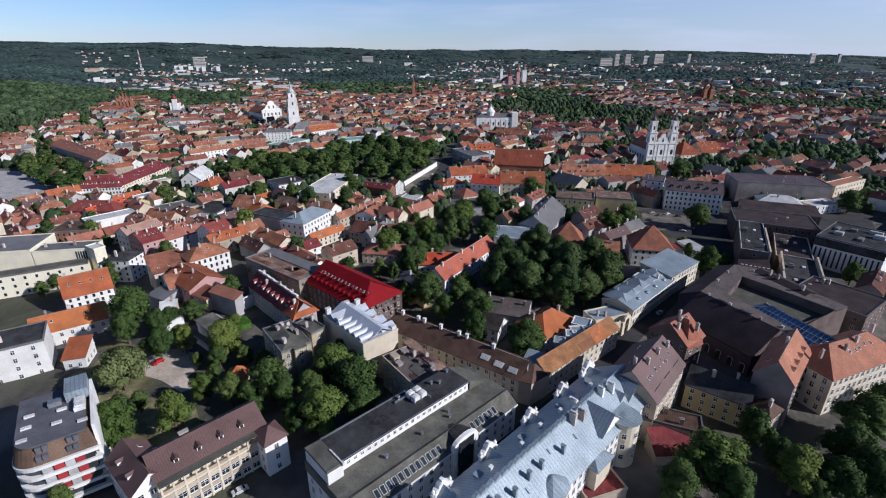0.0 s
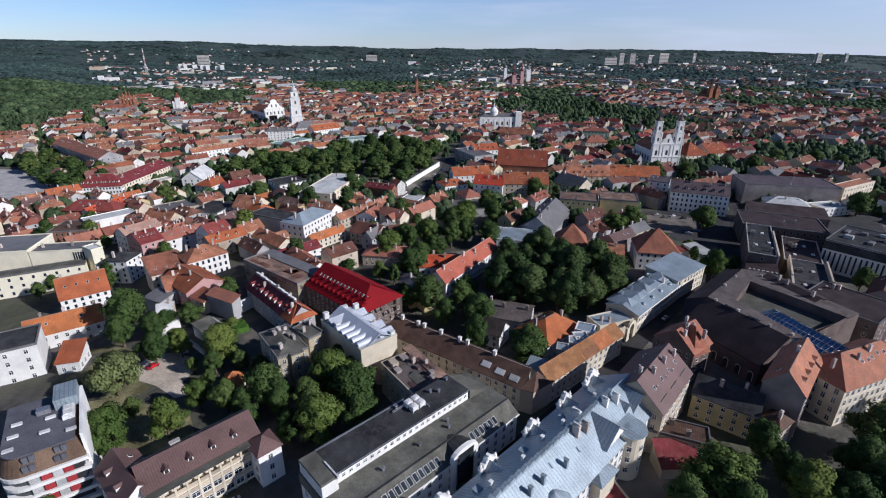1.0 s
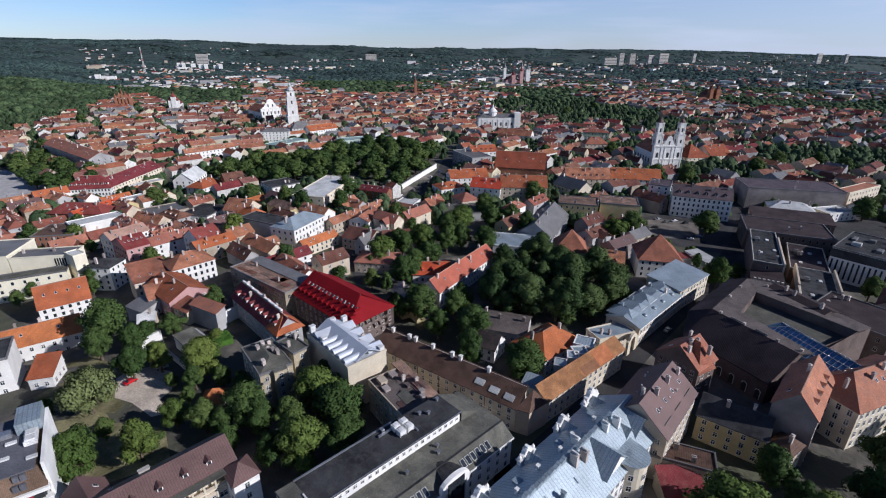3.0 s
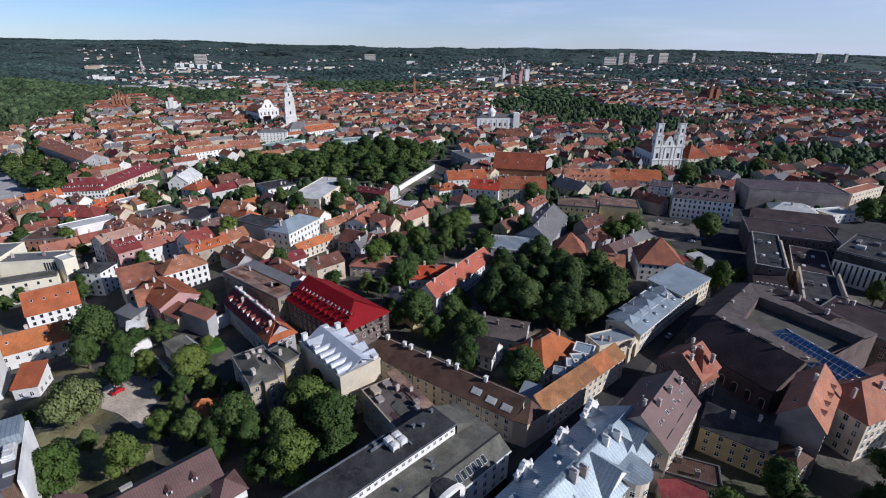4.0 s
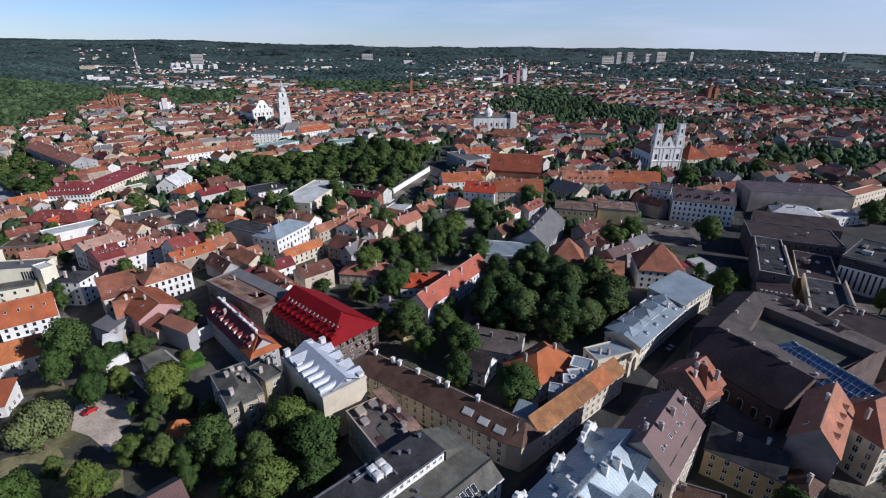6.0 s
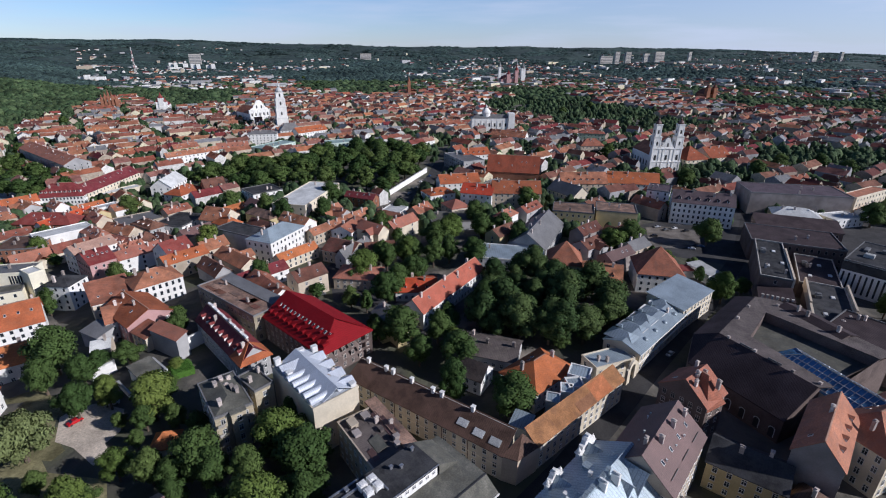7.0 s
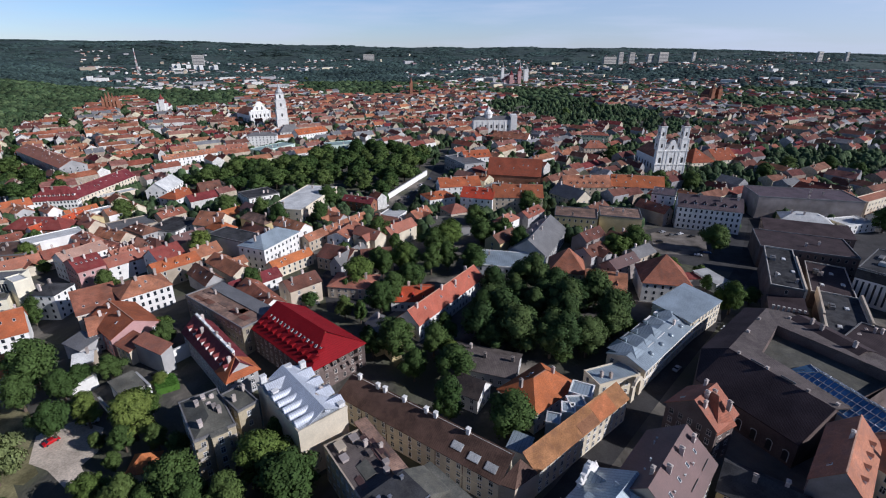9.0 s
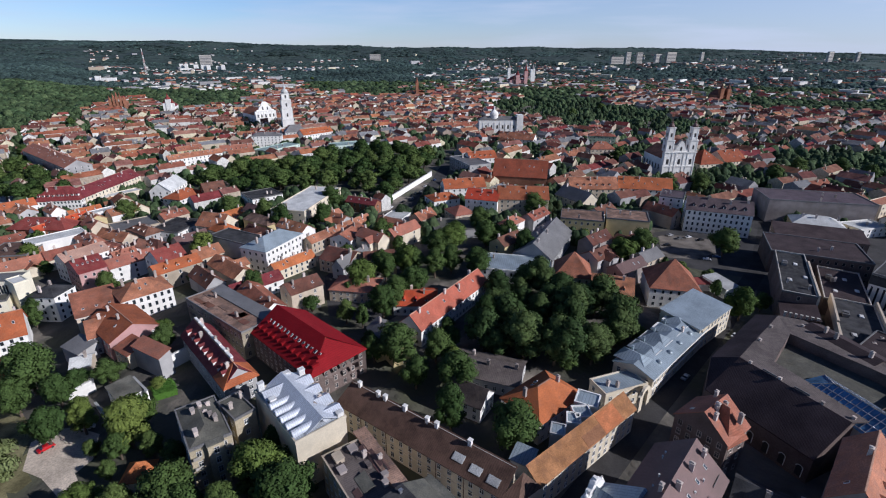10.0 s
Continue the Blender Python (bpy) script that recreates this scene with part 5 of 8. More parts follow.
# patches and raised strip on the rusty roof
g = browntin_house
part("raised_roof", roof_shape('s', 42.9 * 0.9, 16.1 * 0.34, 12.3, 0.9, 0.1), "metal_grey", g, "grey raised sheet metal strip", pose(0, 16.1 * 0.3, 0))
patch_rng = random.Random(3)
for i in range(9):
    w, d = patch_rng.uniform(1.5, 4.0), patch_rng.uniform(1.5, 3.5)
    part("roof_patch", box(-w, -d / 2, 0, w, d / 2, 0.12), patch_rng.choice(("tin_brown", "tile_dark", "tin_rust")), g, "", pose(patch_rng.uniform(-0.42, 0.42) * 42.9, patch_rng.uniform(-0.4, 0.05) * 16.1, 12.13))
g = brownlow_house
for i in range(9):
    w, d = patch_rng.uniform(1.2, 3.4), patch_rng.uniform(1.2, 3.0)
    part("roof_patch", roof_shape('s', 2 * w, d, 12.15, patch_rng.uniform(0.2, 0.9), 0.05, 0.12), patch_rng.choice(("tin_grey", "felt_grey", "tin_grey", "metal_brown")), g, "", pose(patch_rng.uniform(-0.36, 0.36) * 21.6, patch_rng.uniform(-0.36, 0.36) * 13.9, 0))

# the silver-roofed house: rows of half-round and gabled dormers either side of a seamed roof
g = silver_house
BARREL = []
for s in range(9):
    q = math.pi * s / 8
    BARREL += [(-3.4, 1.25 * math.cos(q), 1.5 * math.sin(q)), (3.2, 1.25 * math.cos(q), 1.2 * math.sin(q) + 0.4)]
barrel = shared("barrel_dormer", BARREL, [(2 * i, 2 * i + 1, 2 * i + 3, 2 * i + 2) for i in range(8)] + [tuple(range(0, 18, 2)), tuple(range(17, 0, -2))], [M["metal_silver"]])
for k in range(5):
    y = -10.6 + k * 3.4
    child("barrel_dormer", barrel, g, pose(-3.8, y, 17.3))
    child("window", WIN["small"], g, pose(-7.22, y, 17.5, 0, 0, -90))
part("upper_roof", gable(25.5, 9.5, 17.3, 2.6), "metal_silver", g, "silver standing seam upper roof", pose(1.0, 0.2, 0, 0, 0, 90))
for x, y, l, w, r, t in ((4.6, -9.6, 5.6, 4.0, 2.2, 0), (4.8, -4.0, 5.0, 4.4, 2.4, 0), (4.4, 2.0, 5.8, 3.6, 2.0, 0), (4.8, 7.4, 5.0, 4.2, 2.6, 0), (-3.6, 8.6, 6.0, 4.6, 2.6, 0), (0.4, 11.0, 5.0, 4.4, 2.4, 90)):
    part("gabled_dormer", gable(l, w, 17.9, r * 0.5), "metal_silver", g, "silver gabled dormer", pose(x, y, 0, 0, 0, t))
    part("dormer_wall", box(-l / 2 + 0.1, -w / 2 + 0.15, 17.2, l / 2 - 0.1, w / 2 - 0.15, 17.9), "frame", g, "", pose(x, y, 0, 0, 0, t))
for x, y, h in ((6.2, -12.2, 1.2), (2.4, 12.4, 2.4), (-5.8, 12.2, 2.6), (6.6, 11.5, 2.0), (-5.5, 4.6, 1.6)):
    part("roof_box", boxes((-0.9, -0.7, 0, 0.9, 0.7, h), (-1.0, -0.8, h, 1.0, 0.8, h + 0.15)), "frame", g, "white rooftop stair box", pose(x, y, 17.4))

# the dark block round the glazed courtyard: flat strips on top, long slopes to the street and to the yard
def courtyard_block():
    base = new("house")
    tagged(base, "dark five-storey block round a glazed court, brown sheet roofs", "house")
    FOOT.append((118, 178, -62, 64, 44))
    top, low, inner = 16.9, 8.5, 13.0
    a, b, c, f = (99.8, 179.7), (129.0, 208.0), (136.5, 204.5), (152.0, 168.0)
    d, e1, e2, s1, s2 = (114.5, 150.0), (93.5, 184.5), (125.0, 214.5), (87.5, 173.5), (103.0, 144.5)
    p, q, r, u, w = (109.8, 177.8), (125.5, 195.0), (137.5, 177.0), (145.0, 165.0), (120.8, 150.5)

    def sheet(name, pts, mat, label=""):
        n = len(pts)
        v = [Vector(x) for x in pts] + [Vector(x) - Vector((0, 0, 0.35)) for x in pts]
        fs = [tuple(range(n)), tuple(range(2 * n - 1, n - 1, -1))] + [(i, n + i, n + (i + 1) % n, (i + 1) % n) for i in range(n)]
        part(name, ([tuple(x) for x in v], fs), mat, base, label)

    def at(pt, z):
        return (pt[0], pt[1], z)

    sheet("flat_roof", [at(x, top) for x in (a, p, q, b)], "tin_grey", "flat brown sheet metal strip")
    sheet("flat_roof", [at(x, top) for x in (a, d, w, p)], "tin_grey")
    sheet("flat_roof", [at(x, top) for x in (b, q, r, u, f, c)], "tin_grey")
    # slopes in the darkened brown: their shade is in the colour
    sheet("street_slope", [at(e1, 13.4), at(a, top + 0.05), at(b, top + 0.05), at(e2, 13.4)], "shaded_brown", "roof slope to the street, darkened for shade")
    sheet("yard_slope", [at(s1, low), at(s2, low), at(d, top + 0.05), at(a, top + 0.05)], "shaded_brown", "long brown roof slope to the yard, darkened for shade")
    sheet("hipped_end", [at(s1, low), at(a, top + 0.05), at(e1, 13.4)], "shaded_brown")
    part("wall", ([at(x, -3) for x in (e1, s1, s2, d, f, c, e2)] + [at(e1, 13.1), at(s1, 8.2), at(s2, 8.2), at(d, 16.5), at(f, 16.5), at(c, 16.5), at(e2, 13.1)], [(i, (i + 1) % 7, 7 + (i + 1) % 7, 7 + i) for i in range(7)]), "shaded_wall", base, "brown walls darkened for shade")
    part("court_wall", ([at(x, inner - 2) for x in (p, q, r, u, w)] + [at(x, top - 0.05) for x in (p, q, r, u, w)], [(i, 5 + i, 5 + (i + 1) % 5, (i + 1) % 5) for i in range(5)]), "shaded_wall", base)
    part("court_floor", ([at(x, inner) for x in (p, w, u, r, q)], [(0, 1, 2, 3, 4)]), "felt_grey", base)
    run = Vector((s2[0] - s1[0], s2[1] - s1[1], 0))
    turn = math.degrees(math.atan2(run.y, run.x))
    for i in range(7):
        m = pose(s1[0], s1[1], 0, 0, 0, turn) @ pose((i + 0.5) * run.length / 7, -0.05, 1.0)
        child("arched_window", ARCH["mid"], base, m)
    for x, y in ((101.5, 176.5), (106.0, 168.3), (111.5, 157.4), (116.0, 151.5), (112, 190), (121, 199), (133, 200), (140, 188)):
        part("chimney", stepped([(0.4, 0.3, -0.5), (0.4, 0.3, 0.7), (0.5, 0.4, 0.72), (0.5, 0.4, 0.85)]), "chimney", base, "", pose(x, y, top, 0, 0, turn))
    for x, y in ((104.5, 171.0), (109.0, 162.5)):
        part("snow_rail", box(-2.2, -0.1, 0, 2.2, 0.1, 0.5), "metal_grey", base, "", pose(x, y, top + 0.1, 0, 0, turn))


courtyard_block()

# glazing bars of the courtyard roof
g = skyglass_house
gl, gw, gz, gr = 40.0, 14.4, 15.0, 3.6
for i in range(25):
    x = -gl / 2 + 0.3 + i * (gl - 0.6) / 24
    t = min(1.0, (gl / 2 - abs(x)) / (gw / 2) + 0.02)
    for s in (-1, 1):
        v0, v1 = Vector((x, s * gw / 2, gz + 0.24)), Vector((x, s * gw / 2 * (1 - t), gz + gr * t + 0.24))
        d = (v1 - v0).normalized()
        w, u = Vector((0.09, 0, 0)), Vector((0, -d.z, d.y)) * 0.14 * s
        q = [v0 - w, v0 + w, v1 + w, v1 - w]
        part("glazing_bar", ([tuple(p) for p in q] + [tuple(p - u) for p in q], [(0, 1, 2, 3), (7, 6, 5, 4), (0, 4, 5, 1), (1, 5, 6, 2), (2, 6, 7, 3), (3, 7, 4, 0)]), "steel", g)
for t in (0.02, 0.35, 0.68, 1.0):
    for s in (-1, 1):
        half, y, z = gl / 2 - t * gw / 2, s * gw / 2 * (1 - t), gz + gr * t + 0.22
        part("purlin", box(-half, y - 0.1, z, half, y + 0.1, z + (0.16 if t < 1 else 0.35)), "steel" if t < 1 else "frame", g)
for sx in (-1, 1):
    for s in (-1, 1):
        v0, v1 = Vector((sx * gl / 2, s * gw / 2, gz + 0.26)), Vector((sx * (gl - gw) / 2, 0, gz + gr + 0.26))
        w = Vector((0.12, 0.12 * s * sx, 0))
        q = [v0 - w, v0 + w, v1 + w, v1 - w]
        part("hip_bar", ([tuple(p) for p in q] + [(p.x, p.y, p.z + 0.2) for p in q], [(3, 2, 1, 0), (4, 5, 6, 7), (0, 1, 5, 4), (1, 2, 6, 5), (2, 3, 7, 6), (3, 0, 4, 7)]), "frame", g)

# cross hips and chimneys on the long blue roof by the street
g = whiteblue_house
for i, x in enumerate((-18.2, -9.6, -1.0, 8.4, 17.6)):
    w = (6.6, 5.4, 7.2, 5.6, 6.8)[i]
    part("cross_hip", hip(11.0 - 0.6 * i, w + 0.8, 9.9, (2.2, 1.6, 2.6, 1.5, 2.0)[i]), "metal_blue", g, "small hipped roof crossing the main one", pose(x, 2.4, 0, 0, 0, 90))
    part("cross_wall", box(x - w / 2 + 0.2, -2.6, 8.0, x + w / 2 - 0.2, 7.2, 10.4), "white", g)
    part("chimney", boxes((-0.3, -0.3, -1, 0.3, 0.3, 1.1), (-0.4, -0.4, 1.1, 0.4, 0.4, 1.25)), "metal_blue", g, "", pose(x + 4.1, 5.0, 10.6))
    part("eyebrow_dormer", lathe([(1.1, -0.6), (1.1, 0.35), (0.75, 0.8), (0.1, 1.0)], 10), "metal_blue", g, "", pose(x + 4.4, -4.6, 9.4))
part("cornice_band", boxes((-46.6 / 2 - 0.4, -14.3 / 2 - 0.5, 7.9, 46.6 / 2 + 0.4, -14.3 / 2, 8.3), (-46.6 / 2 - 0.2, -14.3 / 2 - 0.25, 4.2, 46.6 / 2 + 0.2, -14.3 / 2, 4.5)), "white", g)
part("attic", boxes((-2.2, -0.4, 0, 2.2, 0.3, 1.5), (-1.3, -0.4, 1.5, 1.3, 0.3, 2.3), (-2.5, -0.55, 1.4, 2.5, 0.4, 1.6)), "cream", g, "stepped cream attic over the cornice", pose(46.6 / 2 - 2.5, -14.3 / 2 + 0.1, 8.3))
pts = [(-4.0, -9), (-1.7, -9), (-1.7, 0.0)] + [(-1.7 * math.cos(q), 1.4 * math.sin(q)) for q in [math.pi * i / 6 for i in range(1, 6)]] + [(1.7, 0.0), (1.7, -9), (4.0, -9), (4.0, 0.6), (2.9, 0.8), (2.4, 2.0), (1.2, 2.7), (0, 3.0), (-1.2, 2.7), (-2.4, 2.0), (-2.9, 0.8), (-4.0, 0.6)]
n = len(pts)
v = [(x, -0.4, z) for x, z in pts] + [(x, 0.4, z) for x, z in pts]
part("gateway", (v, [tuple(range(n)), tuple(range(2 * n - 1, n - 1, -1))] + [(i, n + i, n + (i + 1) % n, (i + 1) % n) for i in range(n)]), "cream", g, "cream gateway with a scrolled top", pose(-46.6 / 2 - 5.2, -14.3 / 2, 5.6))

# coping and plant on the dark flat roofs by the main street
for g, L, W, z in ((dark1_house, 52.0, 12.7, 14.0), (dark2_house, 40.0, 17.0, 8.0), (dark3_house, 45.6, 14.7, 10.0)):
    part("coping", boxes((-L / 2, -W / 2, z + 0.02, L / 2, -W / 2 + 0.35, z + 0.75), (-L / 2, W / 2 - 0.35, z + 0.02, L / 2, W / 2, z + 0.75), (-L / 2, -W / 2 + 0.35, z + 0.02, -L / 2 + 0.35, W / 2 - 0.35, z + 0.75), (L / 2 - 0.35, -W / 2 + 0.35, z + 0.02, L / 2, W / 2 - 0.35, z + 0.75)), "stone", g, "pale stone coping")
    for x, y in ((-0.2, 0.1), (0.22, -0.2), (0.1, 0.3)):
        part("roof_light", boxes((-1.3, -0.8, 0, 1.3, 0.8, 0.5), (-1.1, -0.6, 0.5, 1.1, 0.6, 0.62)), "frame", g, "white roof light", pose(x * L, y * W, z))
    part("plant_box", boxes((-1.8, -1.1, 0, 1.8, 1.1, 1.5), (-1.9, -1.2, 1.5, 1.9, 1.2, 1.6), (-1.0, -0.8, 1.6, 1.0, 0.8, 2.1)), "metal_grey", g, "grey rooftop plant", pose(-0.15 * L, -0.28 * W, z))

# a row of pale piers along the low house end
for i in range(7):
    part("pier", boxes((-0.35, -0.35, -1.2, 0.35, 0.35, 1.2), (-0.5, -0.5, 1.2, 0.5, 0.5, 1.45)), "stone", low_end_house, "pale plastered pier", pose(7.2, -5.6 + 1.85 * i, 10.2))

# tall slits in the blank hall
for i in range(5):
    part("slit_window", box(-0.35, -0.1, 0, 0.35, 0.1, 4.2), "glass", slit_hall, "", pose(6.0 + i * 1.15, -6.02, 11.6))
# slit windows, dark attic band and roof plant of the white block
g = slit_house
part("attic_band", boxes((-15.2, -18.25, 12.2, 15.2, -17.9, 16.6), (-15.25, -18.2, 12.2, -14.9, 18.2, 16.6)), "felt_dark", g, "dark attic storey band")
for i in range(13):
    part("slit_window", box(-0.4, -0.1, 0, 0.4, 0.15, 9.6), "glass", g, "", pose(-13.6 + i * 2.25, -18.05, 1.6))
for x, y, w, d, h in ((-8, -6, 4, 3, 1.6), (2, -8, 2.5, 5, 1.2), (8, 2, 5, 3, 2.0), (-4, 6, 3, 3, 1.4), (-11, 4, 2, 6, 1.0), (5, 10, 6, 2, 1.5)):
    part("plant_box", stepped([(w / 2, d / 2, 0), (w / 2, d / 2, h), (w / 2 - 0.3, d / 2 - 0.3, h + 0.15)]), "felt_light" if w > 3.5 else "metal_grey", g, "", pose(x, y, 17.1))

for s in (-1, 1):
    part("firewall", boxes((-45.6 / 2, -0.4, 8, 45.6 * 0.1, 0.4, 12.4), (45.6 * 0.1, -0.4, 8, 45.6 * 0.36, 0.4, 11.6)), "beige", dark3_house, "stepped beige firewall", pose(0, s * (14.7 / 2 + 0.5), 0))
part("firewall", box(-52.0 * 0.3, -0.4, 8, 52.0 / 2, 0.4, 15.2), "beige", dark1_house, "beige firewall", pose(0, 12.7 / 2 + 0.5, 0))

# the hipped corner where the brown and the orange roofs meet, ridge coping, roof lights and white chimneys
g = brownlong_house
(ex, ey), (cx, cy), (ox, oy), (rx, ry) = (28.9, -3.8), (33.2, -2.9), (35.7, 5.2), (31.2, 3.5)
zr = 12.65
part("corner_roof", ([(ex, ey, 9.05), (cx, cy, 9.05), (rx, ry, zr), (ex, ey, 8.85), (cx, cy, 8.85)], [(0, 1, 2), (0, 3, 4, 1)]), "tin_brown", g)
part("corner_roof", ([(cx, cy, 9.05), (ox, oy, 9.05), (rx, ry, zr), (cx, cy, 8.85), (ox, oy, 8.85)], [(0, 1, 2), (0, 3, 4, 1)]), "tin_brown", g)
k = 0.96
fx, fy = rx + (cx - rx) * k, ry + (cy - ry) * k
hx, hy = rx + (ox - rx) * k, ry + (oy - ry) * k
part("corner_wall", prism([(ex, -7.0 / 2), (fx, fy), (hx, hy), (rx, ry)], -3, 8.9), "beige", g, "beige street corner wall")
part("ridge_coping", box(-57.8 / 2, 7.0 / 2 - 0.1, 12.4, 57.8 / 2, 7.0 / 2 + 0.12, 12.85), "stone", g, "white coping along the firewall")
for x in (-26.5, -18.5, -15.5, -7.5, 1.0, 4.5, 16.0):
    part("chimney", boxes((-0.5, -0.5, -1, 0.5, 0.5, 1.7), (-0.65, -0.65, 1.7, 0.65, 0.65, 1.9)), "white", g, "white plastered chimney", pose(x * 57.8 / 60, 7.0 / 2 - 0.2, 12.6))
tilt = math.degrees(math.atan2(3.6, 7.0))
for px, py in ((57.8 / 2 - 14.5, -0.6), (57.8 / 2 - 8.8, -1.2), (57.8 / 2 - 3.4, -1.4)):
    part("roof_light", boxes((-1.7, -1.1, -0.1, 1.7, 1.1, 0.28), (-1.5, -0.9, 0.28, -0.08, 0.9, 0.33), (0.08, -0.9, 0.28, 1.5, 0.9, 0.33)), "felt_light", g, "pale roof light", pose(px, py, 9 + (py + 7.0 / 2) * 3.6 / 7.0 + 0.15, tilt))
for x in (-19, -9, 0, 9, 18):
    part("gutter_pipe", box(-0.08, -0.1, -1, 0.08, 0.06, 8.9), "tin_brown", g, "", pose(x, -7.0 / 2 - 0.02, 0))
part("string_course", box(-57.8 / 2, -7.0 / 2 - 0.12, 4.6, 57.8 / 2, -7.0 / 2, 4.85), "cream", g)

# relaid tile fields on the long street roof
g = patched_house
def relaid(u0, u1, t0, t1, mat, label):
    y0, y1, z0, z1 = -2.6 + 4.75 * t0, -2.6 + 4.75 * t1, 8.72 + 3.31 * t0, 8.72 + 3.31 * t1
    q = [(u0, y0, z0), (u1, y0, z0), (u1, y1, z1), (u0, y1, z1)]
    part("relaid_tiles", ([(x, y, z + 0.22) for x, y, z in q] + [(x, y, z + 0.275) for x, y, z in q], [(3, 2, 1, 0), (4, 5, 6, 7), (0, 1, 5, 4), (1, 2, 6, 5), (2, 3, 7, 6), (3, 0, 4, 7)]), mat, g, label)
relaid(6.5, 15.5, 0.02, 0.98, "tile_relaid", "relaid field of orange tiles")
relaid(-2.0, 6.4, 0.02, 0.6, "tile_umber", "relaid field of brown tiles")

# pale strip and raised hutches at the back of the low rusty roof
g = brownlow_house
part("pale_roof", box(-21.6 / 2 - 3.0, 13.9 / 2 - 3.6, 12.1, 21.6 / 2 - 1.0, 13.9 / 2 + 0.2, 12.7), "tin_rust", g, "pale flat roof strip at the back")
for x, y, w, d, h in ((-7.5, -3.8, 3.0, 2.2, 1.2), (-3.5, -4.6, 2.2, 1.8, 0.8), (-8.2, 0.6, 2.4, 2.0, 1.0), (4.6, 3.2, 1.2, 1.4, 1.7), (6.6, 2.2, 1.2, 1.2, 1.5), (-1.0, 1.6, 1.6, 1.0, 0.9)):
    part("roof_hutch", boxes((-w / 2, -d / 2, 0, w / 2, d / 2, h), (-w / 2 - 0.15, -d / 2 - 0.15, h, w / 2 + 0.15, d / 2 + 0.15, h + 0.12)), patch_rng.choice(("tin_grey", "beige", "taupe")), g, "", pose(x, y, 12.1))

# stair bay, hipped cap and chimneys of the grey-roofed tenement
g = greyflat_house
part("stair_bay", box(-1.2, -11.0, -3, 2.9, -9.4, 14.2), "ochre", g, "projecting ochre stair bay")
part("bay_coping", box(-1.4, -11.2, 14.2, 3.1, -9.3, 14.6), "felt_grey", g)
part("low_hip", hip(18.4, 10.2, 14.1, 1.9), "felt_grey", g, "", pose(0, 0, 0, 0, 0, 90))
for x, y in ((-1.5, 3.5), (2.2, -1.0), (3.0, -2.6), (-2.6, -5.6), (0.6, 5.0)):
    part("chimney", boxes((-0.5, -0.9, -1, 0.5, 0.9, 1.3), (-0.6, -1.0, 1.3, 0.6, 1.0, 1.45)), "chimney", g, "", pose(x, y, 15.4))
for t in range(4):
    child("window", WIN["tall"], g, pose(0.9, -11.02, 1.4 + t * 3.3))
    for x in (-4.0, 4.2):
        part("balcony", boxes((-0.9, -1.0, 0, 0.9, 0, 0.15), (-0.9, -1.0, 0.15, 0.9, -0.9, 1.0)), "stone", g, "", pose(x, -9.5, 1.0 + t * 3.3)) if t else None

# loggias of the long brown-roofed building
g = brownL_house
hl, hb = 28.2 / 2, 12.0 / 2
part("loggia_floor", boxes((-hl, -hb - 2.2, 8.2, hl, -hb, 8.5), (-hl, -hb - 2.2, 11.0, hl - 3, -hb, 11.3)), "cream", g, "cream loggia slabs")
part("loggia_roof", box(-hl, -hb - 2.5, 11.3, hl - 3, -hb, 11.5), "felt_grey", g)
n = 9
for i in range(n + 1):
    part("pillar", box(-0.25, -0.25, -3, 0.25, 0.25, 11.0), "cream", g, "", pose(-hl + 0.4 + i * (2 * hl - 3.8) / n, -hb - 1.9, 0))
for i in range(n):
    x = -hl + 0.4 + (i + 0.5) * (2 * hl - 3.8) / n
    child("window", WIN["wide"], g, pose(x, -hb - 0.02, 9.0))
    part("parapet", box(-1.2, -0.1, 0, 1.2, 0.1, 0.9), "beige", g, "", pose(x, -hb - 1.9, 8.5))
    for j in range(2):
        part("panel", box(-1.2, -0.12, 0, 1.2, 0.1, 1.1), "beige", g, "", pose(x, -hb - 1.95, 6.6 - j * 3.6))
        child("window", WIN["wide"], g, pose(x, -hb - 1.9, 4.6 - j * 3.6))
part("gallery_wall", box(-hl, -hb - 1.8, -3, hl - 3, -hb, 8.2), "cream", g)
part("roof_vent", boxes((-1.2, -0.5, 0, 1.2, 0.5, 0.7), (-1.3, -0.6, 0.7, 1.3, 0.6, 0.8)), "stone", g, "", pose(-4, 3.2, 14.4))


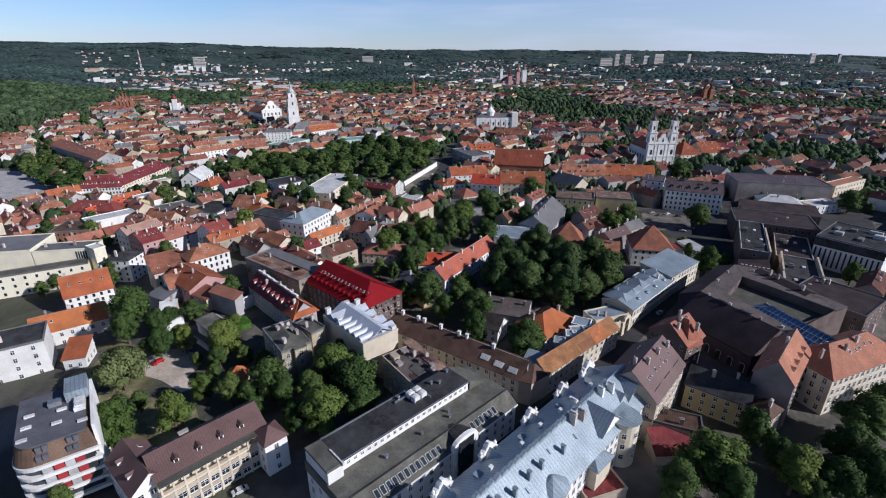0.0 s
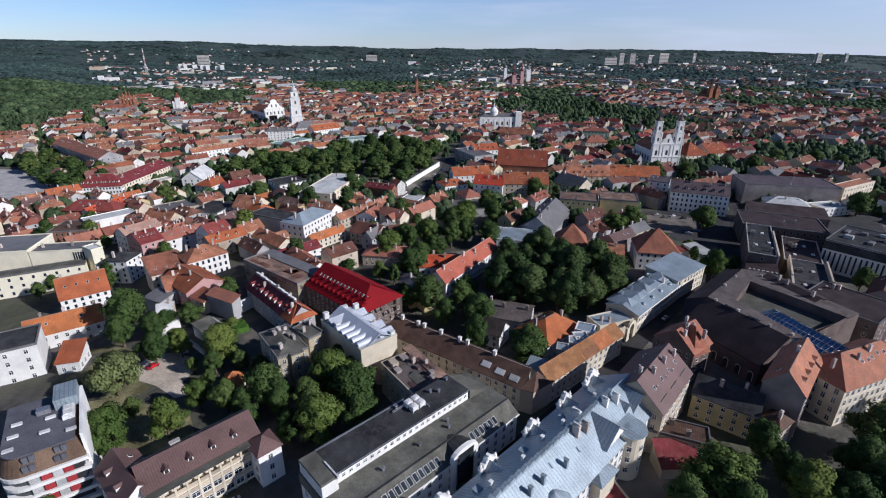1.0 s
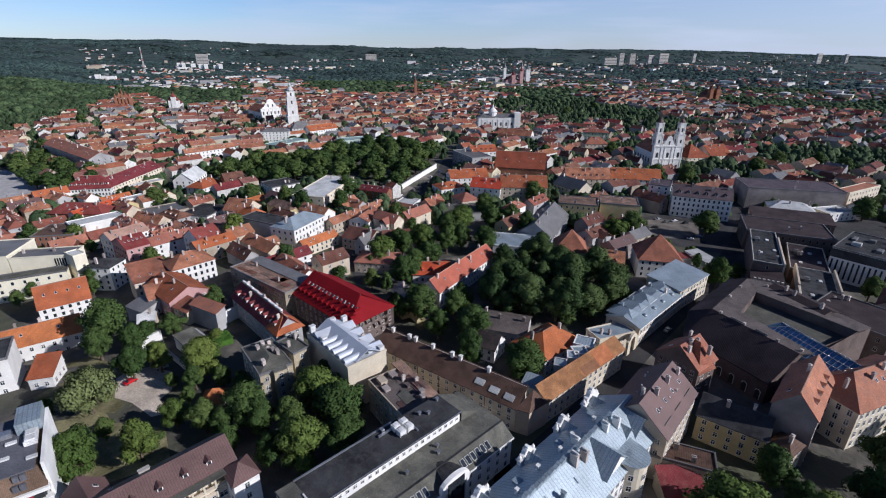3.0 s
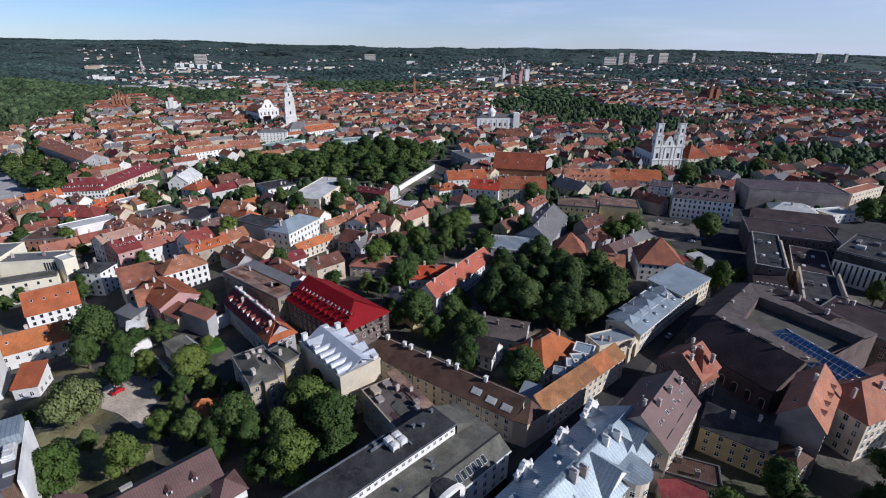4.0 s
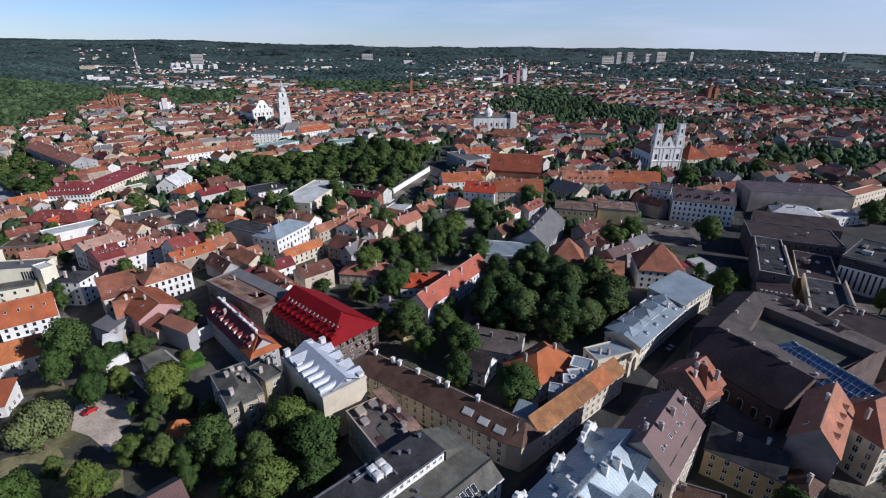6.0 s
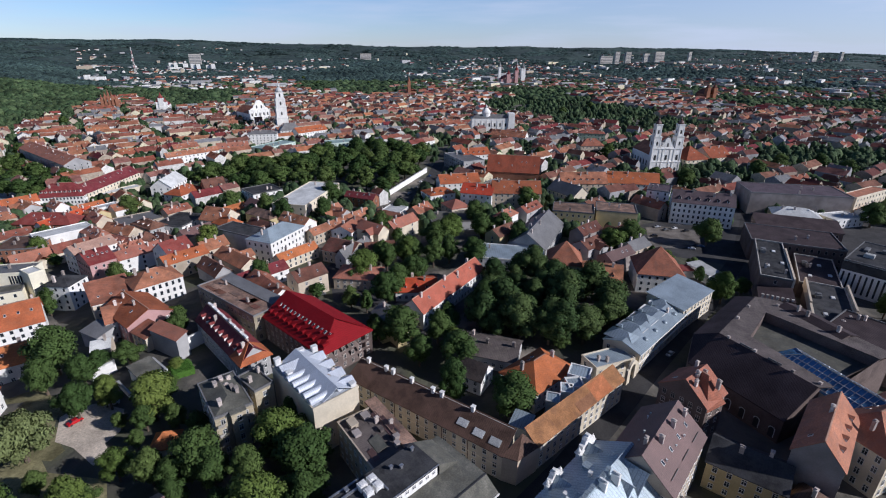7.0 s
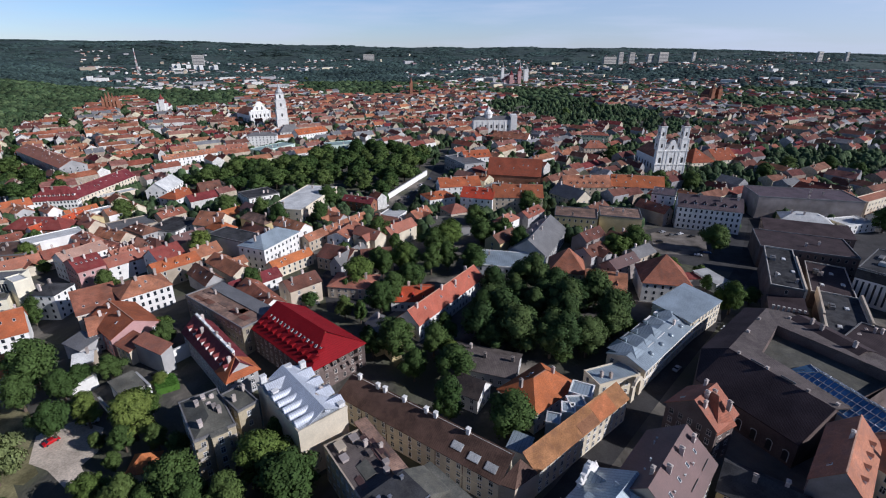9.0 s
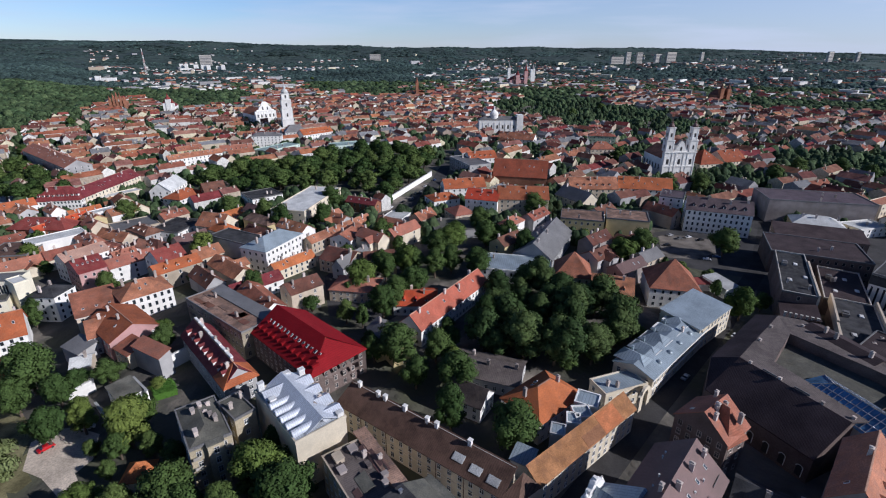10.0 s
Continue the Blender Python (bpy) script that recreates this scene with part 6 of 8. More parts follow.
# the white modern house with a rounded front
def modern_house():
    base = new("apartment_house")
    base.matrix_basis = pose(-110.4, 82.2, 0, 0, 0, 36)
    tagged(base, "modern apartment house, white balcony bands, brown mansard, dark flat roof", "apartment house")
    FOOT.append((-110.4, 97.0, 36, 20, 26))
    W, D = 17.5, 24.0

    def outline(k):
        r = 5.5
        pts = [(r - (r + k) * math.cos(q), r - (r + k) * math.sin(q)) for q in [math.pi / 2 * i / 7 for i in range(8)]]
        return pts + [(W + k, -k), (W + k, D), (-k, D)]

    part("body", prism(outline(-0.9), -3, 15.5), "glass", base, "dark glazed storeys")
    for i, z in enumerate((1.0, 4.2, 7.4, 10.6, 13.6)):
        part("balcony_band", prism(outline(0.25), z, z + 0.95), "white", base, "curved white balcony band")
    for z in (5.5, 8.7, 11.9):
        for x, m in ((9.0, "brickred"), (11.2, "felt_light"), (13.4, "brickred"), (6.6, "felt_light"), (15.4, "dark")):
            part("facade_panel", box(x - 1.0, -0.08, z, x + 1.0, 0.9, z + 1.7), m, base, "red and grey facade panel")
    part("mansard", prism(outline(0.0), 14.9, 19.6, 0.86, W / 2 + 1, D / 2 + 4), "mansard_tan", base, "brown mansard storey")
    for x, z in ((6.4, 15.5), (12.6, 15.5), (13.0, 17.5), (6.7, 17.5)):
        part("mansard_window", boxes((-1.25, -0.5, 0, -0.1, 2.2, 1.7), (0.1, -0.5, 0, 1.25, 2.2, 1.7), (-1.15, -0.56, 0.1, -0.2, -0.5, 1.55), (0.2, -0.56, 0.1, 1.15, -0.5, 1.55)), "slate", base, "grey framed mansard window", pose(x, 0.5 + (z - 15) * 0.45, z))
    part("roof", prism(outline(-1.4), 19.6, 19.9), "slate", base, "grey felt roof")
    part("side_wall", box(W - 0.2, 1.5, -3, W + 0.5, D, 20.6), "white", base, "white side wall")
    part("stair_head", prism([(W - 5.5, D - 8), (W - 0.3, D - 8), (W - 0.3, D), (W - 5.5, D)], 19.9, 23.0), "metal_blue", base, "pale blue rooftop stair head")
    for x, y in ((3, 5), (3.6, 10), (4, 15), (10, 8), (11, 13.5), (15.5, 5.5)):
        part("roof_light", boxes((-1.1, -0.5, 0, 1.1, 0.5, 0.45)), "frame", base, "white roof light", pose(x, y, 19.9))
    part("fan_unit", boxes((-1.3, -2.6, 0, 1.3, 2.6, 1.2), (-1.0, -2.2, 1.2, 1.0, -0.2, 1.5), (-1.0, 0.2, 1.2, 1.0, 2.2, 1.5)), "frame", base, "white rooftop fan unit", pose(W - 2.5, D - 11, 19.9))
    part("vent_box", boxes((-1.5, -1.0, 0, 1.5, 1.0, 1.3)), "steel", base, "", pose(9.5, D - 7, 19.9))


M["mansard_tan"] = material("mansard_tan", (0.19, 0.125, 0.085), 0.7, vary=0.15, stain=0.3, seam=0.3)
M["brickred"] = material("red_panel", (0.38, 0.04, 0.045), 0.6, stain=0.1)
modern_house()


# ---- churches ----
def tower(base, x, y, z0, tiers, mat="white", cap="metal_green", name="tower", openings="mid"):
    """Stacked storeys (side, height), each with a cornice and a round-headed opening on every face, under an onion cap."""
    t = part(name, box(-0.1, -0.1, z0, 0.1, 0.1, z0 + 0.1), mat, base, "", pose(x, y, 0))
    z = z0
    for s, h in tiers:
        part("storey", box(-s / 2, -s / 2, z, s / 2, s / 2, z + h), mat, t)
        part("cornice", box(-s / 2 - 0.5, -s / 2 - 0.5, z + h - 0.7, s / 2 + 0.5, s / 2 + 0.5, z + h), mat, t)
        for q in (0, 90, 180, 270):
            child("arched_window", ARCH[openings if s > 5 else "small"], t, pose(0, 0, 0, 0, 0, q) @ pose(0, -s / 2 - 0.02, z + h * 0.22))
            for e in (-1, 1):
                child("pilaster", PIL, t, pose(0, 0, 0, 0, 0, q) @ Matrix.Translation((e * (s / 2 - 0.45), -s / 2, z)) @ Matrix.Diagonal((1, 1, h, 1)))
        z += h
    s = tiers[-1][0] * 0.42
    part("cap", lathe([(s * 1.1, z), (s * 1.15, z + s * 0.5), (s * 0.8, z + s * 1.1), (s * 0.35, z + s * 1.5), (s * 0.42, z + s * 1.9), (s * 0.2, z + s * 2.3), (0.08, z + s * 3.6)], 10), cap, t, "dark metal onion cap")
    return z


PIL = shared("pilaster", *boxes((-0.35, -0.22, 0, 0.35, 0.05, 1)), [M["white"]])


def nave(base, L, W, h, r, roof, wall, y0):
    part("nave", box(-W / 2, y0, -3, W / 2, y0 + L, h), wall, base)
    part("nave_roof", gable(L + 0.6, W, h, r), roof, base, "", pose(0, y0 + L / 2, 0, 0, 0, 90))
    n = int(L / 6)
    for i in range(n):
        for s in (-1, 1):
            child("arched_window", ARCH["big"], base, pose(s * (W / 2 + 0.02), y0 + (i + 0.5) * L / n, h * 0.35, 0, 0, 90 * s))


def curved_gable(base, W, z, h, y, mat="white"):
    w = W / 2
    pts = [(-w, 0), (w, 0), (w, h * 0.12), (w * 0.75, h * 0.2), (w * 0.6, h * 0.5), (w * 0.42, h * 0.62), (w * 0.36, h * 0.85), (0.15 * w, h), (-0.15 * w, h), (-w * 0.36, h * 0.85), (-w * 0.42, h * 0.62), (-w * 0.6, h * 0.5), (-w * 0.75, h * 0.2), (-w, h * 0.12)]
    n = len(pts)
    v = [(p, y - 0.8, z + q) for p, q in pts] + [(p, y + 0.8, z + q) for p, q in pts]
    part("gable", (v, [tuple(range(n)), tuple(range(2 * n - 1, n - 1, -1))] + [(i, n + i, n + (i + 1) % n, (i + 1) % n) for i in range(n)]), mat, base, "curved baroque gable")


def twin_church():
    base = new("church")
    base.matrix_basis = pose(206, 488, ground(206, 488), 0, 0, 5)
    tagged(base, "white baroque church with two tall towers", "church")
    FOOT.append((203, 512, 5, 28, 60))
    part("facade", box(-14.5, 0, -3, 14.5, 4, 25), "white", base)
    for z in (11.5, 24.0):
        part("cornice", box(-15.1, -0.6, z, 15.1, 0, z + 0.9), "white", base)
    for z in (1.5, 13.5):
        for x in (-10.6, 0, 10.6):
            child("arched_window", ARCH["big"], base, pose(x, -0.02, z))
        for x in (-14, -7.2, -3.6, 3.6, 7.2, 14):
            child("pilaster", PIL, base, Matrix.Translation((x, 0, z - 2.2)) @ Matrix.Diagonal((1.4, 1.6, 12, 1)))
    curved_gable(base, 12.5, 25, 9, 0.8)
    child("arched_window", ARCH["mid"], base, pose(0, -0.03, 26))
    for x in (-10.8, 10.8):
        tower(base, x, 3.3, 25, [(7.0, 10.5), (5.4, 11.0)], cap="metal_brown")
    nave(base, 42, 23, 17, 8, "tile_brown", "white", 4)


twin_church()


def bell_tower():
    x, y = -268, 825
    base = new("bell_tower")
    base.matrix_basis = pose(x, y, ground(x, y), 0, 0, 25)
    tagged(base, "tall white baroque bell tower in four storeys", "bell tower")
    FOOT.append((x, y, 25, 18, 18))
    tower(base, 0, 0, -2, [(17.5, 20), (16, 16), (14.5, 13), (11.5, 9)], cap="felt_light", openings="big")


bell_tower()


def white_church():
    x, y = -318, 866
    base = new("church")
    base.matrix_basis = pose(x, y, ground(x, y), 0, 0, 44)
    tagged(base, "white baroque church with a curved gable and red nave roof", "church")
    FOOT.append((x - 22, y + 25, 44, 38, 72))
    part("facade", box(-18, 0, -3, 18, 3, 24), "white", base)
    curved_gable(base, 30, 24, 15, 0.8)
    for q in (-4, 4):
        child("arched_window", ARCH["big"], base, pose(q, -0.03, 26))
    for z in (2, 14):
        part("cornice", box(-18.6, -0.6, z + 9.5, 18.6, 0, z + 10.3), "white", base)
        for q in (-13.5, -7, 0, 7, 13.5):
            child("arched_window", ARCH["big"], base, pose(q, -0.02, z))
        for q in (-17.2, -10.2, -3.5, 3.5, 10.2, 17.2):
            child("pilaster", PIL, base, Matrix.Translation((q, 0, z - 2)) @ Matrix.Diagonal((2.0, 2.5, 11.5, 1)))
    nave(base, 62, 28, 17, 10, "tile_brown", "white", 3)


white_church()


def domed_church():
    x, y = 64, 760
    base = new("church")
    base.matrix_basis = pose(x, y, ground(x, y), 0, 0, 4)
    tagged(base, "long white church with a dark roof and a domed lantern", "church")
    FOOT.append((x, y + 8, 4, 62, 24))
    part("nave", box(-30, 0, -3, 30, 16, 22), "white", base)
    part("nave_roof", hip(60, 16, 22, 4.5), "metal_grey", base, "", pose(0, 8, 0))
    for i in range(6):
        child("arched_window", ARCH["big"], base, pose(-20 + i * 8, -0.02, 10))
        child("pilaster", PIL, base, Matrix.Translation((-24 + i * 8, 0, 0)) @ Matrix.Diagonal((1.6, 2, 19, 1)))
    part("end_tower", box(24, -2, -3, 33, 12, 29), "white", base)
    part("drum", lathe([(6, 22), (6, 29), (6.6, 29.3), (5.4, 32), (3, 34.5), (1.2, 35.5), (1.2, 38), (0.2, 41)], 14), "white", base, "pale domed lantern", pose(-8, 8, 0))


domed_church()


def spire_church(x, y, deg, wall, roof, h, label, spires, wide=14):
    base = new("church")
    base.matrix_basis = pose(x, y, terrain(x, y), 0, 0, deg)
    tagged(base, label, "church")
    FOOT.append((x, y + 10, deg, wide + 16, 50))
    nave(base, 34, wide, h * 0.45, h * 0.25, roof, wall, 0)
    for sx, top, w in spires:
        part("tower", box(-w / 2, -w / 2, -3, w / 2, w / 2, top * 0.72), wall, base, "", pose(sx, 0, 0))
        part("spire", lathe([(w * 0.6, top * 0.72), (w * 0.55, top * 0.76), (w * 0.22, top * 0.86), (0.1, top)], 8), roof, base, "", pose(sx, 0, 0))


spire_church(-700, 1058, 25, "brick", "tile_brown", 34, "red brick gothic church with stepped spires", [(-13, 30, 5), (-6, 36, 4), (0, 40, 4), (6, 36, 4), (13, 30, 5)], 30)
spire_church(-566, 1012, 20, "white", "tile_maroon", 30, "small white baroque church with red roofs", [(-7, 28, 6), (0, 38, 9), (7, 28, 6)], 22)
spire_church(182, 1640, 10, "pink", "tile_maroon", 46, "pale pink church far across the town", [(0, 50, 12), (26, 66, 10)], 44)
spire_church(215, 1790, 10, "white", "metal_grey", 40, "pale church towers far across the town", [(-48, 70, 9), (34, 64, 14), (12, 74, 8)], 26)
spire_church(-95, 1330, 15, "brick", "tile_brown", 30, "brick church with a thin tower", [(-9, 50, 7)], 20)
spire_church(612, 1230, 15, "brick", "tile_dark", 36, "dark red brick church", [(-9, 42, 9), (9, 42, 9)], 22)


# ---- far landmarks ----
def high_rise(x, y, w, d, top):
    base = new("apartment_block")
    h = top - terrain(x, y)
    base.matrix_basis = pose(x, y, terrain(x, y), 0, 0, 20)
    tagged(base, "distant pale concrete apartment block", "apartment block", "apartment blocks on the horizon")
    part("wall", box(-w / 2, -d / 2, -6, w / 2, d / 2, h), "stone" if h > 45 else "white", base)
    part("roof", box(-w / 2 + 0.4, -d / 2 + 0.4, h, w / 2 - 0.4, d / 2 - 0.4, h + 1.6), "felt_grey", base)
    for i in range(int(h / 9) if h > 45 else 1):
        part("window_band", box(-w / 2 + 1.5, -d / 2 - 0.2, 3 + i * 9, w / 2 - 1.5, -d / 2 + 0.3, 6.5 + i * 9), "slate", base)


high_rise(1163, 3700, 36, 16, 83)
high_rise(1246, 3720, 44, 16, 81)
high_rise(1350, 3650, 47, 16, 73)
high_rise(1436, 3650, 74, 16, 85)
high_rise(1893, 4200, 27, 16, 82)
high_rise(2528, 3700, 43, 16, 93)
high_rise(2862, 3900, 25, 16, 90)
high_rise(-1667, 3400, 71, 16, 54)
high_rise(-666, 4100, 85, 16, 54)
high_rise(970, 3300, 89, 16, 59)
high_rise(-1498, 2784, 17, 14, 20)
high_rise(-1469, 2779, 16, 14, 20)
high_rise(-1440, 2825, 22, 14, 16)
high_rise(-1328, 2683, 20, 14, 20)
high_rise(-1299, 2680, 17, 14, 20)
high_rise(-1269, 2726, 22, 14, 13)
high_rise(-1240, 2718, 18, 14, 19)
high_rise(-51, 2698, 22, 14, -4)
high_rise(-22, 2713, 17, 14, -1)
high_rise(7, 2700, 20, 14, 4)
high_rise(-135, 2298, 12, 14, -1)
high_rise(-113, 2322, 15, 14, 6)
high_rise(-1303, 1825, 17, 14, 4)
high_rise(-1279, 1821, 17, 14, 10)
high_rise(-1243, 1806, 23, 14, 6)
high_rise(-1207, 1788, 27, 14, 7)
high_rise(1550, 2923, 20, 14, 2)
high_rise(1578, 2952, 19, 14, 1)
high_rise(1607, 2980, 17, 14, 0)
high_rise(1635, 2932, 20, 14, 2)
high_rise(1664, 2941, 21, 14, 1)
high_rise(1692, 2954, 22, 14, 4)
high_rise(1721, 2924, 17, 14, -4)
high_rise(1749, 2957, 17, 14, 1)
high_rise(1778, 2931, 19, 14, 4)
high_rise(1806, 2962, 22, 14, -6)


def mast(x, y, h):
    base = new("radio_mast")
    h -= terrain(x, y)
    base.matrix_basis = pose(x, y, terrain(x, y))
    tagged(base, "dull red lattice mast before wooded hills", "mast")
    n = 8
    for i in range(n):
        z0, z1 = h * i / n, h * (i + 1) / n
        w0, w1 = 6.5 * (1 - 0.88 * i / n), 6.5 * (1 - 0.88 * (i + 1) / n)
        v, f = [], []
        for sx, sy in ((-1, -1), (1, -1), (1, 1), (-1, 1)):
            k = len(v)
            c0, c1 = (sx * w0 / 2, sy * w0 / 2), (sx * w1 / 2, sy * w1 / 2)
            for (cx, cy), z in ((c0, z0), (c1, z1)):
                v += [(cx - 0.4, cy - 0.4, z), (cx + 0.4, cy - 0.4, z), (cx + 0.4, cy + 0.4, z), (cx - 0.4, cy + 0.4, z)]
            f += [(k + j, k + (j + 1) % 4, k + 4 + (j + 1) % 4, k + 4 + j) for j in range(4)]
        part("mast_section", (v, f), "pink" if i % 2 == 0 else "white", base)


mast(-1350, 2222, 100)


# ---- the long white park wall ----
def park_wall():
    base = new("park_wall")
    (x0, y0), (x1, y1) = (-50.0, 391.1), (-19.4, 486.4)
    d = math.hypot(x1 - x0, y1 - y0)
    base.matrix_basis = pose(x0, y0, ground(x0, y0), 0, 0, math.degrees(math.atan2(y1 - y0, x1 - x0)))
    tagged(base, "long white plastered park wall with a coping", "wall")
    part("wall", box(0, -0.3, -2, d, 0.3, 4.2), "white", base)
    part("coping", box(-0.2, -0.55, 4.2, d + 0.2, 0.55, 4.45), "felt_light", base)


park_wall()


def garden_wall(x0, y0, x1, y1, h):
    base = new("garden_wall")
    d = math.hypot(x1 - x0, y1 - y0)
    base.matrix_basis = pose(x0, y0, ground(x0, y0), 0, 0, math.degrees(math.atan2(y1 - y0, x1 - x0)))
    tagged(base, "white plastered garden wall between yards", "wall", "garden walls")
    part("wall", box(0, -0.25, -3, d, 0.25, h - 0.15), "white", base)
    part("coping", box(-0.1, -0.38, h - 0.15, d + 0.1, 0.38, h), "felt_light", base, "pale coping")


for row in ((-100.0, 186.5, -95.5, 194.2, 6), (-122.6, 168.0, -118.7, 175.0, 5), (-105.3, 176.4, -96.3, 169.5, 5.2), (-112.3, 166.2, -99.6, 156.4, 2.5)):
    garden_wall(*row)


# ---- cars ----
CAR_PAINT = [material("car_" + n, c, 0.3, metal=0.2, stain=0.04, bump=0.0) for n, c in (("white", (0.75, 0.75, 0.75)), ("silver", (0.42, 0.43, 0.45)), ("black", (0.02, 0.02, 0.022)), ("red", (0.5, 0.01, 0.015)), ("blue", (0.03, 0.08, 0.22)), ("grey", (0.14, 0.145, 0.15)))]


def car_mesh(kind):
    s = [(-2.15, 0.35), (-2.15, 0.85), (-1.9, 0.98), (-1.35, 1.0), (-0.75, 1.45), (0.75, 1.48), (1.35, 1.02), (2.0, 0.85), (2.15, 0.6), (2.15, 0.35)]
    n = len(s)
    v = [(x, -0.86 + (0.16 if z > 1.1 else 0), z) for x, z in s] + [(x, 0.86 - (0.16 if z > 1.1 else 0), z) for x, z in s]
    f = [tuple(range(n)), tuple(range(2 * n - 1, n - 1, -1))] + [(i, n + i, n + (i + 1) % n, (i + 1) % n) for i in range(n)]
    return shared("body", v, f, [CAR_PAINT[kind], M["glass"]], [0, 0] + [1 if i in (3, 5) else 0 for i in range(n)])


CARS = [car_mesh(i) for i in range(6)]
WHEEL = shared("wheel", *(lambda r: ([(a, y, b) for y in (-0.11, 0.11) for a, b in r], [tuple(range(12)), tuple(range(23, 11, -1))] + [(i, 12 + i, 12 + (i + 1) % 12, (i + 1) % 12) for i in range(12)]))(ring(0.33, 12)), [M["dark"]])
GLASSES = shared("side_window", *boxes((-0.95, -0.75, 1.02, 1.0, 0.75, 1.38)), [M["glass"]])
PAINTS = ("white", "silver", "black", "red", "blue", "grey")


def car(x, y, deg, kind):
    base = new("car")
    base.matrix_basis = pose(x, y, ground(x, y) + 0.06, 0, 0, deg)
    tagged(base, PAINTS[kind] + " parked passenger car on the ground", "car", "parked cars")
    child("body", CARS[kind], base, Matrix())
    child("side_window", GLASSES, base, Matrix.Diagonal((1, 1.03, 1, 1)))
    for wx in (-1.35, 1.35):
        for wy in (-0.8, 0.8):
            child("wheel", WHEEL, base, pose(wx, wy, 0.33))


def van(x, y, deg):
    base = new("van")
    base.matrix_basis = pose(x, y, ground(x, y) + 0.06, 0, 0, deg)
    tagged(base, "white box van parked at the street corner", "van")
    part("cargo_box", stepped([(2.3, 1.1, 0.6), (2.35, 1.15, 0.7), (2.35, 1.15, 2.9), (2.25, 1.05, 3.0)]), "white", base, "", pose(-0.6, 0, 0))
    v = [(a, c, d) for c in (-1.0, 1.0) for a, d in ((1.8, 0.5), (3.5, 0.5), (3.5, 1.2), (2.9, 2.1), (1.8, 2.2))]
    part("cab", (v, [(0, 1, 2, 3, 4), (9, 8, 7, 6, 5)] + [(i, 5 + i, 5 + (i + 1) % 5, (i + 1) % 5) for i in range(5)]), "frame", base)
    part("windscreen", ([(3.53, -0.85, 1.25), (3.53, 0.85, 1.25), (2.95, 0.85, 2.05), (2.95, -0.85, 2.05)], [(0, 1, 2, 3)]), "glass", base)
    for wx in (-1.8, 2.6):
        for wy in (-0.95, 0.95):
            child("wheel", WHEEL, base, pose(wx, wy, 0.33))


van(139.5, 268.6, 25)
van(134.5, 272.6, 65)
car(-115.0, 148.3, 60, 3)
car(-61.0, 91.6, 40, 0)
car(-44.0, 385.7, 70, 0)
car(-36.4, 400.4, 72, 2)
car(-30.2, 409.1, 72, 1)
car(-25.2, 427.3, 72, 5)
car(-22.8, 447.2, 72, 0)
car(-18.9, 439.2, 72, 2)
car(-16.0, 469.6, 72, 4)
car(-28.8, 423.4, 72, 5)
car(141.7, 336.9, 20, 1)
car(145.2, 331.4, 20, 5)
car(152.0, 333.9, 20, 0)
car(157.7, 329.7, 20, 2)
car(154.7, 302.9, -20, 4)
car(147.6, 298.9, -20, 0)
car(133.4, 320.0, 10, 2)
car(-329.0, 379.9, 5, 0)
car(-324.8, 383.1, 5, 2)
car(-337.1, 370.8, 5, 1)
car(-330.9, 374.0, 5, 5)
car(-341.1, 367.8, 5, 0)
car(-320.5, 386.4, 5, 3)
car(-62.2, 152.4, 30, 2)
car(-101.8, 180.9, -30, 2)
car(-99.5, 181.8, -30, 1)
car(122.1, 219.1, 43, 0)
car(130.2, 224.8, 43, 2)
car(89.7, 190.1, 43, 1)
car(-80.2, 252.5, -20, 0)
car(-73.1, 243.2, -20, 0)
car(-58.2, 235.4, 20, 5)
car(-108.7, 156.9, 30, 1)
car(-69.1, 244.7, -20, 0)
car(135.1, 274.4, 0, 3)



